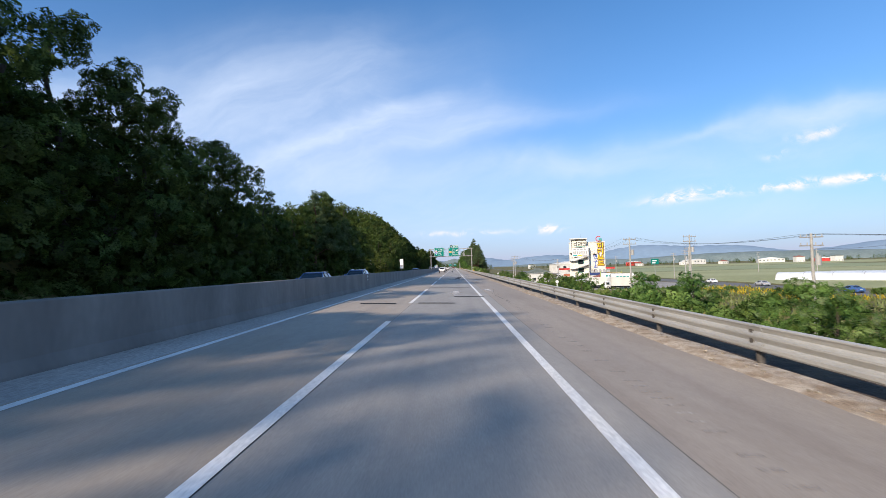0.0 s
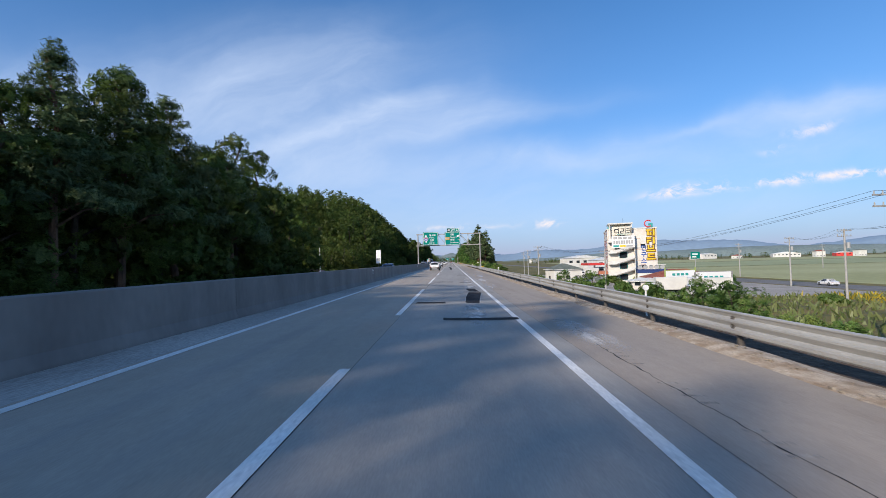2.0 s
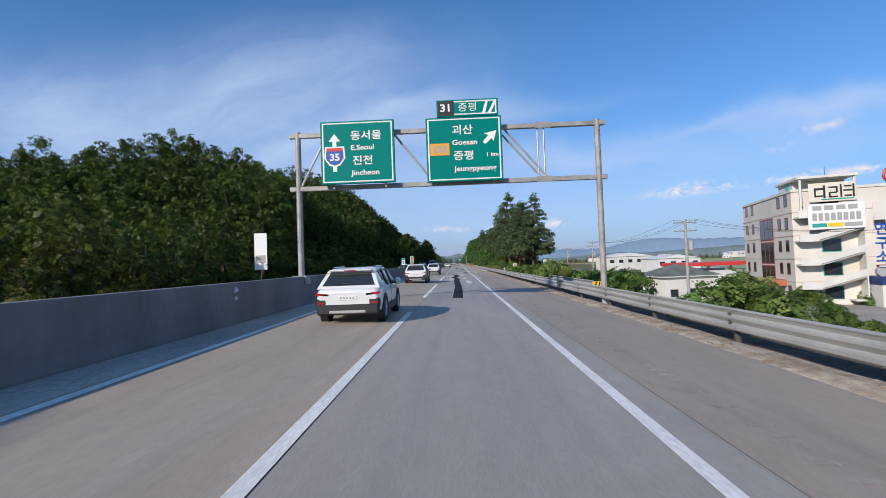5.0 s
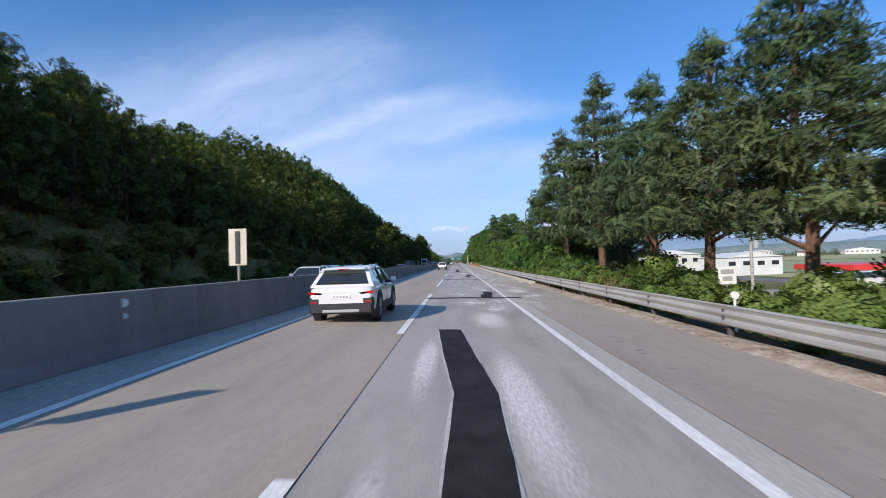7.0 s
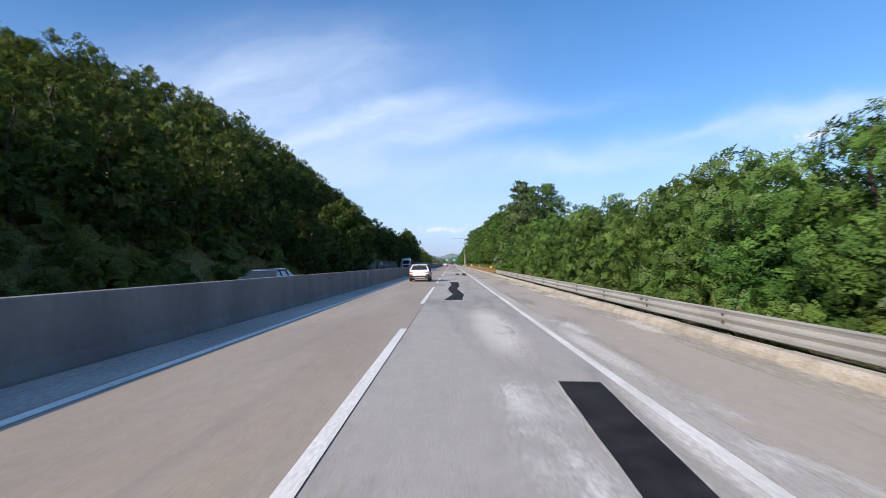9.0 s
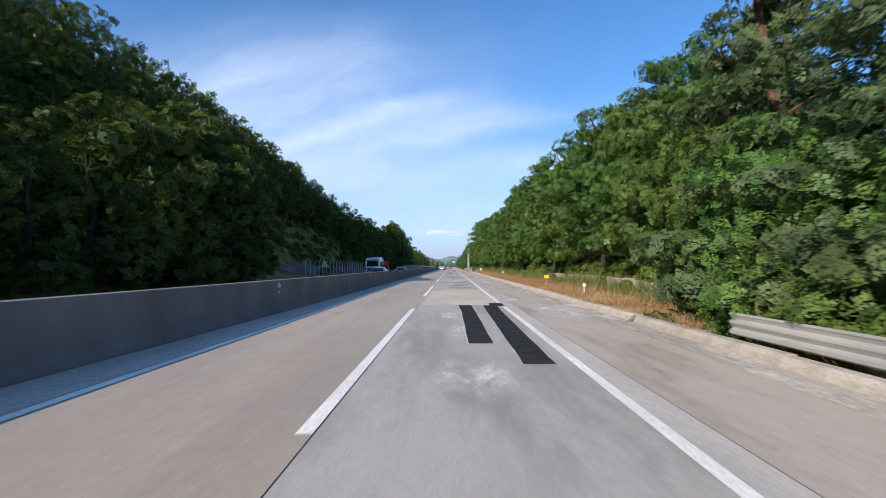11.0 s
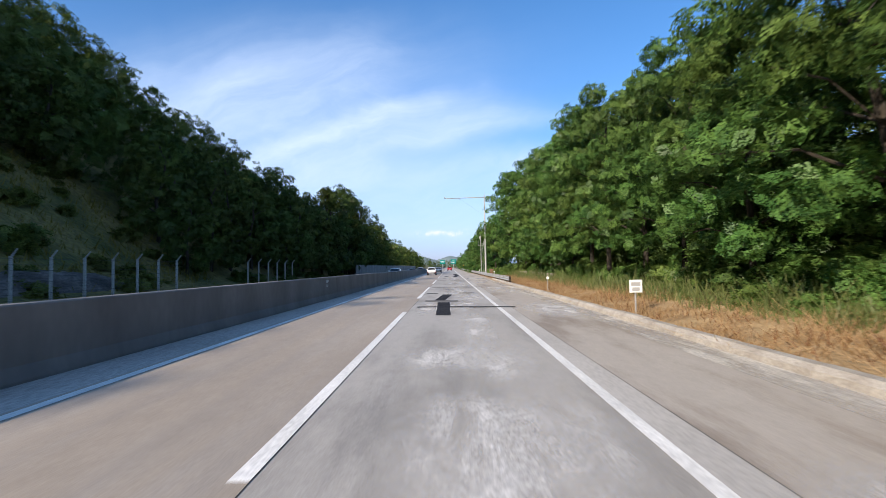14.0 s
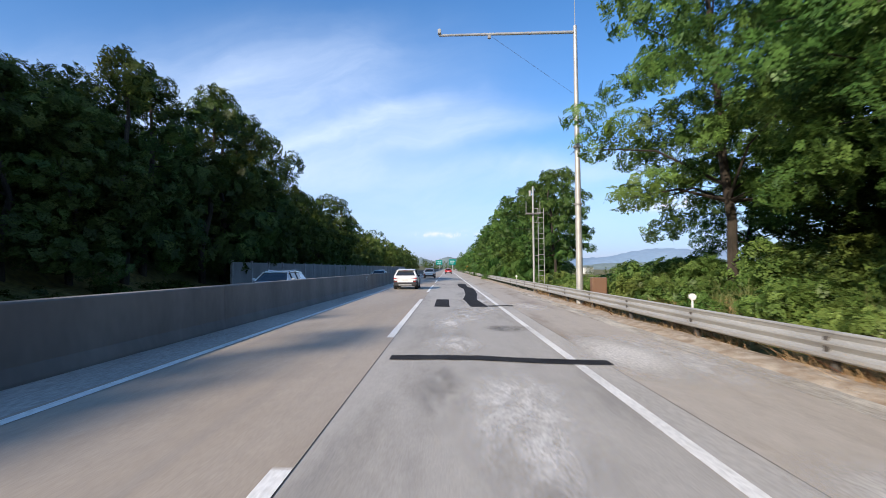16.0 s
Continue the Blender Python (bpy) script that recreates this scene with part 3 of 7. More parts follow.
ribbon("road_median_strip", -6.30, -5.22, M_MEDIAN, 0.0, "grey concrete strip along the foot of the barrier")
ribbon("road_lane_fast", -5.22, -1.71, M_LANE_L, 0.0, "pale concrete passing lane")
ribbon("road_lane_slow", -1.71, 2.265, M_LANE_R, 0.0, "worn grey concrete lane with chalky scars")
ribbon("road_shoulder", 2.265, 5.05, M_SHOULDER, 0.0, "brownish concrete hard shoulder")
ribbon("road_opposite", -18.7, -6.30, M_MEDIAN, 0.0, "concrete carriageway beyond the median")
ribbon("road_joint", -1.714, -1.705, M_SEAL, 0.004, "black sealed joint between the lanes")
ribbon("road_joint_outer", 2.26, 2.272, M_ASPH_OLD, 0.004, "black sealed joint along the shoulder")
ribbon("road_line_left", -5.13, -4.97, M_PAINT, 0.006, "white edge line beside the median")
ribbon("road_line_right", 1.675, 1.84, M_PAINT, 0.006, "worn white edge line beside the shoulder")
ribbon("gravel_strip", 5.05, 5.62, M_DUST, -0.03, "dusty gravel strip under the guardrail", -60, 286)
ribbon("gravel_strip_far", 5.05, 5.62, M_DUST, -0.03, "dusty gravel strip under the guardrail", 402, 1000)
for k in range(-2, 48):
    shift = 0.0 if k < 7 else (-0.74 if k < 13 else -2.29)
    y1 = 14.02 + 20 * k + shift
    ribbon("lane_dash", -1.885, -1.715, M_PAINT, 0.007, "white lane dash", y1 - 13.0, y1)
grid_mesh("soil_under_rail", np.linspace(5.6, 7.3, 6), np.arange(-60, 286.1, 2.0), lambda X, Y: land(X, Y) + 0.03 + 0.02 * np.sin(X * 6 + Y * 1.7), M_RAILSHADE_SOIL, "brown soil with painted shade behind the guardrail")
grid_mesh("verge_litter", np.linspace(5.3, 8.2, 5), np.arange(286, 400.1, 3.0), lambda X, Y: land(X, Y) + 0.03 + 0.02 * np.sin(X * 5 + Y), M_STRAW, "straw-coloured litter along the verge")


# ---- median barrier: a row of cast lengths ----
def barrier_bm(length):
    prof = [(-0.36, 0), (0.25, 0), (0.25, 0.06), (0.19, 0.27), (0.175, 1.115), (0.155, 1.14), (-0.165, 1.14), (-0.185, 1.115), (-0.26, 0.27)]
    return prism(prof, 0, length, "y")


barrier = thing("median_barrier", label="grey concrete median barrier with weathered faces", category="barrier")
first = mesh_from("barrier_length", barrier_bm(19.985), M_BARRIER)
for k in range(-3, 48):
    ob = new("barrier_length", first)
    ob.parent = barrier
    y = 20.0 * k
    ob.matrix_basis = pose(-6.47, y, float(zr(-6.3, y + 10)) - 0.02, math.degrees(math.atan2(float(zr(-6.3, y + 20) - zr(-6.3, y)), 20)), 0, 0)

reflector_bm = bmesh.new()
add_tube(reflector_bm, (0.10, 0, 0), (0.10, -0.05, 0), 0.075, 0.075, 12)
add_tube(reflector_bm, (0, 0, 0), (0.10, -0.02, 0), 0.018, 0.018, 6)
refl_me = mesh_from("reflector_disc", reflector_bm, M_WHITE)
for y in (34.4, 82.9, 131.0, 177.7, 219.5, 253.0, 290.0, 327.5, 378.0, 441.0, 490.0):
    rf = thing("barrier_reflector", (-6.35, y, float(zr(-6.1, y))), label="pair of round white reflectors on the barrier face", category="reflector", group="barrier reflectors")
    for z, sc in ((0.93, 1.0), (0.70, 0.7)):
        ob = new("reflector_disc", refl_me)
        ob.parent = rf
        ob.matrix_basis = pose(-0.03 if z > 0.8 else 0.0, 0, z) @ Matrix.Diagonal((sc, sc, sc, 1))

# ---- guardrail: posts and beam lengths ----
def w_beam(length, n=2):
    """A corrugated guardrail beam: a thin bent sheet."""
    zs = [0.0, 0.03, 0.09, 0.12, 0.15, 0.18, 0.24, 0.27, 0.30, 0.33, 0.39, 0.42, 0.44, 0.46]
    xs = [0.03, 0.0, 0.0, 0.045, 0.065, 0.045, 0.0, 0.0, 0.045, 0.065, 0.03, 0.0, 0.0, 0.03]
    bm = bmesh.new()
    out = [(x - 0.0, z) for x, z in zip(xs, zs)] + [(x + 0.012, z) for x, z in zip(xs[::-1], zs[::-1])]
    add_prism(bm, out, 0, length, "y")
    return bm


def guardrail(y0, y1, x, label, zoff=0.0):
    g = thing("guardrail", label=label, category="guardrail", group="roadside guardrails")
    seg = mesh_from("beam", w_beam(3.99), M_GALV)
    pb = bmesh.new()
    add_tube(pb, (0, 0, -0.5), (0, 0, 0.64), 0.07, 0.07, 10)
    add_tube(pb, (0, 0, 0.64), (0, 0, 0.67), 0.075, 0.03, 10)
    add_box(pb, -0.16, -0.05, -0.04, 0.04, 0.36, 0.60)
    pm = mesh_from("post", pb, surface("dark_post_steel", ((0.05, 0.046, 0.042), (0.10, 0.092, 0.085)), 3, 30, 0.7, 0.1, metal=0.2))
    n = int((y1 - y0) / 4)
    for k in range(n):
        y = y0 + 4 * k
        z = float(zr(x, y + 2)) + zoff
        ob = new("beam", seg)
        ob.parent = g
        ob.matrix_basis = pose(x + random.uniform(-0.006, 0.006), y, z + 0.25, 0, 0, 0)
        po = new("post", pm)
        po.parent = g
        po.matrix_basis = pose(x + 0.19, y + 0.3, z)
    return g


guardrail(-52, 284, 5.42, "dusty galvanised corrugated guardrail on steel posts")
guardrail(399, 760, 5.42, "grey galvanised corrugated guardrail on steel posts")

gb = thing("guardrail_end", (5.95, 139.5, -0.1), label="short parallel guardrail with a striped end board", category="guardrail")
part("beam", w_beam(9.0), M_GALV, gb).matrix_basis = pose(0, 0, 0.2)
for y in (0.4, 4.4, 8.4):
    part("post", tube((0.16, y, -1.2), (0.16, y, 0.6), 0.06), M_DULL, gb)
eb = part("end_board", box(-0.05, 0.45, -0.06, 0.0, 0.05, 0.62, 0.01), M_SYEL, gb, "yellow and black striped end board")
for k in range(3):
    part("stripe", prism([(-0.04 + 0.15 * k, 0.06), (0.02 + 0.15 * k, 0.06), (0.14 + 0.15 * k, 0.61), (0.08 + 0.15 * k, 0.61)], -0.066, -0.062, "y"), M_SBLACK, eb)

# ---- kerb and dry verge where the guardrail stops ----
kerb = thing("kerb", label="tan concrete kerb stones with worn edges", category="kerb")
kb = mesh_from("kerb_stone", prism([(0, -0.1), (0.30, -0.1), (0.30, 0.20), (0.10, 0.20), (0.02, 0.12)], 0, 1.985, "y"), M_KERB)
for k in range(104):
    y = 284.0 + 2 * k - 80
    ob = new("kerb_stone", kb)
    ob.parent = kerb
    ob.matrix_basis = pose(5.02 + random.uniform(-0.012, 0.012), y, float(zr(5.1, y)) + random.uniform(-0.015, 0.01), 0, 0, random.uniform(-0.3, 0.3))

# ---- low block wall at the back of the verge ----
low_wall = thing("low_block_wall", label="low weathered stone-block wall half lost in weeds", category="wall")
M_BLOCK = surface("weathered_block", ((0.19, 0.165, 0.13), (0.36, 0.325, 0.27)), 1.6, 18, 0.95, 0.7, vary=0.18, fine_amount=0.3, bump_dist=0.04)
block = mesh_from("block", box(-0.16, 0.16, 0.012, 1.188, -0.35, 0.45, 0.03), M_BLOCK)
for k in [*range(21), *range(86, 103)]:
    y = 294.0 + 1.2 * k
    ob = new("block", block)
    ob.parent = low_wall
    ob.matrix_basis = pose(9.3 + random.uniform(-0.03, 0.03), y, float(land(9.3, y)) + random.uniform(-0.03, 0.03), 0, random.uniform(-2, 2), random.uniform(-1, 1))

# ---- road scars: asphalt strips laid in cut slots ----
def patch(name, pts, mat, label, lift=0.010):
    if mat is M_ASPH:
        rim = [(x, w + 0.03, y) for x, w, y in pts]
        rim[0], rim[-1] = (rim[0][0], rim[0][1], rim[0][2] - 0.05), (rim[-1][0], rim[-1][1], rim[-1][2] + 0.05)
        sheet("mortar_rim", rim, M_RIMDUST, "pale mortar edge round an asphalt patch", lift - 0.004)
    return sheet(name, pts, mat, label, lift)


def sheet(name, pts, mat, label, lift):
    """pts: (x, half width, y) from near to far; the sheet wavers a little at its edges."""
    co, q = [], []
    rows = []
    for (xa, wa, ya), (xb, wb, yb) in zip(pts, pts[1:]):
        n = max(1, int(abs(yb - ya) / 0.6))
        for i in range(n):
            f = i / n
            rows.append((xa + (xb - xa) * f, wa + (wb - wa) * f, ya + (yb - ya) * f))
    rows.append(pts[-1])
    for x, w, y in rows:
        a, b = random.uniform(-0.012, 0.012), random.uniform(-0.012, 0.012)
        for xx in (x - w + a, x + w + b):
            co.append((xx, y, float(zr(xx, y)) + lift))
    for i in range(len(rows) - 1):
        q.append((2 * i, 2 * i + 1, 2 * i + 3, 2 * i + 2))
    return tagged(new(name, quad_mesh(name, co, q, mat)), label=label, kind="structure")


def cross_cut(x0, x1, y, w=0.30, skew=0.0, mat=None, bend=0.0):
    """A slot filled with asphalt from side to side."""
    n = max(2, int((x1 - x0) / 0.22))
    co, q = [], []
    for i in range(n + 1):
        f = i / n
        x = x0 + (x1 - x0) * f
        yc = y + skew * f + bend * 4 * f * (1 - f)
        for s in (-0.5, 0.5):
            yy = yc + s * w + random.uniform(-0.025, 0.025) + 0.05 * math.sin(x * 2.3 + y)
            co.append((x, yy, float(zr(x, yy)) + 0.012))
    for i in range(n):
        q.append((2 * i, 2 * i + 2, 2 * i + 3, 2 * i + 1))
    return tagged(new("asphalt_cut", quad_mesh("asphalt_cut", co, q, mat or M_ASPH)), label="dark asphalt strip across the concrete", kind="structure")


CUTS_NEAR = ((-4.0, -2.4, 20.6, 0.5, 0.0), (0.2, 1.9, 25.9, 0.45, 0.2), (-0.4, 1.8, 60.2, 0.5, 0.3), (-1.55, -0.4, 65.3, 0.6, 0.1),
                         (-1.5, 0.0, 83.7, 0.5, 0.2), (0.7, 1.75, 107.0, 0.6, 0.2), (-1.85, 2.45, 190.5, 0.5, 0.5), (-1.6, 2.4, 212.6, 0.42, 0.2), (1.0, 1.7, 194.2, 0.3, 0.0))
CUTS_FAR = ((-1.8, 2.5, 319.6, 0.34, 1.1), (-1.8, 2.5, 338.9, 0.42, 0.2), (-1.6, 0.1, 341.8, 0.5, 0.1), (-1.7, 2.3, 350.2, 0.45, 0.4),
                         (-1.75, 2.2, 356.4, 0.4, 0.5), (-1.5, 2.45, 373.7, 0.42, 0.0), (-1.55, 2.45, 391.5, 0.5, 0.2), (0.3, 1.85, 406.9, 0.45, 0.0),
                         (-1.55, 2.4, 410.0, 0.5, 0.3), (-1.5, 2.35, 416.4, 0.42, -0.4), (1.3, 2.4, 427.8, 0.5, 0.3), (-1.55, -0.9, 382.9, 0.5, 0.0),
                         (-1.6, 1.8, 452.0, 0.5, 0.3), (-1.6, 2.3, 470.0, 0.5, 0.2))
for x0, x1, y, w, sk in CUTS_NEAR + CUTS_FAR:
    cross_cut(x0, x1, y, w, sk, bend=random.uniform(-0.12, 0.12))
for x0, x1, y, w in ((-1.45, 0.25, 21.2, 0.55), (-1.8, 1.5, 37.3, 0.45), (0.5, 1.4, 83.6, 1.0), (0.55, 1.6, 101.0, 0.6), (0.5, 2.15, 72.0, 0.35),
                     (-1.75, -0.95, 220.6, 1.1), (-1.35, 0.2, 377.0, 0.8)):
    cross_cut(x0, x1, y, w, 0.0, M_ASPH_OLD)
patch("asphalt_patch", [(0.68, 0.28, 65.4), (0.85, 0.33, 68.5), (1.10, 0.35, 71.6)], M_ASPH, "black asphalt patch let into the lane")
patch("asphalt_patch", [(1.12, 0.28, 72.5), (0.95, 0.28, 75.0)], M_ASPH, "black asphalt patch let into the lane")
patch("asphalt_patch", [(-0.20, 0.26, 140.0), (-0.15, 0.25, 150.0), (-0.30, 0.25, 160.0), (-0.27, 0.24, 162.5), (-0.24, 0.27, 164.8), (-0.62, 0.27, 169.2), (-0.34, 0.28, 173.0),
                        (-0.26, 0.28, 175.6), (-0.50, 0.28, 178.5), (-0.67, 0.27, 181.0)], M_ASPH, "long wavering black asphalt strip down the lane")
patch("asphalt_patch", [(0.88, 0.25, 190.8), (0.97, 0.30, 193.0), (1.13, 0.26, 193.1), (1.13, 0.26, 195.15)], M_ASPH, "black asphalt patch let into the lane")
patch("asphalt_patch", [(0.575, 0.255, 220.5), (0.76, 0.26, 222.5), (0.90, 0.275, 224.35), (0.96, 0.27, 224.4), (1.16, 0.30, 228.4)], M_ASPH, "long black asphalt patch let into the lane")
patch("asphalt_patch", [(1.23, 0.24, 220.05), (1.27, 0.24, 220.85)], M_ASPH, "black asphalt patch let into the lane")
patch("asphalt_patch", [(-0.55, 0.40, 242.2), (-0.25, 0.30, 246.0), (-0.55, 0.30, 251.0), (-0.30, 0.30, 256.0), (-0.40, 0.38, 261.4)], M_ASPH, "wavering black asphalt strip down the lane")
patch("asphalt_patch", [(-1.5, 0.26, 212.7), (-1.5, 0.26, 213.4)], M_ASPH, "black asphalt patch let into the lane")
patch("asphalt_patch", [(0.25, 0.26, 284.0), (0.25, 0.25, 291.0), (0.20, 0.265, 293.33)], M_ASPH, "black asphalt strip down the lane")
patch("asphalt_patch", [(1.52, 0.29, 293.0), (1.55, 0.28, 294.5)], M_ASPH, "black asphalt patch let into the lane", 0.014)
patch("asphalt_patch", [(1.10, 0.27, 282.0), (1.18, 0.27, 291.0), (1.24, 0.30, 293.3)], M_ASPH, "black asphalt strip down the lane")
patch("asphalt_patch", [(-0.42, 0.25, 370.6), (-0.43, 0.25, 372.6), (-0.46, 0.28, 376.2)], M_ASPH, "black asphalt strip down the lane")
patch("asphalt_patch", [(-0.70, 0.24, 376.9), (-0.31, 0.28, 382.0)], M_ASPH, "slanting black asphalt strip in the lane")
patch("asphalt_patch", [(-0.70, 0.32, 427.3), (-0.70, 0.32, 431.8)], M_ASPH, "square black asphalt patch let into the lane")
patch("asphalt_patch", [(0.88, 0.38, 427.4), (0.70, 0.35, 432.0), (1.05, 0.38, 437.0), (1.2, 0.40, 444.0), (0.9, 0.4, 449.0), (1.0, 0.4, 456.0)], M_ASPH, "wavering black asphalt strip down the lane")
patch("mended_slab", [(0.10, 1.66, 293.4), (0.10, 1.68, 305.5)], M_SLAB, "fresh pale concrete slab in the lane", 0.004)


def smear_mat(name, dark, light, strength, lo=0.36, hi=0.60):
    """A thin film on the road that thins out towards its rim and in blotches."""
    m = surface(name, (dark, light), 1.2, 30, 0.9, 0.2, stretch=(1, 0.4, 1))
    N, L = m.node_tree.nodes, m.node_tree.links
    tc = N.new("ShaderNodeTexCoord")
    off = N.new("ShaderNodeVectorMath")
    off.operation = "MULTIPLY_ADD"
    off.inputs[1].default_value, off.inputs[2].default_value = (2, 2, 0), (-1, -1, 0)
    L.new(tc.outputs["Generated"], off.inputs[0])
    ln = N.new("ShaderNodeVectorMath")
    ln.operation = "LENGTH"
    L.new(off.outputs[0], ln.inputs[0])
    rim = N.new("ShaderNodeMapRange")
    rim.interpolation_type = "SMOOTHSTEP"
    rim.inputs["From Min"].default_value, rim.inputs["From Max"].default_value = 1.0, 0.25
    L.new(ln.outputs["Value"], rim.inputs["Value"])
    mp = N.new("ShaderNodeMapping")
    mp.inputs["Scale"].default_value = (1.3, 0.5, 1)
    L.new(tc.outputs["Object"], mp.inputs[0])
    n = N.new("ShaderNodeTexNoise")
    n.inputs["Scale"].default_value, n.inputs["Detail"].default_value, n.inputs["Roughness"].default_value = 1.3, 9, 0.66
    n.inputs["Distortion"].default_value = 0.7
    L.new(mp.outputs[0], n.inputs["Vector"])
    r = N.new("ShaderNodeMapRange")
    r.inputs["From Min"].default_value, r.inputs["From Max"].default_value = lo, hi
    L.new(n.outputs["Fac"], r.inputs["Value"])
    a = N.new("ShaderNodeMath")
    a.operation = "MULTIPLY"
    L.new(rim.outputs[0], a.inputs[0])
    L.new(r.outputs[0], a.inputs[1])
    a2 = N.new("ShaderNodeMath")
    a2.operation = "MULTIPLY"
    a2.inputs[1].default_value = strength
    L.new(a.outputs[0], a2.inputs[0])
    L.new(a2.outputs[0], N["Principled BSDF"].inputs["Alpha"])
    return m


M_WHITEDUST = smear_mat("cutting_dust", (0.60, 0.585, 0.56), (0.74, 0.725, 0.70), 0.85)
M_STAIN = smear_mat("dark_road_stain", (0.09, 0.088, 0.088), (0.14, 0.135, 0.13), 0.32)
M_SPILL = smear_mat("cement_spill", (0.58, 0.555, 0.515), (0.66, 0.635, 0.595), 0.9, 0.12, 0.42)


def smear(x, y, w, l, mat, label, lift=0.005):
    xs, ys = np.linspace(x - w / 2, x + w / 2, 4), np.linspace(y - l / 2, y + l / 2, 5)
    return grid_mesh("road_smear", xs, ys, lambda X, Y: zr(X, Y) + lift, mat, label)


for x, y, w, l in ((3.1, 100.0, 1.0, 9), (3.0, 108.0, 1.2, 7), (3.0, 197.0, 2.0, 9), (3.2, 192.0, 2.0, 5), (2.7, 214.0, 1.8, 7), (3.4, 222.0, 1.8, 8), (2.5, 297.0, 1.3, 8), (3.6, 291.5, 2.6, 9),
                   (3.7, 320.4, 2.8, 6.0), (3.2, 339.5, 2.6, 6.0), (3.1, 350.3, 2.4, 5.0), (2.9, 357.4, 2.2, 4.0), (3.8, 373.0, 3.2, 8.0), (3.2, 390.5, 2.4, 5.0), (3.4, 386.0, 2.6, 6.0),
                   (3.7, 416.8, 2.8, 6.0), (3.2, 410.0, 2.4, 4.5), (3.0, 428.0, 2.0, 5.0), (2.6, 327.0, 1.4, 6.0), (3.1, 403.0, 1.6, 6.0), (3.0, 58.0, 1.2, 6.0), (2.7, 34.0, 1.0, 4.0)):
    smear(x, y, w, l, M_WHITEDUST, "white cutting dust on the shoulder")
for x, y, w, l in ((3.2, 321.0, 2.1, 4.6), (2.9, 336.0, 1.8, 6.0), (3.0, 357.0, 1.6, 5.0), (2.9, 417.0, 2.2, 6.0), (2.8, 410.5, 1.8, 4.0), (2.9, 196.0, 1.8, 6.0)):
    smear(x, y, w, l, M_SPILL, "pale cement dust spilt on the shoulder", 0.0062)
for x, y, w, l in ((0.5, 234.0, 2.0, 15.0), (1.65, 226.0, 0.6, 8.0), (2.2, 231.0, 0.9, 10.0)):
    smear(x, y, w, l, M_SPILL, "pale cement dust on the slow lane", 0.0060)
for x, y, w, l in ((1.25, 84.0, 0.9, 10.0), (1.1, 77.0, 0.8, 6.0), (2.6, 88.0, 1.2, 8.0), (2.5, 79.0, 1.0, 8.0), (1.4, 92.0, 0.8, 8.0), (2.5, 203.0, 1.6, 9.0), (2.4, 209.0, 1.4, 8.0), (2.6, 219.0, 1.6, 9.0), (2.3, 226.0, 1.2, 8.0), (2.5, 188.0, 1.5, 8.0), (2.6, 196.0, 1.8, 8.0), (2.4, 234.0, 1.2, 8.0)):
    smear(x, y, w, l, M_WHITEDUST, "white dust trodden off the edge line", 0.0058)
for x, y, w, l in ((0.3, 188.2, 2.4, 4.5), (0.5, 198.5, 1.8, 5.0), (0.4, 203.0, 1.6, 4.0), (0.1, 206.4, 2.2, 3.0), (-0.5, 215.5, 1.8, 8.0), (0.2, 219.5, 1.6, 5.0), (0.2, 335.0, 2.6, 5.5), (0.2, 346.0, 2.0, 6.0), (0.0, 325.0, 1.5, 7.0),
                   (-1.1, 373.5, 0.9, 7.0), (0.5, 375.0, 1.2, 6.0), (0.2, 385.5, 1.8, 7.0), (0.2, 359.5, 2.4, 5.0), (0.5, 363.5, 2.0, 5.0), (-0.2, 398.8, 1.8, 3.6), (0.4, 403.5, 2.0, 5.0), (0.4, 413.5, 2.0, 5.0), (0.3, 30.0, 1.0, 8.0), (0.6, 62.0, 1.0, 8.0), (0.2, 424.0, 1.6, 6.0)):
    smear(x, y, w, l, M_WHITEDUST, "white cutting dust on the lane")
rs = random.Random(77)
for y0, y1, step, xa, xb in ((186, 229, 3.4, -0.5, 1.2), (243, 290, 5.5, -0.4, 1.0), (322, 436, 4.6, -0.5, 1.0)):
    y = y0
    while y < y1:
        smear(rs.uniform(xa, xb), y, rs.uniform(1.0, 2.1), rs.uniform(3.0, 7.5), M_WHITEDUST, "white cutting dust on the lane", 0.0045 + 0.0001 * rs.randrange(8))
        y += step * rs.uniform(0.6, 1.4)
for x, y, w, l in ((0.75, 158.0, 1.1, 13.0), (0.55, 167.0, 1.0, 11.0), (0.30, 175.5, 0.9, 9.0), (0.45, 183.0, 1.5, 6.0), (-0.85, 163.0, 0.6, 13.0), (-1.15, 171.5, 0.6, 6.0), (-1.0, 177.5, 0.6, 6.5)):
    smear(x, y, w, l, M_SPILL, "pale mortar smear beside the cut", 0.0055)
for x, y, w, l in ((0.75, 217.6, 0.9, 4.2), (0.5, 308.5, 2.4, 4.5), (0.2, 312.5, 1.8, 4.0), (-0.3, 397.2, 2.2, 3.0), (0.3, 400.9, 1.6, 2.6), (0.4, 332.6, 2.4, 2.4), (-0.6, 414.2, 1.0, 4.0), (-3.0, 27.0, 1.0, 1.0), (0.8, 190.0, 1.6, 2.0), (1.0, 383.6, 1.4, 2.6), (-0.4, 388.4, 1.4, 3.0), (0.9, 220.0, 1.0, 3.0), (1.2, 420.5, 1.9, 2.0), (1.2, 420.5, 1.6, 1.5)):
    smear(x, y, w, l, M_STAIN, "dark worn stain on the concrete", 0.0065)


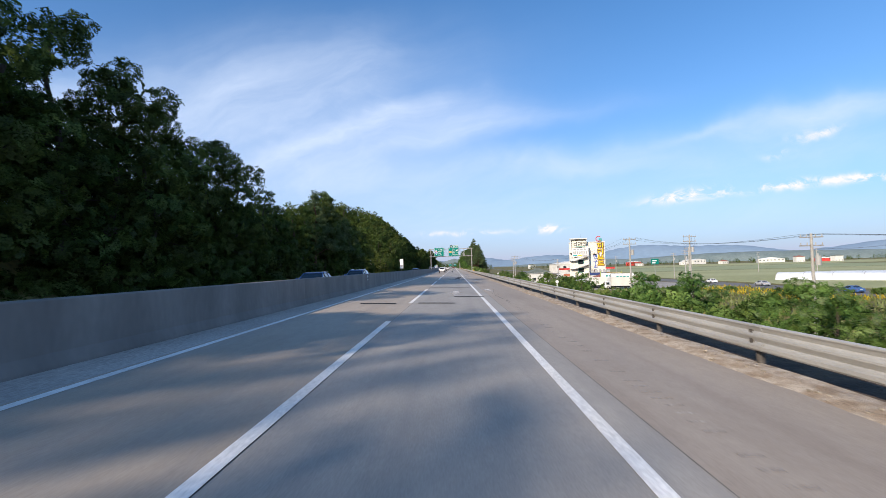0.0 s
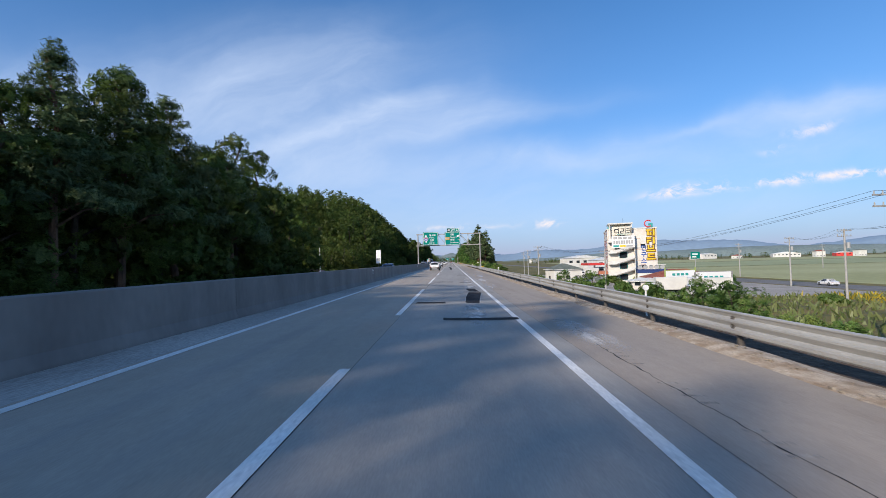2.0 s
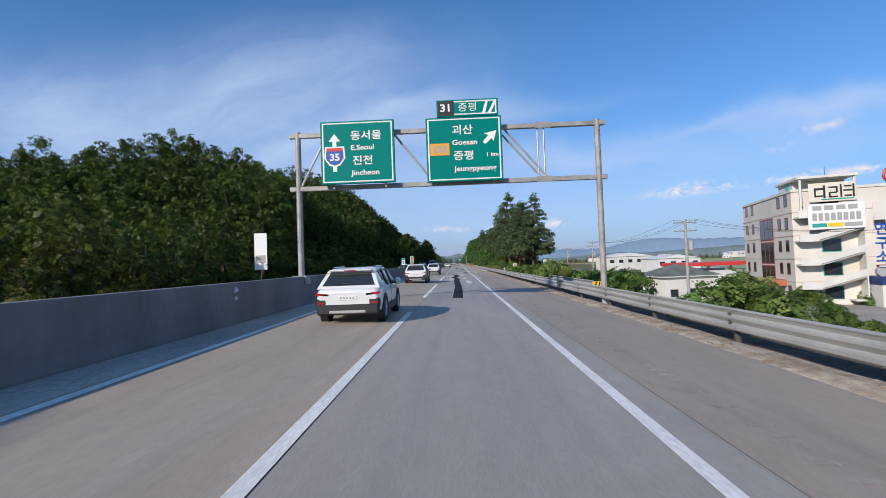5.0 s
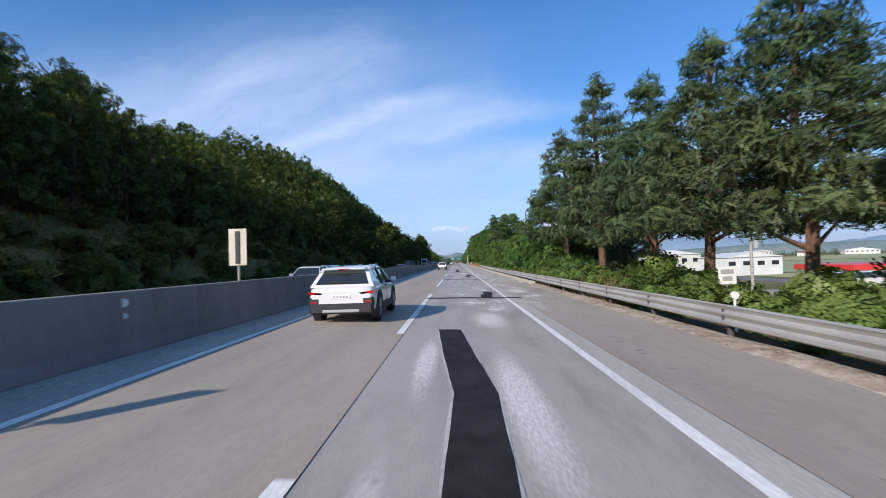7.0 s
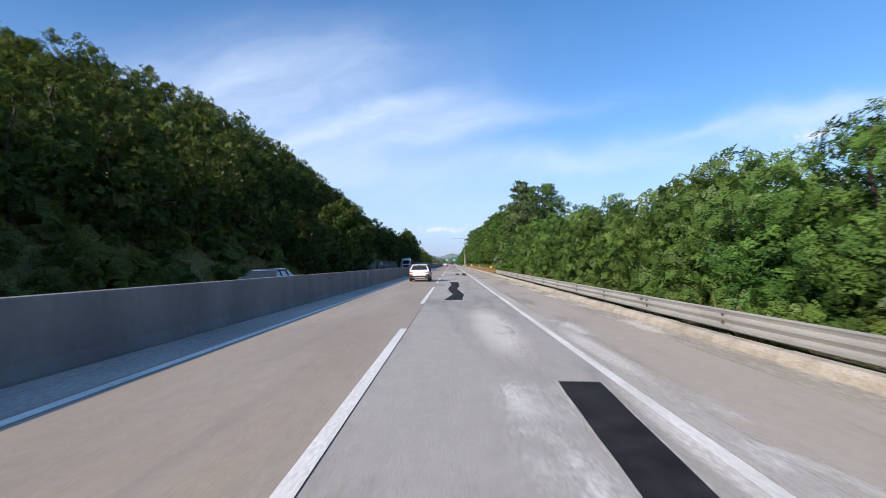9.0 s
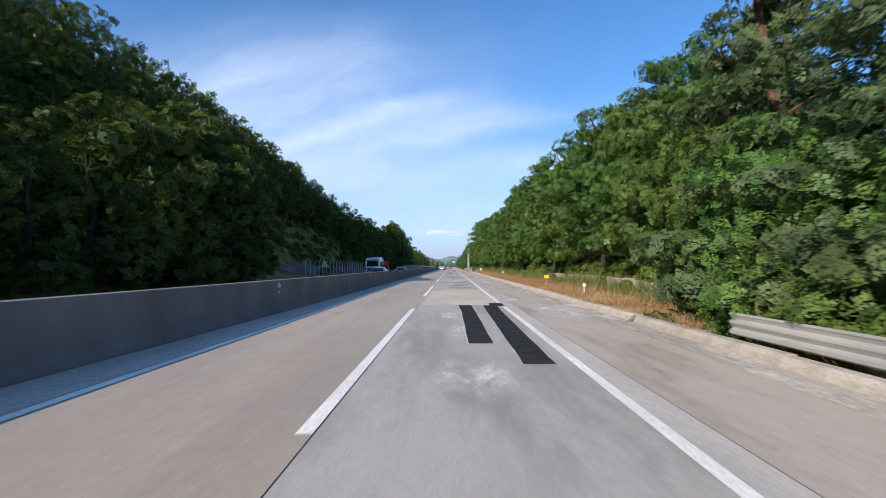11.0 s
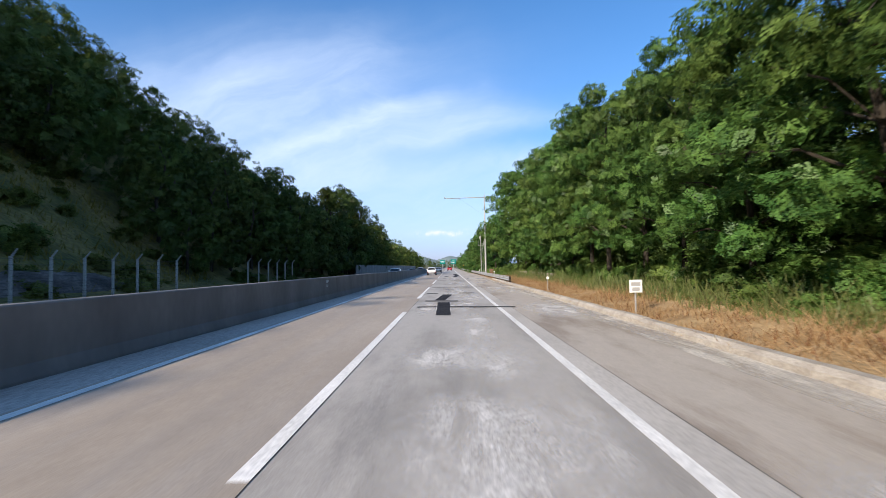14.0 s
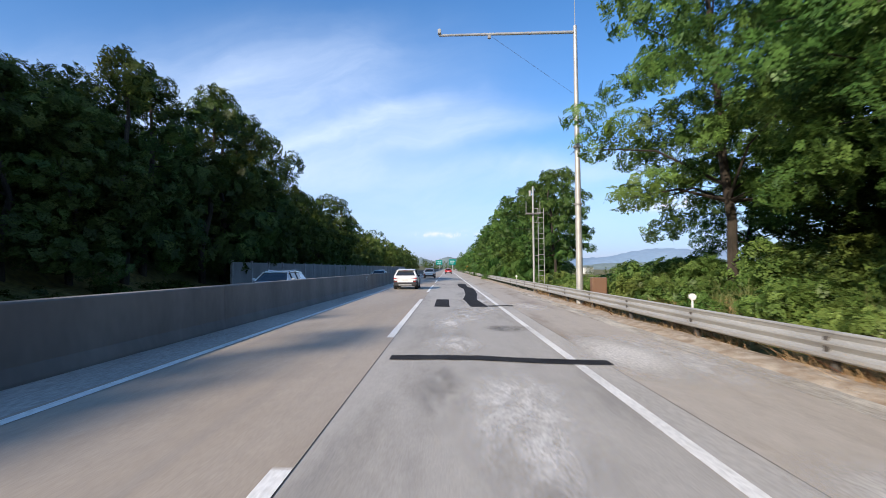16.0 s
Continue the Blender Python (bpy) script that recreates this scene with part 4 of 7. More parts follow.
def crack(pts, label):
    """A narrow wandering crack in the concrete."""
    rc = random.Random(int(pts[0][1]))
    co, q = [], []
    for (xa, ya), (xb, yb) in zip(pts, pts[1:]):
        n = max(2, int(math.hypot(xb - xa, yb - ya) / 0.18))
        for i in range(n):
            f = i / n
            x, y = xa + (xb - xa) * f + rc.uniform(-0.025, 0.025), ya + (yb - ya) * f
            w = 0.005 + 0.016 * rc.random() ** 3
            co += [(x - w, y, float(zr(x, y)) + 0.004), (x + w, y, float(zr(x, y)) + 0.004)]
    q = [(2 * i, 2 * i + 1, 2 * i + 3, 2 * i + 2) for i in range(len(co) // 2 - 1)]
    return tagged(new("road_crack", quad_mesh("road_crack", co, q, M_SEAL)), label=label, kind="structure")


crack([(-4.25, 289.5), (-4.1, 291.6), (-3.95, 293.2), (-4.02, 294.4), (-3.9, 296.0)], "dark wandering crack in the passing lane")
crack([(2.9, 22.0), (2.7, 26.5), (2.6, 29.0), (2.95, 32.0), (3.3, 36.0)], "dark crack along the shoulder")
crack([(3.2, 46.0), (2.8, 51.0), (2.75, 56.0), (3.1, 60.0)], "dark crack along the shoulder")
crack([(2.7, 95.0), (2.75, 101.0), (3.1, 106.0), (3.0, 114.0)], "dark crack along the shoulder")
ribbon("road_edge_strip", 1.845, 2.255, M_EDGE, 0.003, "paler dusty strip beside the edge line", 165, 700)
ribbon("dust_band", 4.25, 5.03, M_GUTTER, 0.004, "pale dust gathered along the kerb", 200, 440)


# ---- sign gantry over the road ----
def gantry():
    y = 137.0
    g = thing("sign_gantry", (0, y, 0), label="galvanised truss gantry on two posts carrying green signs", category="sign gantry")
    for x in (-6.5, 5.64):
        po = part("post", tube((x, 0, -1.0 if x > 0 else 0.9), (x, 0, 7.15), 0.125, 0.115, 12), M_DULL, g)
        part("base_plate", box(x - 0.28, x + 0.28, -0.28, 0.28, -0.42 if x > 0 else 0.95, -0.36 if x > 0 else 1.3, 0.01), M_DULL, po)
    for z in (7.0, 4.82):
        part("beam", box(-6.85, 5.95, -0.09, 0.09, z - 0.09, z + 0.09, 0.01), M_DULL, g)
        part("splice_plate", box(3.15, 3.75, -0.105, -0.092, z - 0.12, z + 0.12), M_DULL, g)
    for a, b in (((-2.6, 7.0), (-1.0, 4.9)), ((1.9, 6.95), (3.6, 4.9)), ((1.7, 6.85), (3.4, 4.85)), ((-6.4, 4.9), (-5.3, 6.95))):
        part("brace", tube((a[0], 0, a[1]), (b[0], 0, b[1]), 0.045), M_GALV, g)
    for x in (3.25, 3.5):
        part("hanger", tube((x, 0, 4.85), (x, 0, 6.95), 0.04), M_GALV, g)
    for x in (-5.0, -2.9, -0.9, 1.4):
        part("bracket", box(x - 0.04, x + 0.04, -0.24, -0.09, 4.75, 7.3), M_DULL, g)

    def panel(x0, x1, z0, z1, label):
        th = thing("road_sign", (0, y - 0.36, 0), label=label, category="road sign", group="gantry signs")
        th.matrix_basis = Matrix.Translation((-0.2, y - 0.36, 0.175)) @ Matrix.Diagonal((1.02, 1, 0.9, 1))
        part("panel", box(x0, x1, -0.04, 0.10, z0, z1, 0.01), M_GREEN, th)
        bm = bmesh.new()
        e, w = 0.07, 0.05
        for q in ((x0 + e, x1 - e, z0 + e, z0 + e + w), (x0 + e, x1 - e, z1 - e - w, z1 - e), (x0 + e, x0 + e + w, z0 + e + w, z1 - e - w), (x1 - e - w, x1 - e, z0 + e + w, z1 - e - w)):
            add_box(bm, q[0], q[1], -0.048, -0.043, q[2], q[3])
        part("border", bm, M_WHITE, th, "white border line")
        return th
    a = panel(-5.15, -2.25, 5.25, 8.05, "green road sign with white place names and an upward arrow")
    for t, sz, x, z in (("동서울", 0.45, -3.35, 7.36), ("E.Seoul", 0.32, -3.50, 6.84), ("진천", 0.45, -3.50, 6.25), ("Jincheon", 0.32, -3.40, 5.72)):
        lettering("place_name", t, sz, (x, -0.05, z), a, M_WHITE, bold=0.006)
    part("arrow", prism([(-4.60, 7.5), (-4.83, 7.15), (-4.68, 7.15), (-4.68, 5.8), (-4.52, 5.8), (-4.52, 7.15), (-4.37, 7.15)], -0.05, -0.043, "y"), M_WHITE, a)
    part("shield_border", prism([(-4.98, 6.92), (-4.22, 6.92), (-4.18, 6.4), (-4.38, 6.09), (-4.6, 6.0), (-4.82, 6.09), (-5.02, 6.4)], -0.0505, -0.043, "y"), M_WHITE, a)
    sh = part("route_shield", prism([(-4.92, 6.85), (-4.28, 6.85), (-4.25, 6.4), (-4.42, 6.15), (-4.6, 6.08), (-4.78, 6.15), (-4.95, 6.4)], -0.056, -0.051, "y"), M_SBLUE, a, "blue and red route shield")
    part("shield_top", box(-4.92, -4.28, -0.061, -0.057, 6.72, 6.86), M_SRED, sh)
    lettering("route_number", "35", 0.42, (-4.60, -0.064, 6.43), sh, M_WHITE, bold=0.01)
    b = panel(-1.0, 1.95, 5.15, 8.0, "green road sign with white place names and a turn-off arrow")
    for t, sz, x, z in (("괴산", 0.45, 0.42, 7.40), ("Goesan", 0.32, 0.50, 6.86), ("증평", 0.45, 0.45, 6.26), ("Jeungpyeong", 0.32, 0.88, 5.70), ("1 km", 0.24, 1.55, 6.28)):
        lettering("place_name", t, sz, (x, -0.05, z), b, M_WHITE, bold=0.006)
    part("route_plate", box(-0.85, -0.1, -0.056, -0.05, 6.32, 6.85), M_SORANGE, b, "orange route plate")
    for k in range(3):
        part("figure_bar", box(-0.72 + 0.2 * k, -0.60 + 0.2 * k, -0.062, -0.057, 6.43, 6.74), M_SGREY, b)
    part("arrow", prism([(1.20, 6.85), (1.30, 6.75), (1.55, 7.0), (1.62, 6.86), (1.74, 7.34), (1.26, 7.22), (1.42, 7.14)], -0.05, -0.043, "y"), M_WHITE, b)
    c = panel(-0.55, 1.85, 8.03, 8.78, "small green exit sign with a black number plate")
    part("number_plate_panel", box(-0.50, 0.12, -0.056, -0.05, 8.08, 8.73), M_SBLACK, c)
    lettering("exit_number", "31", 0.46, (-0.19, -0.062, 8.40), c, M_WHITE, bold=0.012)
    lettering("place_name", "증평", 0.42, (0.66, -0.05, 8.40), c, M_WHITE, bold=0.0)
    for d in (0.0, 0.22):
        part("exit_symbol", prism([(1.22 + d, 8.15), (1.34 + d, 8.15), (1.46 + d * 1.5, 8.66), (1.36 + d * 1.5, 8.66)], -0.05, -0.043, "y"), M_WHITE, c)


gantry()


def median_sign(x, y, w, h, z, facing, label, mat):
    th = thing("roadside_sign", (x, y, float(zr(x, y)) if x > -8 else 0.0), label=label, category="sign", group="small roadside signs")
    part("post", tube((0, 0, z - 1.7 if abs(x + 6.5) > 1 else 1.0), (0, 0, z + h * 0.9), 0.035), M_DULL, th)
    pn = part("panel", box(-w / 2, w / 2, -0.05, -0.035, z, z + h, 0.004), mat, th)
    return th, pn


th, pn = median_sign(-6.50, 182.4, 0.50, 1.02, 1.55, 1, "back of a tall sign on a post on the median", M_SBACK)
part("channel", box(-0.06, 0.06, -0.075, -0.052, 1.6, 2.5), M_CLAD, pn)
th, pn = median_sign(-6.50, 172.2, 0.40, 0.80, 1.42, 1, "kilometre post with a teal head and white figures field", M_WHITE)
part("head", box(-0.2, 0.2, -0.056, -0.051, 1.98, 2.22), M_TEAL, pn)
for z, w in ((1.80, 0.28), (1.62, 0.22), (1.50, 0.16)):
    part("figure_bar", box(-w / 2, w / 2, -0.056, -0.051, z, z + 0.10), M_SBLUE, pn)
th, pn = median_sign(-17.9, 159.5, 1.15, 3.3, 1.6, 1, "tall white board on a post across the carriageway", M_WHITE)
part("dark_band", box(-0.45, 0.45, -0.056, -0.051, 2.2, 2.9), M_SGREY, pn)
th, pn = median_sign(8.0, 184.5, 0.55, 0.55, 0.95, 1, "small white distance board behind the guardrail", M_WHITE)
for z, w in ((1.28, 0.40), (1.06, 0.30)):
    part("figure_bar", box(-w / 2, w / 2, -0.056, -0.051, z, z + 0.14), M_SGREY, pn)
th, pn = median_sign(5.95, 370.5, 0.42, 0.42, 0.75, 1, "small white distance board on the verge", M_WHITE)
for z, w in ((0.97, 0.30), (0.80, 0.24)):
    part("figure_bar", box(-w / 2, w / 2, -0.056, -0.051, z, z + 0.12), M_SGREY, pn)
th, pn = median_sign(7.0, 309.8, 0.36, 0.26, 0.70, 1, "small yellow board on the verge", M_SYEL)

for y in (26.6, 62.0, 108.0, 181.0, 299.5, 330.5, 384.3, 420.5, 452.0):
    dl = thing("delineator", (6.15 if y < 290 or y > 400 else 6.9 if y < 310 else 6.0, y, float(land(6.0, y)) - (0.3 if 290 < y < 310 else 0)), label="slim delineator post with a round white reflector", category="delineator", group="verge delineators")
    part("post", tube((0, 0, -0.1), (0, 0, 0.85), 0.028), M_DULL if 310 < y < 400 else M_WHITE, dl)
    hd = bmesh.new()
    add_tube(hd, (0, 0.02, 0.92), (0, -0.04, 0.92), 0.09, 0.09, 14)
    part("reflector_disc", hd, M_WHITE, dl)


# ---- tall mast with an arm, and a ladder mast behind it ----
def masts():
    y = 429.4
    m = thing("camera_mast", (5.68, y, float(land(5.68, y))), label="tall grey tapered mast with a long horizontal arm", category="mast")
    part("pole", tube((0, 0, -0.3), (0, 0, 13.25), 0.17, 0.085, 14), M_GALV, m)
    for z in (4.7, 7.4):
        part("flange", tube((0, 0, z), (0, 0, z + 0.08), 0.20, 0.20, 14), M_DULL, m)
    arm = part("arm", tube((0, 0, 12.95), (-6.45, 0, 12.85), 0.075, 0.055, 10), M_GALV, m)
    part("camera_unit", box(-6.52, -6.36, -0.14, 0.10, 12.90, 13.12, 0.02), M_SGREY, arm, "small grey camera unit")
    part("bracket", box(-4.15, -4.0, -0.06, 0.06, 12.68, 12.84, 0.01), M_DULL, arm)
    part("stay", tube((-4.0, 0, 12.8), (-0.15, 0, 10.0), 0.006, 0.006, 6), M_WIRE, m, "thin stay wire")
    part("lightning_rod", tube((0, 0, 13.2), (0, 0, 14.6), 0.02, 0.008, 6), M_GALV, m)
    c = thing("control_cabinet", (6.65, y + 0.3, float(land(6.65, y))), label="brown steel control cabinet beside the mast", category="cabinet")
    part("body", box(-0.34, 0.34, -0.2, 0.2, 0.35, 1.15, 0.02), surface("brown_steel", ((0.16, 0.09, 0.055), (0.20, 0.12, 0.075)), 2, 30, 0.5, 0.05), c)
    part("door", box(-0.29, 0.29, -0.215, -0.203, 0.40, 1.10, 0.004), plain("brown_door", (0.19, 0.11, 0.07), 0.5), c)
    part("plinth", box(-0.28, 0.28, -0.16, 0.16, -0.2, 0.349), M_POLE, c)
    y2 = 441.0
    t = thing("ladder_mast", (5.75, y2, float(land(5.95, y2))), label="slim grey mast with a caged ladder and instruments", category="mast")
    part("pole", tube((0, 0, -0.3), (0, 0, 7.6), 0.08, 0.06, 10), M_GALV, t)
    for x in (0.35, 0.75):
        part("ladder_rail", tube((x, 0, -0.1), (x, 0, 6.0), 0.025, 0.025, 6), M_GALV, t)
    for k in range(15):
        part("rung", tube((0.35, 0, 0.4 + 0.38 * k), (0.75, 0, 0.4 + 0.38 * k), 0.015, 0.015, 5), M_GALV, t)
    for z in (2.6, 3.8, 5.0, 6.0):
        part("tie", tube((0, 0, z), (0.35, 0, z), 0.02, 0.02, 6), M_GALV, t)
    part("platform", box(-0.5, 0.5, -0.3, 0.3, 5.6, 5.66), M_DULL, t)
    for x in (-0.5, 0.5):
        part("rail_post", tube((x, 0, 5.66), (x, 0, 6.5), 0.02), M_GALV, t)
    part("instrument", tube((-0.2, 0, 6.9), (-0.2, 0, 7.3), 0.09, 0.09), M_SGREY, t)


masts()


# ---- fence and wall across the opposite carriageway ----
def fence():
    f = thing("hillside_fence", label="chain-link fence on concrete posts with bent tops", category="fence")
    pb = bmesh.new()
    add_box(pb, -0.06, 0.06, -0.06, 0.06, -0.5, 2.75, 0.01)
    add_tube(pb, (0, 0, 2.70), (0.32, 0, 3.10), 0.05, 0.04, 6)
    pm = mesh_from("post", pb, M_POLE)
    ys = [337.4 + 2.15 * k for k in range(25)] + [401.0 + 2.6 * k for k in range(6)]
    for y in ys:
        ob = new("post", pm)
        ob.parent = f
        ob.matrix_basis = pose(-20.4, y, float(land(-20.4, y)), 0, 0, random.uniform(-4, 4))
    for k in range(10):
        h = 0.12 + 0.28 * k
        for a, b in zip(ys, ys[1:]):
            if b - a < 3:
                z0, z1 = float(land(-20.4, a)), float(land(-20.4, b))
                part("wire", tube((-20.33, a, z0 + h), (-20.33, b, z1 + h), 0.006, 0.006, 4), M_WIRE, f)


fence()
M_ROCKCUT = surface("dark_rock_cut", ((0.050, 0.043, 0.038), (0.14, 0.125, 0.11)), 0.9, 7, 0.95, 1.0, stretch=(1, 0.5, 1.2), fine_amount=0.45, bump_dist=0.12)
grid_mesh("rock_cut", np.linspace(-23.6, -20.9, 10), np.arange(330, 391, 0.6),
          lambda X, Y: land(X, Y) - 0.25 + smooth(331, 341, Y) * (1 - smooth(382, 390, Y)) * (0.35 + 0.14 * np.sin(3.1 * X + 1.3 * Y) * np.sin(2.3 * Y - X) + 0.9 * smooth(0, 1.2, -21.0 - X) * (1 - smooth(1.2, 2.6, -21.0 - X))), M_ROCKCUT, "dark broken rock at the foot of the cut slope")
nw = thing("noise_wall", label="grey panelled noise wall along the far verge", category="wall")
for k in range(40):
    y = 447.2 + 4 * k
    z = float(land(-18.9, y))
    part("panel", box(-18.98, -18.88, y + 0.08, y + 3.92, z - 0.2, z + 2.55, 0.02), M_BARRIER, nw)
    part("post", box(-19.03, -18.83, y - 0.08, y + 0.08, z - 0.3, z + 2.7, 0.01), M_DULL, nw)
tri = thing("warning_sign", (-18.6, 340.5, float(land(-19.3, 340))), label="back of a triangular warning sign on a post", category="road sign")
part("panel", prism([(-0.62, 1.9), (0.62, 1.9), (0.0, 2.95)], -0.02, 0.02, "y"), M_SBACK, tri)
part("post", tube((0, 0.05, 0), (0, 0.05, 2.8), 0.04), M_DULL, tri)


# ---- far signs down the road ----
for x, z, w, h in ((-4.5, 3.3, 3.2, 2.4), (2.2, 3.3, 3.2, 2.8)):
    fs = thing("road_sign", (x, 640.0, 0), label="green road sign far down the road", category="road sign", group="far signs")
    part("panel", box(-w / 2, w / 2, -0.05, 0.05, z, z + h, 0.02), M_GREEN, fs)
    part("lettering_bar", box(-w / 2 + 0.4, w / 2 - 0.4, -0.06, -0.055, z + h * 0.60, z + h * 0.68), M_WHITE, fs)
    part("lettering_bar", box(-w / 2 + 0.6, w / 2 - 0.9, -0.06, -0.055, z + h * 0.28, z + h * 0.36), M_WHITE, fs)
    part("post", tube((0, 0.1, -0.5), (0, 0.1, z + h), 0.12), M_GALV, fs)
os_ = thing("works_sign", (6.2, 560.0, float(land(6.2, 560))), label="orange triangular works sign on the verge", category="road sign")
part("panel", prism([(-0.75, 1.2), (0.75, 1.2), (0.0, 2.45)], -0.03, 0.03, "y"), M_SORANGE, os_)
part("post", tube((0, 0.06, -0.1), (0, 0.06, 2.6), 0.05), M_DULL, os_)


# rubble swept up along the foot of the guardrail
def heap(X, Y):
    f = np.clip((X - 4.72) / 0.75, 0, 1)
    return zr(X, Y) - 0.02 + 0.09 * np.sin(math.pi * np.clip(f * 0.8, 0, 1)) * (0.75 + 0.35 * np.sin(Y * 0.7) * np.sin(Y * 0.23 + 1)) + 0.02 * np.sin(X * 23 + Y * 5.1) * np.sin(Y * 7.3)


for name, ya, yb in (("rubble_bank_near", -40, 204.1), ("rubble_bank_far", 394, 520.1)):
    grid_mesh(name, np.linspace(4.72, 5.60, 8), np.arange(ya, yb, 0.5), heap, M_DUST, "pale rubble and dust swept up under the guardrail")
rs = np.random.default_rng(17)
n = 2600
sx, sy = 4.78 + 0.62 * rs.random(n) ** 0.8, -4 + 206 * rs.random(n)
sz = heap(sx, sy)
sr = 0.008 + 0.026 * rs.random(n) ** 2.5
corner = np.array([(-1, -1, -1), (1, -1, -1), (1, 1, -1), (-1, 1, -1), (-1, -1, 1), (1, -1, 1), (1, 1, 1), (-1, 1, 1)], float)
co = corner[None] * sr[:, None, None] * rs.uniform(0.45, 1.0, (n, 8, 3)) * np.array([1, 1.2, 0.7])
co = co + np.stack([sx, sy, sz + sr * 0.3], 1)[:, None]
face = np.array([(0, 3, 2, 1), (4, 5, 6, 7), (0, 1, 5, 4), (1, 2, 6, 5), (2, 3, 7, 6), (3, 0, 4, 7)])
tagged(new("rubble_stones", quad_mesh("rubble_stones", co.reshape(-1, 3), (face[None] + 8 * np.arange(n)[:, None, None]).reshape(-1, 4), M_GRAVEL)), label="small pale stones along the guardrail", category="gravel", kind="stuff")


# rumble grooves along the shoulder
co, q = [], []
for k in range(1250):
    y = -6 + 0.30 * k
    w = 0.10 + 0.05 * random.random()
    if random.random() < 0.45 or y > 180:
        continue
    x = 2.85 + random.uniform(-0.03, 0.03)
    n = len(co)
    for xx, yy in ((x - w, y), (x + w, y), (x + w, y + 0.07), (x - w, y + 0.07)):
        co.append((xx, yy, float(zr(xx, yy)) + 0.004))
    q.append((n, n + 1, n + 2, n + 3))
M_GROOVE = ragged(surface("worn_grooves", ((0.36, 0.32, 0.28), (0.46, 0.42, 0.37)), 0.8, 20, 0.9, 0.2), 0.9, 0.42, 0.62)
tagged(new("rumble_grooves", quad_mesh("rumble_grooves", co, q, M_GROOVE)), label="worn rumble grooves milled along the shoulder", category="road groove", kind="stuff")


# ---- trees ----
def leaf_quads(rng, lumps, n, length, width, droop=0.2, shell=0.72):
    """Many folded leaf sprays near the surface of the lumps. Gives corners and quads."""
    C = np.array([l[0] for l in lumps], float)
    Rr = np.array([l[1] for l in lumps], float)
    area = (Rr[:, 0] * Rr[:, 1] + Rr[:, 1] * Rr[:, 2] + Rr[:, 0] * Rr[:, 2])
    pick = rng.choice(len(C), n, p=area / area.sum())
    d = rng.normal(size=(n, 3))
    d /= np.linalg.norm(d, axis=1)[:, None]
    rad = shell + (1.08 - shell) * rng.random(n) ** 0.6
    p = C[pick] + d * Rr[pick] * rad[:, None]
    nrm = d + rng.normal(size=(n, 3)) * 0.55 + np.array([0, 0, 0.35])
    nrm /= np.linalg.norm(nrm, axis=1)[:, None]
    a = np.cross(nrm, rng.normal(size=(n, 3)))
    a /= np.linalg.norm(a, axis=1)[:, None]
    a[:, 2] -= droop
    a /= np.linalg.norm(a, axis=1)[:, None]
    b = np.cross(nrm, a)
    b /= np.linalg.norm(b, axis=1)[:, None] + 1e-9
    s = (0.6 + 0.8 * rng.random(n))[:, None]
    v0 = p - a * length * 0.5 * s
    v2 = p + a * length * 0.5 * s
    fold = nrm * width * 0.25 * s
    v1 = p + b * width * 0.5 * s + fold
    v3 = p - b * width * 0.5 * s + fold
    co = np.stack([v0, v1, v2, v3], 1).reshape(-1, 3)
    q = np.arange(4 * n).reshape(-1, 4)
    return co, q


def trunk_bm(h, r, ends, rng, bend=0.3, n=7):
    bm = bmesh.new()
    pts = [Vector((0, 0, -0.5))]
    k = 5
    for i in range(1, k + 1):
        pts.append(Vector((rng.uniform(-bend, bend) * i / k, rng.uniform(-bend, bend) * i / k, h * i / k)))
    for i in range(k):
        add_tube(bm, pts[i], pts[i + 1], r * (1 - 0.8 * i / k) + 0.02, r * (1 - 0.8 * (i + 1) / k) + 0.02, n)
    for e in ends:
        e = Vector(e)
        zz = max(0.25 * h, min(h * 0.9, e.z - 0.35 * math.hypot(e.x, e.y)))
        i = min(k - 1, int(zz / h * k))
        base = pts[i].lerp(pts[i + 1], zz / h * k - i) if zz < h else pts[-1]
        rr = r * (1 - 0.8 * zz / h) * 0.5
        mid = base.lerp(e, 0.5) + Vector((0, 0, 0.12 * (e - base).length))
        add_tube(bm, base, mid, rr, rr * 0.6, 4)
        add_tube(bm, mid, e, rr * 0.6, 0.015, 4)
    return bm


def crown_lumps(rng, h, spread, low, count, size=1.0):
    out = []
    for i in range(count):
        z = h * (low + (0.97 - low) * (i + 0.5) / count)
        f = (z / h - low) / (1 - low)
        reach = spread * (0.55 + 0.45 * math.sin(math.pi * min(1, 0.15 + f * 0.75))) * rng.uniform(0.45, 0.95)
        if f > 0.85:
            reach *= 0.3
        a = i * 2.4 + rng.uniform(-0.5, 0.5)
        s = spread * rng.uniform(0.34, 0.52) * (1.05 - 0.35 * f) * size
        out.append(((reach * math.cos(a), reach * math.sin(a), z), (s, s, s * rng.uniform(0.6, 0.85))))
    return out


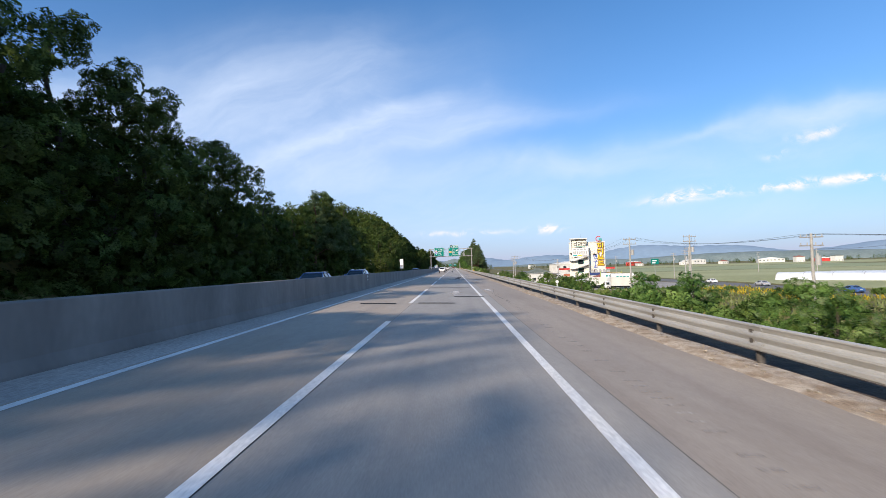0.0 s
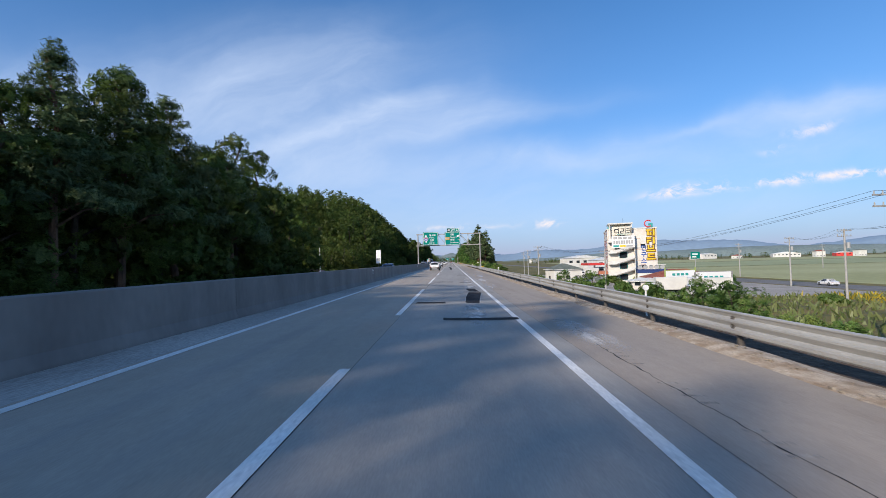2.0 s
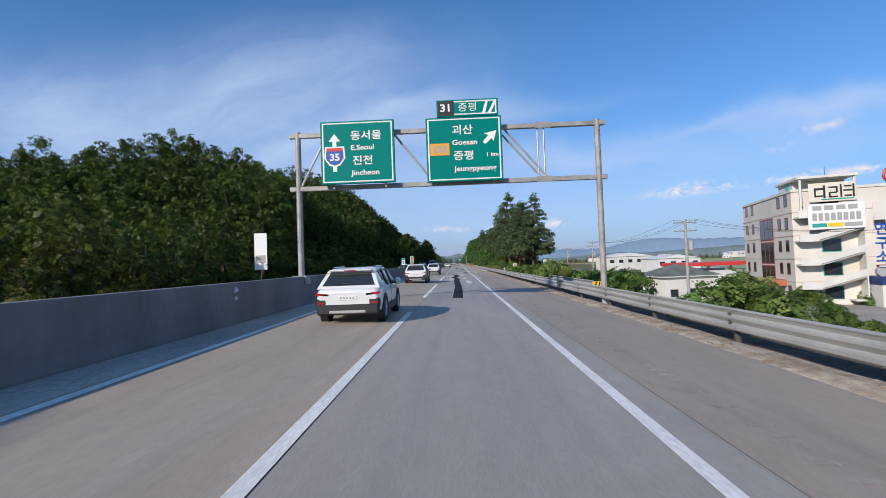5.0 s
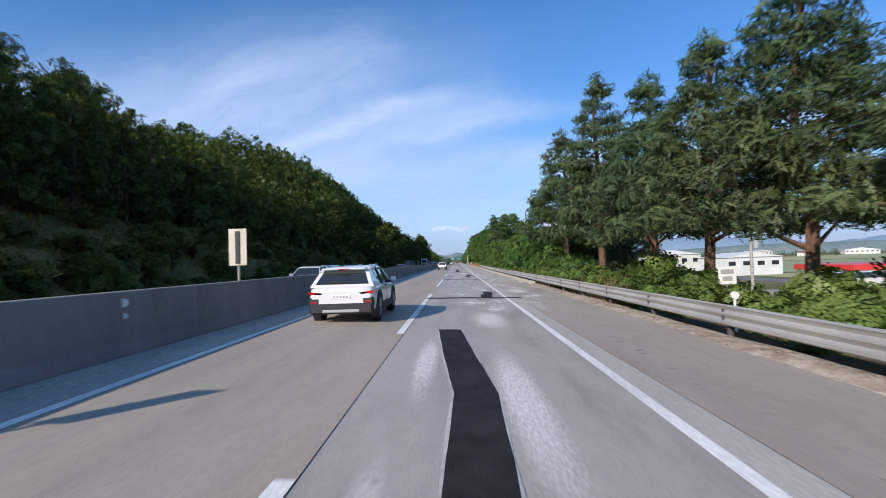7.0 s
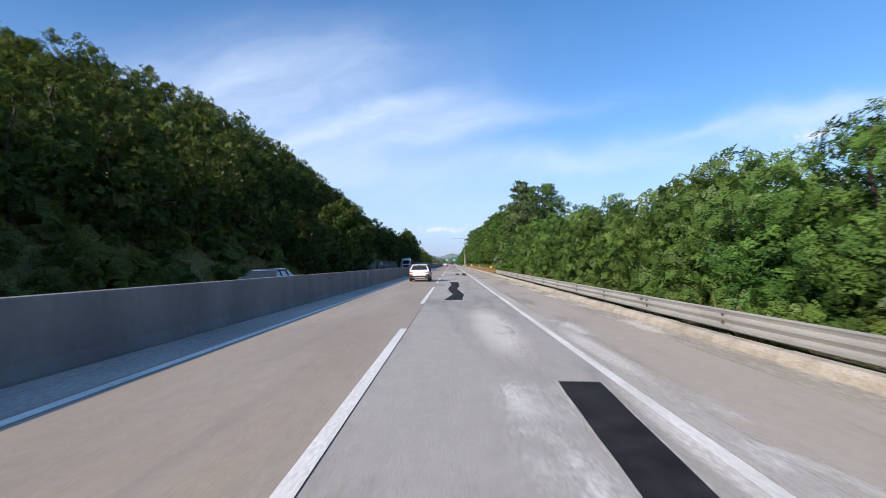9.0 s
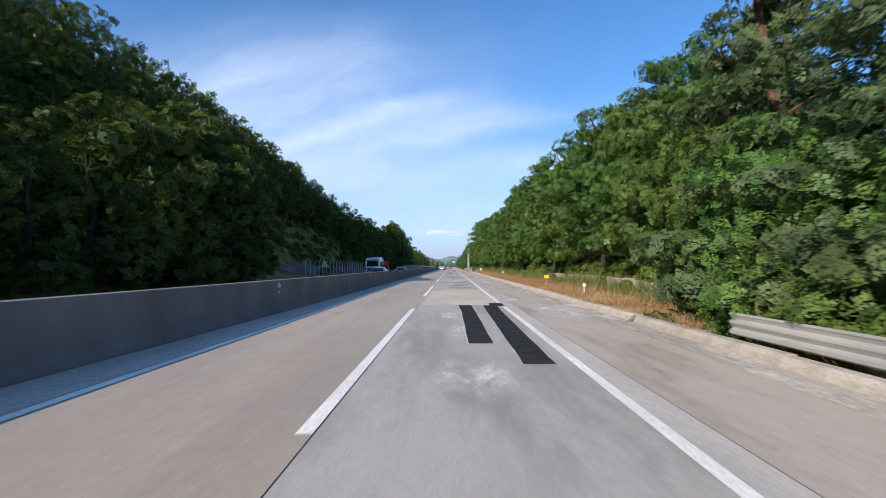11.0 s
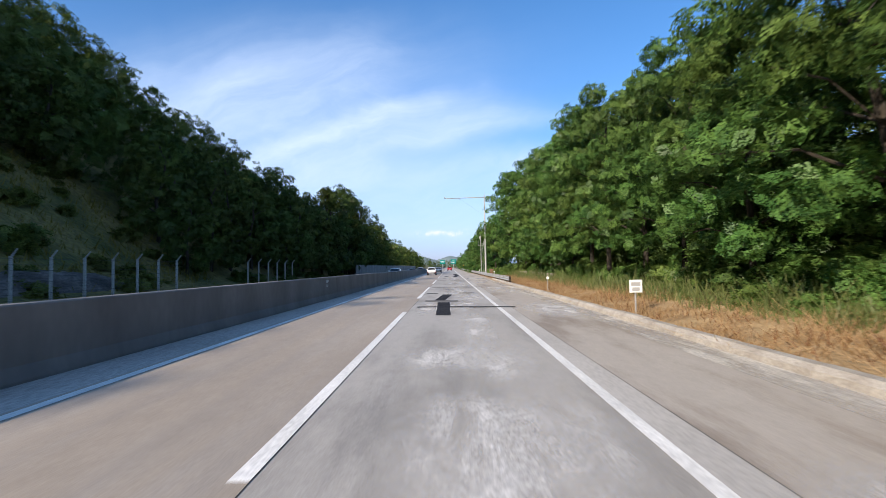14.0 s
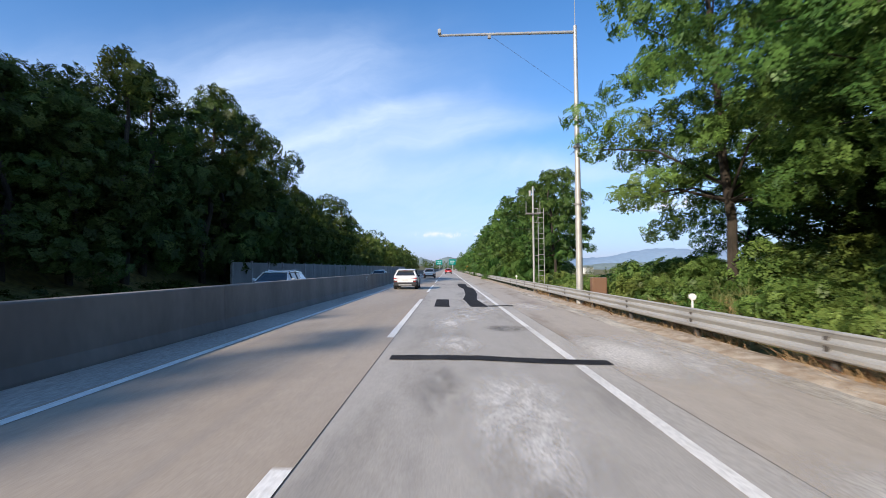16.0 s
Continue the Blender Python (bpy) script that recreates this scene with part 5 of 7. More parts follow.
def bough_lumps(rng, h, spread, low, count):
    """Separate drooping boughs round the trunk, with gaps between them, and a thin core."""
    out = []
    for i in range(count):
        f = (i + 0.5) / count
        z = h * (low + (0.95 - low) * f)
        reach = spread * (0.62 + 0.42 * math.sin(math.pi * min(1, 0.12 + f * 0.72))) * rng.uniform(0.72, 1.05)
        if f > 0.82:
            reach *= 1.0 - 2.6 * (f - 0.82)
        a = i * 2.4 + rng.uniform(-0.4, 0.4)
        lift = rng.uniform(0.0, 0.5)
        for g, s in ((0.42, 0.55), (0.72, 0.80), (1.0, 0.66)):
            r = reach * g
            s *= spread * rng.uniform(0.20, 0.28)
            out.append(((r * math.cos(a), r * math.sin(a), z + lift - 0.30 * g * g * reach * rng.uniform(0.5, 1.1)), (s, s, s * rng.uniform(0.5, 0.7))))
    return out


def proto(name, kind, seed, h, spread, low, lumps, n, length, width, leaf, bark, label, category, r=None, droop=0.25):
    rng = np.random.default_rng(seed)
    t = thing(name, label=label, category=category)
    if kind == "pine":
        L = []
        tiers = lumps
        for i in range(tiers):
            f = i / (tiers - 1)
            z = h * (low + (0.96 - low) * f)
            m = 9 if f < 0.5 else 7 if f < 0.8 else 4
            for j in range(m):
                a = j * 2 * math.pi / m + i * 0.9 + rng.uniform(-0.35, 0.35)
                reach = spread * (1 - 0.84 * f ** 1.05) * rng.uniform(0.42, 0.98)
                s = spread * (0.25 - 0.11 * f) * rng.uniform(0.7, 1.3)
                L.append(((reach * math.cos(a), reach * math.sin(a), z - 0.10 * reach + rng.uniform(-0.25, 0.25)), (s, s, s * 0.42)))
        L.append(((0, 0, h * 0.97), (spread * 0.16, spread * 0.16, h * 0.05)))
    elif kind == "bush":
        L = []
        for i in range(lumps):
            a, rr = i * 2.4, spread * math.sqrt((i + 0.5) / lumps) * 0.75
            zz = h * rng.uniform(0.25, 0.72) * (1.1 - 0.5 * rr / spread)
            s = spread * rng.uniform(0.30, 0.46)
            L.append(((rr * math.cos(a), rr * math.sin(a), zz), (s, s, h * rng.uniform(0.22, 0.32))))
    else:
        L = bough_lumps(rng, h, spread, low, lumps) if leaf == M_LEAF_L and lumps > 25 else crown_lumps(rng, h, spread, low, lumps, 0.92 if leaf == M_LEAF_L else 0.86)
    co, q = leaf_quads(rng, L, n, length, width, droop, 0.25 if kind == "pine" else 0.62)
    co[:, 2] = np.maximum(co[:, 2], 0.02)
    ends = [l[0] for l in (L[2::6] if kind == "broad" and len(L) > 60 else L[::3])]
    part("trunk", trunk_bm(h * (0.93 if kind != "bush" else 0.5), r or (0.010 * h + 0.02 if leaf == M_LEAF_L else 0.014 * h + 0.03), ends, rng, 0.06 * h if kind != "pine" else 0.03 * h), bark, t)
    cr = new("crown", quad_mesh("crown", co, q, leaf))
    cr.parent = t
    return t, co


stash = Vector((0, 0, 0))
rnd = random.Random(5)
DARK = [proto("oak_tree", "broad", 10 + i, h, s, 0.10, 25, 1320, 0.76, 0.53, M_LEAF_D, M_BARK, "dark green broadleaf tree on the wooded bank", "tree")
        for i, (h, s) in enumerate(((11.5, 3.3), (12.5, 3.6), (10.0, 3.2), (13.0, 3.0)))]
LIGHT = [proto("locust_tree", "broad", 30 + i, h, s, 0.20, 34, 4300, 0.52, 0.34, M_LEAF_L, M_BARK, "bright green feathery locust tree leaning over the verge", "tree", droop=0.5)
         for i, (h, s) in enumerate(((11.0, 3.6), (12.5, 4.0), (9.5, 3.4)))]
HEDGE = [proto("young_locust", "broad", 50 + i, h, s, 0.06, 22, 1450, 0.50, 0.35, M_LEAF_L, M_BARK, "bushy young locust tree, leafy to the ground", "tree", r=0.09, droop=0.4)
         for i, (h, s) in enumerate(((5.6, 2.3), (6.4, 2.4), (5.0, 2.5)))]
BUSH = [proto("bush", "bush", 70 + i, h, s, 0, 8, 470, 0.56, 0.39, M_LEAF_B, M_BARK, "untidy green bush on the embankment", "bush", r=0.05)
        for i, (h, s) in enumerate(((1.7, 1.3), (2.3, 1.5), (1.3, 1.4)))]
PINE = [proto("pine_tree", "pine", 90 + i, h, s, 0.40, 13, 9000, 0.50, 0.12, M_NEEDLE, M_PBARK, "tall pine with layered blue-green boughs", "tree", r=0.21, droop=0.05)
        for i, (h, s) in enumerate(((11.8, 3.3), (12.6, 3.0), (11.0, 3.2)))]
SMALLPINE = [proto("conifer", "pine", 110, 10.0, 3.0, 0.08, 10, 3600, 0.50, 0.28, M_NEEDLE, M_PBARK, "dense dark conifer among the roadside trees", "tree", r=0.16, droop=0.05)]
used = set()


def plant(kinds, x, y, scale=1.0, group="", sink=0.1, tall=1.0):
    k = rnd.randrange(len(kinds))
    p = kinds[k][0]
    m = pose(x, y, float(land(x, y)) - sink, rnd.uniform(-2.5, 2.5), rnd.uniform(-2.5, 2.5), rnd.uniform(0, 360)) @ Matrix.Diagonal((scale, scale, scale * tall, 1))
    if p.name not in used:
        used.add(p.name)
        p.matrix_basis = m
        ob = p
    else:
        ob = p.copy()
        scene.collection.objects.link(ob)
        for c in p.children:
            cc = c.copy()
            scene.collection.objects.link(cc)
            cc.parent = ob
        ob.matrix_basis = m
    if group:
        ob["group"] = group
    return ob


def forest(name, spots, kinds, keep, mat, label, grow=2.1):
    """A far wood as one sheet of leaves: thinned copies of the crowns."""
    cs, rng = [], np.random.default_rng(3)
    for x, y, s in spots:
        co = kinds[rng.integers(len(kinds))][1].reshape(-1, 4, 3)
        co = co[rng.choice(len(co), keep, replace=False)]
        c = co.mean(1, keepdims=True)
        co = c + (co - c) * grow
        a = rng.uniform(0, 6.28)
        R = np.array([[math.cos(a), -math.sin(a), 0], [math.sin(a), math.cos(a), 0], [0, 0, 1]])
        co = co @ R.T * s
        co = co + np.array([x, y, float(land(x, y)) - 0.3])
        cs.append(co.reshape(-1, 3))
    co = np.concatenate(cs)
    ob = new(name, quad_mesh(name, co, np.arange(len(co)).reshape(-1, 4), mat))
    return tagged(ob, label=label, category="woods", kind="stuff")


# the wooded bank across the road: the front rows tree by tree
y = -30.0
while y < 500:
    bare = 320 < y < 392
    shrubby = 286 < y <= 320
    low_ = 106 < y < 140
    if not bare and not (119 < y < 146) and not 178 < y < 286 and not shrubby:
        plant(DARK, -22.6 + rnd.uniform(-1.0, 0.8), y + rnd.uniform(-1, 1), rnd.uniform(0.52, 0.66) if low_ else (rnd.uniform(0.5, 0.66) if 135 < y < 172 else rnd.uniform(0.75, 0.92) if 232 < y < 286 else rnd.uniform(0.85, 1.1) if 135 < y < 290 else rnd.uniform(0.78, 0.92) if 48 < y < 73 else rnd.uniform(1.0, 1.25) if y < 300 else rnd.uniform(0.68, 0.8) if y < 408 else rnd.uniform(0.85, 1.05) if y < 438 else rnd.uniform(1.3, 1.5) if y < 468 else rnd.uniform(1.0, 1.25)), "trees on the wooded bank")
    x = -35.5 if bare or shrubby else -30.0 if 178 < y < 286 else -27.5
    plant(DARK, x + rnd.uniform(-1.2, 1.2), y + 2 + rnd.uniform(-1, 1), rnd.uniform(0.7, 0.95) if bare else (rnd.uniform(0.5, 0.65) if low_ or 135 < y < 172 else rnd.uniform(0.75, 1.05)), "trees on the wooded bank")
    if shrubby:
        plant(DARK, -21.6 + rnd.uniform(-0.5, 0.5), y + rnd.uniform(-1.5, 1.5), rnd.uniform(1.0, 1.18) if y > 298 else rnd.uniform(0.7, 0.9), "trees on the wooded bank")
        plant(DARK, -26.5 + rnd.uniform(-0.8, 0.8), y + rnd.uniform(-1.5, 1.5), rnd.uniform(0.5, 0.7), "trees on the wooded bank")
    y += 4.3
for x, y, s in ((-22.5, 117, 0.92), (-23, 112.5, 0.98), (-21.6, 303, 0.3), (-24, 318, 0.32), (-27, 345, 0.35), (-23, 372, 0.35), (-29, 330, 0.4)):
    plant(DARK, x, y, s, "trees on the wooded bank")
for y, sc in ((71.0, 1.14), (76.0, 1.28), (82.0, 1.28), (91.0, 1.14)):
    plant(PINE, -21.3, y, sc, "roadside pines")
# extra tall trees, the nearest out of view, added to shade the passing lane
for y, sc in ((304.5, 1.3), (308.5, 1.3), (312.5, 1.25), (316.5, 1.18)):
    plant(DARK, -20.7, y, sc, "trees on the wooded bank")
kept_state = rnd.getstate()
# two trees behind the start, out of view, added to shade the lanes
for y, sc in ((-9.0, 1.3), (-5.5, 1.3)):
    plant(DARK, -20.7, y, sc, "trees on the wooded bank")
rnd.setstate(kept_state)
spots = []
y = -75.0
while y < 560:
    for j in range(7):
        x = -32.5 - 4.6 * j + rnd.uniform(-1.3, 1.3)
        if 286 < y < 392 and j < 1:
            continue
        if 106 < y < 150 and j < 4:
            continue
        spots.append((x, y + rnd.uniform(-2, 2), rnd.uniform(0.7, 1.0) if 286 < y < 430 else rnd.uniform(0.5, 0.7) if 225 < y < 287 else rnd.uniform(0.65, 0.95)))
    y += 5.0
for k in range(150):
    yy = 100 + 1.7 * k
    spots.append((-64 - rnd.uniform(0, 50), yy, rnd.uniform(0.9, 1.2) * (0.45 if yy < 205 else 0.85)))
for k in range(150):
    spots.append((-42 - rnd.uniform(0, 80), 165 + 0.9 * k, rnd.uniform(0.55, 0.8)))
for k in range(90):
    spots.append((-23 - rnd.uniform(0, 14), 448 + k * 3.6, rnd.uniform(0.75, 1.1)))
near_woods = [(x, y, sc * (0.72 if y < 178 else 1.0)) for x, y, sc in spots if 98 < y < 200 and x > -72]
forest("hillside_woods", [q for q in spots if not (98 < q[1] < 200 and q[0] > -72)], DARK, 160, M_LEAF_D, "dark green wood covering the hillside")
forest("clearing_woods", near_woods, DARK, 480, M_LEAF_D, "green wood of rounded crowns behind the clearing", 1.45)
scrub = []
for k in range(430):
    yy = rnd.uniform(176, 396)
    xx = -21.4 - rnd.random() ** 1.1 * 13
    scrub.append((xx, yy, rnd.uniform(0.7, 1.5) if yy < 284 else rnd.uniform(0.35, 0.9)))
forest("hillside_scrub", scrub, BUSH, 100, M_LEAF_S, "low scrub on the bare hillside")
under = [(-21 - rnd.uniform(0, 6), 18 + k * 0.7, rnd.uniform(0.7, 1.3)) for k in range(80)] + [(-20.6 - rnd.uniform(0, 1.6), -40 + k * 1.9, rnd.uniform(0.5, 1.1)) for k in range(255) if not (284 < -40 + k * 1.9 < 398)]
forest("bank_undergrowth", under, BUSH, 110, M_LEAF_D, "shaded undergrowth along the foot of the bank")

# pines and bushes beside the guardrail
for k in range(6):
    plant(BUSH, 8.8 + rnd.uniform(-0.3, 0.9), 9.5 + 2.9 * k, rnd.uniform(0.85, 1.25), "embankment bushes", 0.1, 1.1)
for x, y, s in ((9.5, 18.0, 0.48), (10.2, 20.0, 0.52), (9.3, 22.5, 0.45), (9.2, 11.0, 0.46), (9.9, 13.0, 0.5), (9.2, 9.0, 0.42), (9.6, 34.0, 0.46), (9.5, 39.5, 0.5), (10.1, 42.0, 0.52), (9.4, 45.0, 0.42), (10.5, 50.0, 0.5), (9.4, 63.0, 0.5), (10.2, 66.0, 0.55), (9.3, 78.0, 0.40), (9.9, 83.0, 0.42), (9.2, 85.0, 0.38)):
    plant(HEDGE, x, y, s, "embankment saplings")
for x, y, s in ((9.5, 178.2, 0.96), (9.2, 182.6, 0.97), (9.0, 187.5, 1.05), (9.4, 193.0, 1.12), (9.0, 200.0, 1.2), (9.4, 210.5, 1.32), (13.0, 206.0, 0.95), (12.8, 212.0, 1.0)):
    plant(PINE, x, y, s, "roadside pines")
y = 164.0
while y < 214:
    big = 1.4 if y > 178 else 1.0
    plant(BUSH, 7.7 + rnd.uniform(-0.3, 0.6), y, rnd.uniform(0.7, 1.05) * (big * 0.5 + 0.5), "verge bushes")
    plant(BUSH, 9.3 + rnd.uniform(-0.5, 0.7), y + 0.8, rnd.uniform(1.1, 1.5) * big, "verge bushes")
    y += 2.1
for y in (-2, 1.5, 5, 16.5, 19, 21.5, 24, 27.5, 31, 36, 41, 55, 58, 68, 74, 80, 88, 92, 98, 103, 108, 112, 116, 120, 125, 129, 133, 138, 143, 148, 153, 158):
    plant(BUSH, 9.0 + rnd.uniform(-0.8, 1.8), y + rnd.uniform(-1, 1), rnd.uniform(0.85, 1.35) * (1.0 if y < 30 else 0.6 if 86 < y < 132 else 1.15), "embankment bushes")
y = 204.0
while y < 288:
    g = (0.55 + 0.50 * float(smooth(204, 220, y))) * (1.0 - 0.07 * float(smooth(224, 230, y)) * (1 - float(smooth(234, 240, y))))
    plant(HEDGE, 8.5 + rnd.uniform(-0.3, 0.4), y, rnd.uniform(0.88, 1.02) * g, "young locusts along the guardrail")
    plant(HEDGE, 10.8 + rnd.uniform(-0.5, 0.6), y + 1.2, rnd.uniform(1.05, 1.2) * g * (1.0 + 0.22 * float(smooth(208, 216, y)) * (1 - float(smooth(222, 232, y))) + 0.16 * float(smooth(234, 240, y)) * (1 - float(smooth(256, 266, y)))), "young locusts along the guardrail")
    y += 2.3
kept_state = rnd.getstate()
y = 187.0
while y < 286:
    plant(BUSH, 6.85 + rnd.uniform(-0.2, 0.35), y, rnd.uniform(0.55, 0.85), "weedy bushes behind the guardrail")
    y += rnd.uniform(1.2, 2.6)
y = 417.0
while y < 446:
    plant(BUSH, 7.9 + rnd.uniform(-0.7, 0.6), y, rnd.uniform(0.45, 0.8), "verge bushes")
    y += rnd.uniform(1.1, 2.0)
rnd.setstate(kept_state)
for x, y, s in ((9.0, 283.0, 1.34), (9.6, 288.0, 1.42), (10.5, 279.0, 1.15)):
    plant(SMALLPINE, x, y, s, "conifers by the road")

# big trees over the verge
y = 292.0
while y < 420:
    s = rnd.uniform(0.9, 1.12)
    plant(LIGHT, 10.2 + rnd.uniform(-0.6, 0.6), y, s, "trees over the verge")
    plant(LIGHT, 14.5 + rnd.uniform(-1.0, 1.0), y + 2.4, s * 1.12, "trees over the verge")
    y += 4.6
y = 294.0
while y < 436:
    plant(BUSH, 10.2 + rnd.uniform(-0.3, 0.5), y, rnd.uniform(0.6, 0.95), "verge bushes")
    if rnd.random() < 0.3:
        plant(BUSH, 8.7 + rnd.uniform(-0.2, 0.3), y, rnd.uniform(0.3, 0.45), "verge bushes")
    plant(BUSH, 11.5 + rnd.uniform(-0.6, 0.9), y + 1, rnd.uniform(0.9, 1.4), "verge bushes")
    y += 2.2
for x, y, s in ((10.2, 425.3, 1.25), (15.5, 425.0, 1.3), (14.5, 431.0, 0.8), (12.0, 418.5, 1.3), (15.0, 420.5, 1.35), (8.9, 470.0, 1.0), (8.6, 480.0, 0.95), (8.5, 491.0, 0.95), (8.4, 504.0, 0.9), (8.3, 519.0, 0.9), (9.3, 449.5, 0.95), (10.2, 455.0, 0.9), (9.0, 461.0, 0.9)):
    plant(LIGHT, x, y, s, "trees over the verge")
right_hedge = [(7.6 + rnd.uniform(0, 2.4), 452 + 0.9 * k, rnd.uniform(1.1, 2.0)) for k in range(270)]
forest("roadside_thicket", right_hedge, BUSH, 90, M_LEAF_L, "bright green thicket along the guardrail ahead", 1.9)
right_far = [(8.6 + rnd.uniform(0, 7), 462 + 2.6 * k, rnd.uniform(0.6, 0.95)) for k in range(150)]
forest("roadside_woods", right_far, LIGHT, 270, M_LEAF_L, "bright green trees lining the road ahead")


# dense thicket added behind the verge trees; dark leaf colour stands in for shade
thicket = [(12.2 + rnd.uniform(0, 5.5), 292 + 1.05 * k, rnd.uniform(1.7, 2.5)) for k in range(130)]
forest("verge_thicket", thicket, BUSH, 210, M_LEAF_D, "thicket under the trees over the verge, leaves darkened for shade", 1.6)


# dry grass and weeds along the verge
def grass(name, n, x0, x1, y0, y1, h, w, mat, label, seed, lay=0.35):
    rng = np.random.default_rng(seed)
    x = x0 + (x1 - x0) * rng.random(n)
    yy = y0 + (y1 - y0) * rng.random(n)
    clump = np.sin(x * 2.1 + yy * 0.9) + np.sin(yy * 2.3 - x) + rng.normal(size=n) * 0.6
    keep = clump > -0.7
    x, yy = x[keep], yy[keep]
    n = len(x)
    z = land(x, yy) - 0.03
    hh = h * (0.45 + 0.75 * rng.random(n)) * (0.75 + 0.45 * np.sin(yy * 0.83 + 2 * np.sin(x * 1.7)) * np.sin(x * 2.6 + yy * 0.31))
    a = rng.random(n) * 6.28
    lean = rng.normal(size=(n, 2)) * lay * hh[:, None]
    dxv, dyv = np.cos(a) * w * 0.5, np.sin(a) * w * 0.5
    v0 = np.stack([x - dxv, yy - dyv, z], 1)
    v1 = np.stack([x + dxv, yy + dyv, z], 1)
    v2 = np.stack([x + lean[:, 0] + dxv * 0.3, yy + lean[:, 1] + dyv * 0.3, z + hh], 1)
    v3 = np.stack([x + lean[:, 0] - dxv * 0.3, yy + lean[:, 1] - dyv * 0.3, z + hh], 1)
    co = np.stack([v0, v1, v2, v3], 1).reshape(-1, 3)
    return tagged(new(name, quad_mesh(name, co, np.arange(len(co)).reshape(-1, 4), mat)), label=label, category="grass", kind="stuff")


# hillside grass has its own colour, toned for the shaded slope
M_SHADE_GRASS = leaf_mat("shade_toned_grass", (0.095, 0.095, 0.014), (0.26, 0.20, 0.045), 0.3)
grass("dry_grass", 60000, 5.38, 8.4, 286, 440, 0.42, 0.018, M_DRY, "straw-coloured dry grass along the kerb", 1, 0.9)
grass("verge_weeds", 15000, 7.4, 10.0, 286, 440, 0.42, 0.035, M_WEED, "green weeds under the trees", 2)
for y0, y1, n in ((187, 192, 500), (194.5, 197, 320), (200.5, 205, 700), (208, 210, 320), (213, 217, 600), (221, 226, 600), (231, 234, 300), (240, 247, 600), (255, 262, 500), (270, 284, 900)):
    grass("dry_grass", n, 5.7, 6.3, y0, y1, 0.95, 0.014, M_DRY, "tuft of tall straw-coloured grass behind the guardrail", int(y0), 0.5)
grass("dry_litter", 3000, 4.96, 5.5, 398, 416, 0.24, 0.016, M_DRY, "dry straw spilt over the kerb under the guardrail", 21, 1.3)
M_RUST = leaf_mat("withered_weeds", (0.13, 0.055, 0.025), (0.30, 0.15, 0.07), 0.3)
grass("withered_weeds", 9000, 5.45, 7.6, 286, 440, 0.34, 0.03, M_RUST, "red-brown withered weeds among the dry grass", 13, 0.7)
grass("wall_weeds", 13000, 7.6, 9.2, 290, 440, 0.85, 0.04, M_WEED, "tall green weeds in front of the low wall", 12)
grass("embankment_grass", 22000, 6.7, 13.0, -10, 286, 0.50, 0.05, M_WEED, "rough green grass on the embankment", 4)
grass("embankment_dry_grass", 10000, 6.5, 11.0, -10, 286, 0.45, 0.04, M_DRY, "dry grass on the embankment", 5)
grass("hillside_grass", 36000, -35, -20.4, 176, 398, 0.7, 0.10, M_SHADE_GRASS, "rough grass on the bare hillside", 6)


# ---- distance: hills, plain, fields ----
def ridge(name, x0, x1, y0, y1, h, seed, mat, label, foot=-8.0):
    """A long wooded ridge from (x0, y0) to (x1, y1): a rounded rise with an uneven crest."""
    rng = np.random.default_rng(seed)
    n, m = 90, 7
    ph = rng.random(6) * 6.28
    f = np.linspace(0, 1, n)
    crest = np.zeros(n)
    for k in range(6):
        crest += np.sin(f * (3 + 4.1 * k) + ph[k]) / (1.4 + 1.1 * k)
    crest = (0.62 + 0.24 * crest) * np.sin(math.pi * np.clip(f, 0.0, 1.0)) ** 0.45
    d = np.array([x1 - x0, y1 - y0], float)
    nrm = np.array([-d[1], d[0]]) / np.hypot(*d)
    co = []
    for i in range(n):
        p = np.array([x0, y0]) + d * f[i]
        for j in range(m):
            g = j / (m - 1)
            off = (g - 0.5) * h * 5
            z = foot + max(0.0, h * crest[i] + (rng.random() - 0.5) * h * 0.05) * math.sin(math.pi * g) ** 0.8
            co.append((p[0] + nrm[0] * off, p[1] + nrm[1] * off, z))
    q = [(i * m + j, i * m + j + 1, (i + 1) * m + j + 1, (i + 1) * m + j) for i in range(n - 1) for j in range(m - 1)]
    return tagged(new(name, quad_mesh(name, co, q, mat)), label=label, kind="structure")


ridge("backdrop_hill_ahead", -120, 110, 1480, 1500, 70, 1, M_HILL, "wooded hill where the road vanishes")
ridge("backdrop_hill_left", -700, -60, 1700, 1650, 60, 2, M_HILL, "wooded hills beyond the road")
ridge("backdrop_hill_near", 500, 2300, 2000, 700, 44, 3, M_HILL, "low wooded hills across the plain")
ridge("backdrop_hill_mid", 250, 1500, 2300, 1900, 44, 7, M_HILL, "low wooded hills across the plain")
ridge("backdrop_mountains", 200, 2600, 3900, 3300, 150, 4, M_FARHILL, "mountains with haze-tinted colour beyond the plain")
ridge("backdrop_mountains_east", 1900, 4300, 3700, 900, 170, 5, M_FARHILL, "mountains with haze-tinted colour beyond the plain")
ridge("backdrop_mountains_ahead", -900, 700, 4200, 4100, 150, 6, M_FARHILL, "mountains with haze-tinted colour beyond the plain")


def field(name, x0, x1, y0, y1, mat, label, z=-5.93):
    return setting(name, box(x0, x1, y0, y1, z - 0.3, z), mat, label)


field("field_near", 95, 330, 60, 330, M_PADDY, "green rice field on the plain")
field("field_mid", 120, 420, 340, 520, M_PADDY2, "young green rice field on the plain")
field("field_far", 150, 700, 540, 800, M_PADDY, "green rice field on the plain")
field("field_right", 345, 900, 40, 330, M_PADDY2, "young green rice field on the plain")
field("field_soil", 430, 640, 380, 440, M_SOIL, "strip of bare brown soil")
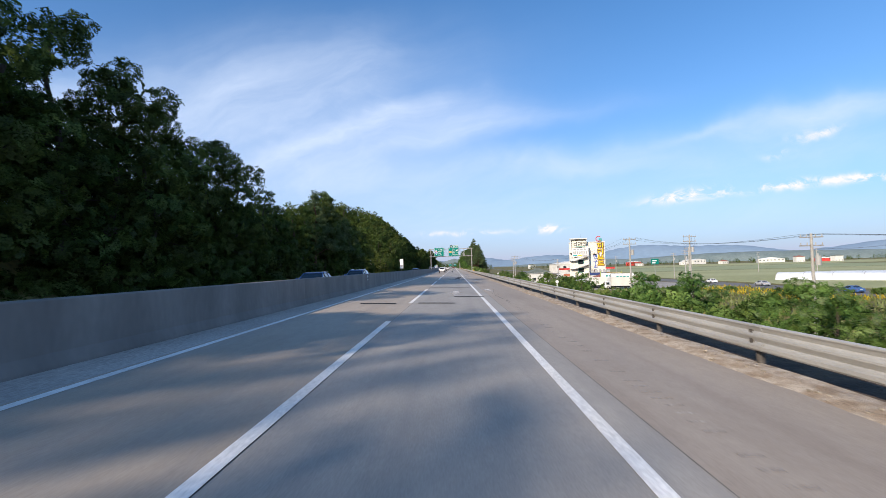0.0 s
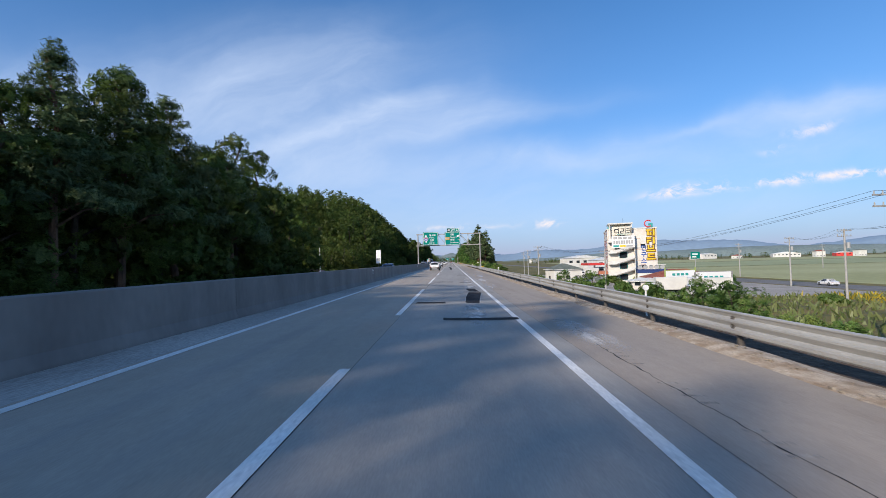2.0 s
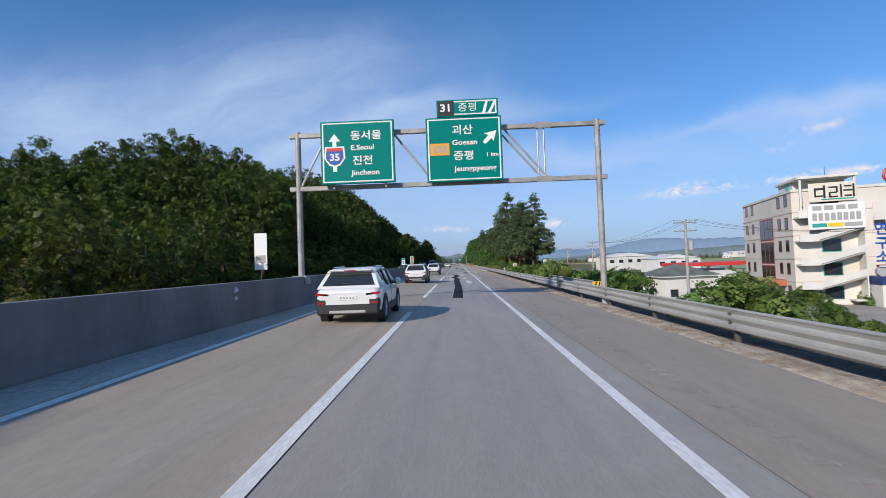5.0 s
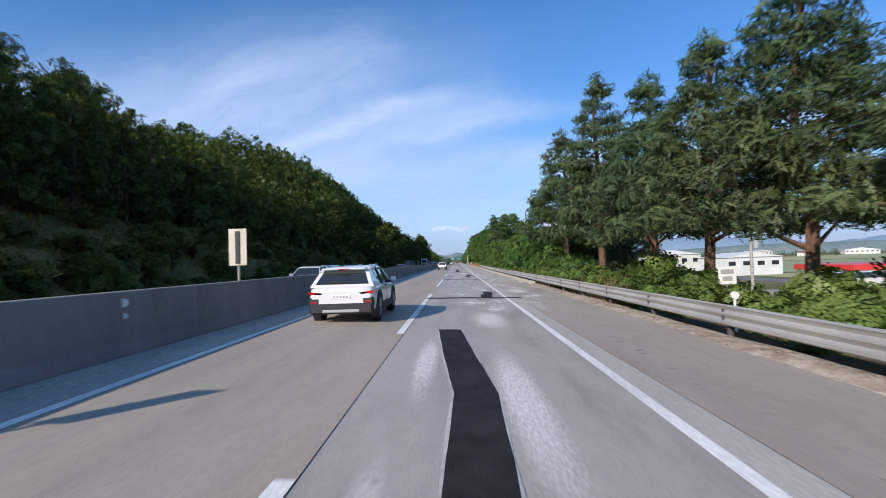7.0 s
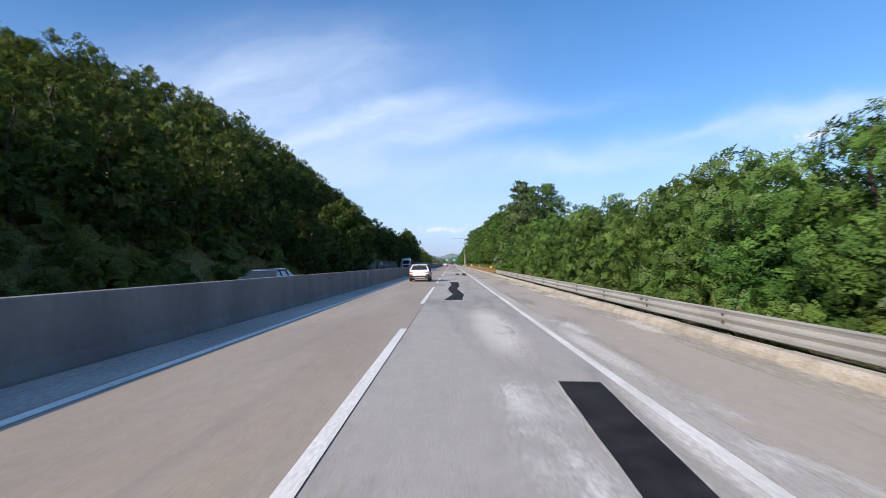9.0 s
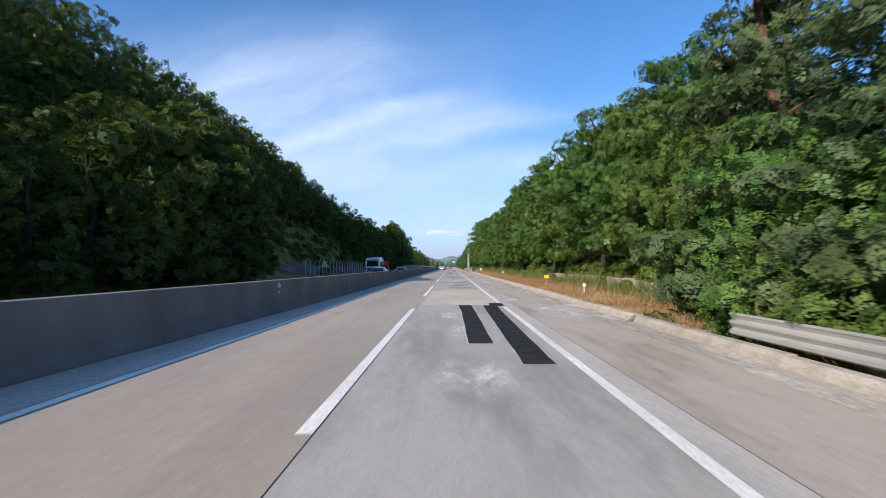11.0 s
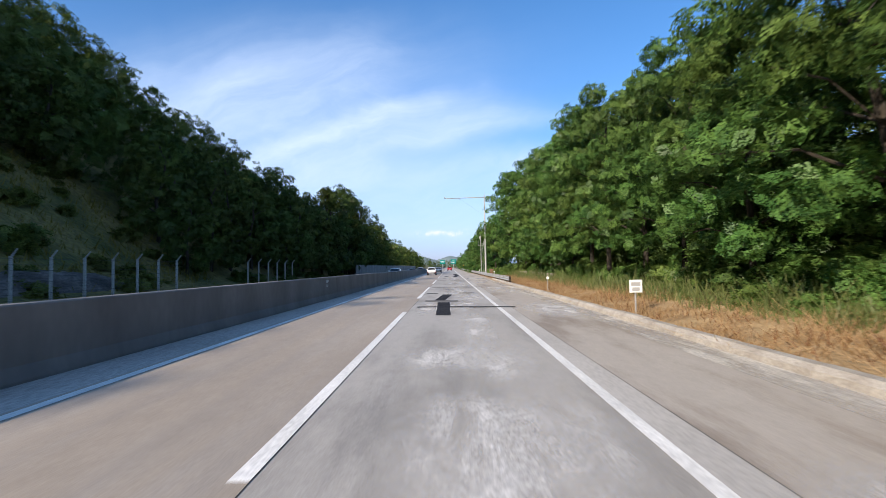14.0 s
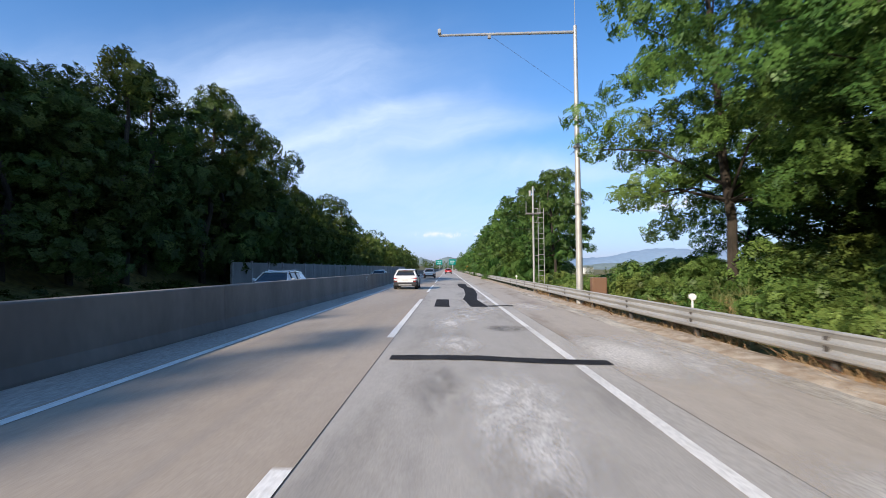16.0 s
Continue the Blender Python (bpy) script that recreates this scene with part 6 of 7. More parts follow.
field("field_further", 720, 1500, 200, 900, M_PADDY, "green rice field on the plain")
field("road_local", 78, 88, -150, 900, M_LOCAL, "grey local road along the plain", -5.9)
field("yard", 24, 76, 128, 262, M_YARD, "concrete yard round the buildings", -5.91)


# ---- the office block with its outside stair ----
M_LETTER = plain("letter_brown", (0.16, 0.085, 0.02), 0.6)


def office():
    o = thing("office_building", (46.2, 183.2, -6.0), -16.0, label="cream five-storey office block with an outside stair and sign boards", category="building")
    W, D_, H = 13.4, 21.0, 15.6
    part("wall", box(0, W, 0, D_, 0, H, 0.05), M_PLASTER, o)
    part("parapet", box(-0.12, W + 0.12, -0.12, D_ + 0.12, H, H + 0.35), M_WALLW, o)
    for k in range(1, 5):
        part("string_course", box(-0.05, W + 0.05, -0.05, D_ + 0.05, 3.2 * k - 0.06, 3.2 * k + 0.06), plain("course_paint", (0.55, 0.42, 0.34), 0.8), o)
    part("penthouse", box(0.6, 6.6, 1.0, 6.0, H + 0.35, H + 1.5), M_WALLW, o)
    part("roof_slab", box(0.2, 7.0, -1.6, 6.2, H + 1.5, H + 1.85, 0.03), M_WALLW, o)
    for x in (0.6, 6.6):
        part("column", box(x - 0.12, x + 0.12, -1.4, -1.15, H - 3.0, H + 1.5), M_WALLW, o)
    # outside stair: landings and flights with solid white parapets
    for k in range(4):
        z = 0.95 + 3.2 * k
        part("landing", box(0.1, 2.3, -1.7, -0.03, z + 1.3, z + 1.5), M_WALLW, o)
        part("landing_parapet", box(0.1, 2.3, -1.72, -1.6, z + 1.5, z + 2.3), M_WALLW, o)
        part("flight_parapet", prism([(2.3, z + 1.5), (7.2, z + 3.0), (7.2, z + 3.9), (2.3, z + 2.35)], -1.72, -1.6, "y"), M_WALLW, o)
        part("flight", prism([(2.3, z + 1.25), (7.2, z + 2.75), (7.2, z + 2.95), (2.3, z + 1.45)], -1.6, -0.03, "y"), M_POLE, o)
        part("upper_landing", box(5.9, 7.3, -1.7, -0.03, z - 0.3, z - 0.1), M_WALLW, o)
        part("landing_wall", box(7.2, 7.35, -1.72, -0.03, z + 0.2, z + 3.2), M_WALLW, o)
    for k in range(5):
        w = part("window", box(3.3, 5.3, -0.05, -0.01, 0.9 + 3.2 * k, 2.5 + 3.2 * k), M_GLASS, o)
        part("frame", box(3.2, 5.4, -0.03, -0.005, 0.8 + 3.2 * k, 2.6 + 3.2 * k), M_TEAL, w)
    for k in (1, 3):
        w = part("window", box(9.1, 10.2, -0.05, -0.01, 1.0 + 3.2 * k, 2.0 + 3.2 * k), M_GLASS, o)
        part("frame", box(9.0, 10.3, -0.03, -0.005, 0.9 + 3.2 * k, 2.1 + 3.2 * k), M_TRIMRED, w)
    # long side towards the road
    for k in range(5):
        for yy in (1.6, 4.2, 15.6, 18.6):
            w = part("window", box(-0.05, -0.01, yy, yy + 0.9, 1.1 + 3.2 * k, 2.5 + 3.2 * k), M_GLASS, o)
            part("frame", box(-0.03, -0.005, yy - 0.15, yy + 1.05, 0.95 + 3.2 * k, 2.65 + 3.2 * k), M_TRIMRED, w)
    for k in range(3):
        w = part("window", box(-0.06, -0.01, 7.4, 12.4, 2.2 + 3.6 * k, 5.2 + 3.6 * k), M_GLASS, o)
        part("frame", box(-0.035, -0.005, 7.1, 12.7, 2.0 + 3.6 * k, 5.4 + 3.6 * k), M_TRIMRED, w)
        for yy in (9.0, 10.7):
            part("mullion", box(-0.09, -0.06, yy, yy + 0.1, 2.2 + 3.6 * k, 5.2 + 3.6 * k), M_TRIMRED, w)
    part("porch", box(-2.6, 0.0, 3.0, 11.0, 2.5, 3.4, 0.03), plain("porch_red", (0.36, 0.13, 0.07), 0.7), o)
    part("tank", tube((0.8, 2.5, H + 0.3), (0.8, 2.5, H + 1.0), 0.5, 0.5, 12), M_TEAL, o)
    part("aerial", tube((4.6, 1.5, H + 1.8), (4.6, 1.5, H + 3.4), 0.03), M_WIRE, o)
    part("annexe", box(7.6, 15.6, -4.0, -0.02, 0, 2.9, 0.04), M_WALLW, o)
    part("annexe_fascia", box(7.5, 15.7, -4.12, 0.0, 2.9, 3.9, 0.02), M_NAVY, o)
    for k in range(5):
        part("duct_unit", tube((8.4 + 1.45 * k, -2.6, 4.5), (8.4 + 1.45 * k, -2.1, 4.5), 0.62, 0.62, 14), M_SGREY, o)
    part("duct", box(8.0, 15.0, -2.9, -2.7, 5.1, 5.25), M_WALLW, o)
    # boards: a name board, a white board, tall letters
    nb = part("name_board", box(1.3, 6.5, -1.98, -1.84, H - 1.75, H + 0.75, 0.05), surface("board_cream", ((0.62, 0.58, 0.46), (0.70, 0.66, 0.55)), 2, 20, 0.6, 0.02), o, "cream name board with dark strokes")
    for x0, x1, z0, z1 in ((1.9, 2.9, -0.2, 0.1), (1.9, 2.1, -1.1, -0.2), (2.9, 3.15, -1.3, 0.4), (2.0, 2.9, -1.1, -0.9), (3.5, 4.5, 0.0, 0.2), (4.3, 4.5, -0.6, 0.0), (3.5, 4.4, -0.7, -0.5), (3.5, 3.7, -1.2, -0.6), (3.5, 4.5, -1.25, -1.05), (4.75, 4.95, -1.3, 0.4), (5.2, 6.0, 0.05, 0.25), (5.1, 6.1, -0.5, -0.3), (6.1, 6.3, -1.3, 0.4), (5.2, 6.0, -1.2, -1.0)):
        part("stroke", box(x0, x1, -2.02, -1.985, H + z0, H + z1), M_SBLACK, nb)
    part("swash", box(2.6, 6.2, -2.02, -1.985, H - 1.52, H - 1.38), M_TEAL, nb)
    wb = part("white_board", box(1.1, 7.3, -1.98, -1.84, H - 5.4, H - 2.0, 0.03), M_WHITE, o, "white board with grey lettering bars")
    for k in range(4):
        part("lettering_bar", box(1.6 + 1.3 * k, 2.6 + 1.3 * k, -2.02, -1.985, H - 2.85, H - 2.25), M_SGREY, wb)
    for k in range(8):
        part("figure_bar", box(1.55 + 0.68 * k, 2.05 + 0.68 * k, -2.02, -1.985, H - 4.25, H - 3.25), M_SGREY, wb)
    for x0, x1, mt in ((1.5, 3.1, M_TEAL), (3.2, 4.9, M_SYEL), (5.0, 6.9, M_SGREY)):
        part("lettering_bar", box(x0, x1, -2.02, -1.985, H - 5.1, H - 4.6), mt, wb)
    for k in range(4):
        z = H - 2.15 - 2.3 * k
        strokes = (((10.7, 12.1, 1.45, 1.85), (10.9, 11.3, 0.2, 1.4), (11.5, 12.0, 0.15, 0.95), (12.4, 12.85, 0.0, 1.95)),
                   ((10.7, 11.9, 1.45, 1.85), (10.7, 11.9, 0.75, 1.1), (10.75, 11.15, 0.15, 0.8), (12.35, 12.8, 0.0, 1.95)),
                   ((10.9, 11.3, 0.85, 1.9), (12.2, 12.6, 0.85, 1.9), (10.9, 12.6, 0.75, 1.1), (10.6, 12.9, 0.1, 0.48)),
                   ((10.9, 12.6, 1.45, 1.85), (10.9, 11.3, 0.9, 1.5), (10.9, 12.6, 0.75, 1.05), (10.6, 12.9, 0.05, 0.42)))[k]
        lt = part("letter_stroke", box(*strokes[0][:2], -0.30, -0.16, z + strokes[0][2], z + strokes[0][3], 0.06), M_SYEL, o, "large yellow sign stroke with a brown edge")
        for x0, x1, a, b in strokes[1:]:
            part("stroke", box(x0, x1, -0.31, -0.161, z + a, z + b, 0.06), M_SYEL, lt)
        for x0, x1, a, b in strokes:
            part("stroke_edge", box(x0 - 0.17, x1 + 0.17, -0.152, -0.06, z + a - 0.17, z + b + 0.17, 0.03), M_LETTER, lt)
    lg = bmesh.new()
    for i in range(14):
        a0, a1 = radians(40 + 20 * i), radians(60 + 20 * i)
        add_tube(lg, (11.2 + 0.95 * math.cos(a0), -0.25, H + 1.4 + 0.95 * math.sin(a0)), (11.2 + 0.95 * math.cos(a1), -0.25, H + 1.4 + 0.95 * math.sin(a1)), 0.17, 0.17, 6)
    part("emblem_ring", lg, M_SRED, o, "red ring emblem on the roof edge")
    part("emblem_block", box(11.3, 12.4, -0.33, -0.2, H + 0.35, H + 1.5, 0.1), M_TEAL, o)
    for k, ch in enumerate("연구소"):
        lettering("blue_letter", ch, 1.75, (9.75, -0.09, H - 5.7 - 1.85 * k), o, M_SBLUE, bold=0.03)
    part("letter_panel", box(9.0, 10.6, -0.06, -0.02, H - 4.4, H - 2.0), M_WALLW, o)


office()


# ---- smaller buildings and fixtures on the plain ----
def hip_house(x, y, w, d, h, rise, rz, wall, roof, label, z=-6.0):
    o = thing("low_house", (x, y, z), rz, label=label, category="house", group="low buildings by the yard")
    part("wall", box(-w / 2, w / 2, -d / 2, d / 2, 0, h, 0.02), wall, o)
    bm = bmesh.new()
    e = 0.5
    b = [bm.verts.new(p) for p in ((-w / 2 - e, -d / 2 - e, h), (w / 2 + e, -d / 2 - e, h), (w / 2 + e, d / 2 + e, h), (-w / 2 - e, d / 2 + e, h))]
    r = [bm.verts.new(p) for p in ((-w / 2 + d / 2, 0, h + rise), (w / 2 - d / 2, 0, h + rise))]
    for f in ((b[0], b[1], r[1], r[0]), (b[1], b[2], r[1]), (b[2], b[3], r[0], r[1]), (b[3], b[0], r[0]), (b[3], b[2], b[1], b[0])):
        bm.faces.new(f)
    part("roof", bm, roof, o)
    part("fascia", box(-w / 2 - e, w / 2 + e, -d / 2 - e, d / 2 + e, h - 0.15, h - 0.004), M_WALLW, o)
    for k in range(3):
        xx = -w / 2 + w * (k + 0.5) / 3
        wd = part("window", box(xx - 0.6, xx + 0.6, -d / 2 - 0.04, -d / 2 + 0.02, 1.0, 2.1), M_GLASS, o)
        part("frame", box(xx - 0.7, xx + 0.7, -d / 2 - 0.02, -d / 2 + 0.01, 0.9, 2.2), M_SGREY, wd)
    wd = part("window", box(-w / 2 - 0.04, -w / 2 + 0.02, -0.7, 0.7, 1.0, 2.1), M_GLASS, o)
    part("door", box(w / 2 - 1.4, w / 2 - 0.5, -d / 2 - 0.05, -d / 2 + 0.02, 0, 2.05), M_SGREY, o)
    return o


hip_house(55.5, 160.5, 15, 11, 2.3, 2.0, -10, M_WALLW, M_BRICKROOF, "low cream house with a rust-red hipped roof")
hip_house(45.0, 154.5, 7, 5, 2.0, 0.6, -10, M_PLASTER, M_SHEET, "low cream shed with a pale sheet roof")
hip_house(36.0, 196.0, 9, 8, 4.2, 1.8, 8, M_WALLW, M_GREYROOF, "white house with a dark green hipped roof")


def shed(x, y, w, d, h, rz, wall, label, z=-6.0):
    o = thing("warehouse", (x, y, z), rz, label=label, category="warehouse", group="warehouses on the plain")
    part("wall", box(-w / 2, w / 2, -d / 2, d / 2, 0, h), wall, o)
    part("roof", prism([(-w / 2 - 0.4, h), (w / 2 + 0.4, h), (0, h + 0.08 * w)], -d / 2 - 0.4, d / 2 + 0.4, "y"), M_SHEET, o)
    n = max(2, int(w / 5))
    for k in range(n):
        xx = -w / 2 + w * (k + 0.5) / n
        part("window", box(xx - 1.2, xx + 1.2, -d / 2 - 0.05, -d / 2 + 0.02, h * 0.55, h * 0.78), M_GLASS, o)
    return o


shed(95, 385, 26, 16, 7.5, 6, M_WALLW, "long white warehouse with a row of windows")
shed(96, 330, 20, 14, 6.0, 6, M_SHEET, "pale sheet-metal warehouse on the plain")
for i in range(14):
    rr = random.Random(40 + i)
    shed(260 + 120 * rr.random() + 62 * i, 980 - 52 * i + 90 * rr.random(), rr.uniform(18, 42), rr.uniform(12, 20), rr.uniform(5, 9), rr.uniform(-20, 20), rr.choice((M_WALLW, M_SHEET, M_CANOPY, M_WALLW)), "far warehouse on the edge of the plain")
for i in range(9):
    rr = random.Random(80 + i)
    hip_house(150 + 60 * i + 30 * rr.random(), 900 - 30 * i + 60 * rr.random(), 12, 9, rr.uniform(4, 9), 2.0, rr.uniform(-20, 20), M_WALLW, rr.choice((M_BRICKROOF, M_GREYROOF, M_SHEET)), "far white house on the edge of the plain")


def greenhouse(x, y, w, l, rz=0.0):
    o = thing("greenhouse", (x, y, -6.0), rz, label="long arched greenhouse under white film", category="greenhouse", group="greenhouses")
    arc = [(w / 2 * math.cos(radians(a)), 2.6 * math.sin(radians(a))) for a in range(0, 181, 15)]
    part("film", prism(arc, -l / 2, l / 2, "y"), M_VINYL, o)
    for k in range(5):
        yy = -l / 2 + l * k / 4
        bm = bmesh.new()
        for a, b in zip(arc, arc[1:]):
            add_tube(bm, (a[0] * 1.01, yy, a[1] * 1.01), (b[0] * 1.01, yy, b[1] * 1.01), 0.05, 0.05, 5)
        part("hoop", bm, M_DULL, o)


for k in range(3):
    greenhouse(122 + 9 * k, 150, 7.5, 30, 40)


def billboard(x, y, w, h, z, rz, label, frame_mat, bar_mat, over=0.7):
    o = thing("billboard", (x, y, -6.0), rz, label=label, category="billboard", group="yard billboards")
    p = part("panel", box(-w / 2, w / 2, -0.08, 0.08, z, z + h, 0.02), M_WHITE, o)
    for k in range(4):
        part("lettering_bar", box(-w * 0.28 + w * 0.15 * k, -w * 0.28 + w * 0.15 * k + w * 0.1, -0.1, -0.085, z + h * 0.42, z + h * 0.7), bar_mat, p)
    part("lettering_bar", box(-w * 0.2, w * 0.25, -0.1, -0.085, z + h * 0.14, z + h * 0.24), M_SGREY, p)
    for s in (-1, 1):
        part("post", box(s * w / 2 - 0.12 + s * 0.15, s * w / 2 + 0.12 + s * 0.15, -0.12, 0.12, 0, z + h + over, 0.02), frame_mat, o)
    part("rail", box(-w / 2, w / 2, -0.1, 0.1, z + h + 0.02, z + h + 0.14), frame_mat, o)


M_LIME = plain("lime_paint", (0.30, 0.36, 0.10), 0.6)
billboard(51.9, 152.3, 6.8, 1.95, 2.2, 4, "white billboard between lime-painted posts", M_LIME, M_TEAL)
billboard(48.8, 133.6, 6.75, 2.45, 1.9, 4, "white billboard on grey posts with teal lettering bars", M_DULL, M_TEAL, 0.05)


def gas_station():
    o = thing("fuel_station", (70, 244, -6.0), label="fuel station with a red-edged canopy on pillars", category="fuel station")
    part("canopy", box(-13, 13, -6, 6, 4.4, 5.3, 0.05), M_CANOPY, o)
    part("canopy_underside", box(-12.9, 12.9, -5.9, 5.9, 4.33, 4.396), M_WALLW, o)
    for x in (-9, -3, 3, 9):
        part("pillar", box(x - 0.25, x + 0.25, -0.25, 0.25, 0, 4.33), M_WALLW, o)
        part("pump", box(x + 0.8, x + 1.5, -0.4, 0.4, 0, 1.7, 0.05), M_SRED, o)
    part("kiosk", box(-6, 6, 8, 13, 0, 3.4, 0.05), M_WALLW, o)
    part("kiosk_window", box(-5, 5, 7.95, 8.02, 0.8, 2.6), M_GLASS, o)


gas_station()


def utility_pole(x, y, h, lines=True):
    o = thing("utility_pole", (x, y, -6.0), label="grey concrete utility pole with cross-arms and insulators", category="utility pole", group="utility poles")
    part("pole", tube((0, 0, -0.2), (0, 0, h), 0.19, 0.11, 10), M_POLE, o)
    for z in (h - 0.4, h - 1.2):
        a = part("cross_arm", box(-1.1, 1.1, -0.06, 0.06, z, z + 0.11), M_DULL, o)
        for xx in (-1.0, -0.4, 0.4, 1.0):
            part("insulator", tube((xx, 0, z + 0.11), (xx, 0, z + 0.36), 0.05, 0.035, 6), M_POLE, a)
    part("transformer", tube((0.35, -0.25, h - 3.0), (0.35, -0.25, h - 2.1), 0.24, 0.24, 10), M_SGREY, o)
    return o


POLES = [(34.0, 44.0, 9.8), (30.5, 79.4, 11.8), (41.0, 80.0, 12.0), (33.7, 148.4, 9.2), (22.0, 163.6, 11.0), (56, 205.0, 10.0), (60, 118, 11), (75, 150, 11), (95, 200, 11), (110, 110, 11), (120, 60, 11.0), (140, 180, 11), (92, 262, 11), (28, 215, 11), (34, 262, 11), (170, 260, 11)]
for x, y, h in POLES:
    utility_pole(x, y, h)


def wire_between(a, b, off, drop):
    pts = []
    for k in range(9):
        f = k / 8
        p = Vector((a[0] + off, a[1], -6 + a[2] - 0.05)).lerp(Vector((b[0] + off, b[1], -6 + b[2] - 0.05)), f)
        p.z -= drop * 4 * f * (1 - f)
        pts.append(p)
    bm = bmesh.new()
    rings = [[bm.verts.new(p + Vector((0.012 * math.cos(1.57 * i), 0, 0.012 * math.sin(1.57 * i)))) for i in range(4)] for p in pts]
    for p, q in zip(rings, rings[1:]):
        for i in range(4):
            bm.faces.new((p[i], p[(i + 1) % 4], q[(i + 1) % 4], q[i]))
    ob = new("overhead_wire", mesh_from("overhead_wire", bm, M_WIRE))
    return tagged(ob, label="black overhead wire sagging between utility poles", category="wire", group="overhead wires")


for i, j in ((0, 1), (1, 3), (3, 4), (2, 6), (6, 7), (4, 13), (13, 14), (10, 9), (9, 11), (0, 10)):
    for off in (-1.0, 0.4, 1.0):
        wire_between(POLES[i], POLES[j], off, 1.0)
gs = thing("road_sign", (116, 267, -6.0), 10, label="green guide sign beside the local road", category="road sign")
part("panel", box(-2.4, 2.4, -0.05, 0.05, 5.8, 9.0, 0.02), M_GREEN, gs)
part("lettering_bar", box(-1.7, 1.2, -0.07, -0.055, 7.6, 8.3), M_WHITE, gs)
part("lettering_bar", box(-1.7, 0.4, -0.07, -0.055, 6.4, 7.1), M_WHITE, gs)
part("post", tube((0, 0.15, 0), (0, 0.15, 9.0), 0.14), M_GALV, gs)

slim = thing("slim_post", (-22.2, 124.0, float(land(-22.2, 124.0))), label="slim pale steel post in the clearing", category="post")
part("pole", tube((0, 0, -0.2), (0, 0, 4.9), 0.06, 0.05, 8), M_WHITE, slim)
part("base", tube((0, 0, 0.0), (0, 0, 0.25), 0.11, 0.09, 8), M_POLE, slim)
grass("clearing_weeds", 5000, -30, -19.5, 112, 152, 0.7, 0.07, M_WEED, "bright green weeds in the clearing", 14)
tent = thing("market_tent", (-23.6, 124.5, -1.9), label="low hut under a rust-brown sheet beside the far lane", category="hut")
part("roof", prism([(-2.4, 1.9), (2.4, 1.9), (0, 2.8)], -4, 4, "y"), surface("rusty_sheet", ((0.13, 0.06, 0.045), (0.22, 0.11, 0.08)), 1.0, 12, 0.7, 0.2), tent)
for x in (-2.2, 2.2):
    for y in (-3.8, 3.8):
        part("pole", tube((x, y, -0.4), (x, y, 1.95), 0.05), M_DULL, tent)


# ---- vehicles ----
def loft_body(profile, half, shoulder, inset):
    """A closed side profile (y, z) drawn across the car, drawn in towards both flanks."""
    bm = bmesh.new()
    cy = sum(p[0] for p in profile) / len(profile)
    cz = sum(p[1] for p in profile) / len(profile)
    rows = []
    for x, k in ((-half, inset), (-half * 0.965, inset * 0.45), (-shoulder, 0.0), (shoulder, 0.0), (half * 0.965, inset * 0.45), (half, inset)):
        row = []
        for py, pz in profile:
            dy, dz_ = cy - py, cz - pz
            ln = math.hypot(dy, dz_) or 1
            row.append(bm.verts.new((x, py + dy / ln * k, pz + dz_ / ln * k)))
        rows.append(row)
    n = len(profile)
    for a, b in zip(rows, rows[1:]):
        for i in range(n):
            bm.faces.new((a[i], a[(i + 1) % n], b[(i + 1) % n], b[i]))
    bm.faces.new(rows[0][::-1])
    bm.faces.new(rows[-1])
    for f in bm.faces:
        f.smooth = True
    return bm


def tapered(profile, half0, half1, z0, z1):
    """A cabin: the profile drawn across, narrowing with height."""
    bm = bmesh.new()
    rows = []
    for s in (-1, -0.93, 0.93, 1):
        row = []
        for py, pz in profile:
            f = (pz - z0) / (z1 - z0)
            hw = half0 + (half1 - half0) * f
            row.append(bm.verts.new((s * hw, py + (0.04 if abs(s) == 1 and False else 0), pz - (0.03 if abs(s) == 1 and f > 0.8 else 0))))
        rows.append(row)
    n = len(profile)
    for a, b in zip(rows, rows[1:]):
        for i in range(n):
            bm.faces.new((a[i], a[(i + 1) % n], b[(i + 1) % n], b[i]))
    bm.faces.new(rows[0][::-1])
    bm.faces.new(rows[-1])
    for f in bm.faces:
        f.smooth = False
    return bm


def ring(cx, cy, cz, r0, r1, w, n=20, a0=0, a1=360):
    """An arch or ring band round a wheel, in the plane across x."""
    bm = bmesh.new()
    k = max(4, int(n * (a1 - a0) / 360))
    rows = []
    for i in range(k + 1):
        a = radians(a0 + (a1 - a0) * i / k)
        rows.append([bm.verts.new((cx + dx_, cy + r * math.cos(a), cz + r * math.sin(a))) for dx_, r in ((-w / 2, r0), (w / 2, r0), (w / 2, r1), (-w / 2, r1))])
    for a, b in zip(rows, rows[1:]):
        for j in range(4):
            bm.faces.new((a[j], a[(j + 1) % 4], b[(j + 1) % 4], b[j]))
    bm.faces.new(rows[0][::-1])
    bm.faces.new(rows[-1])
    return bm


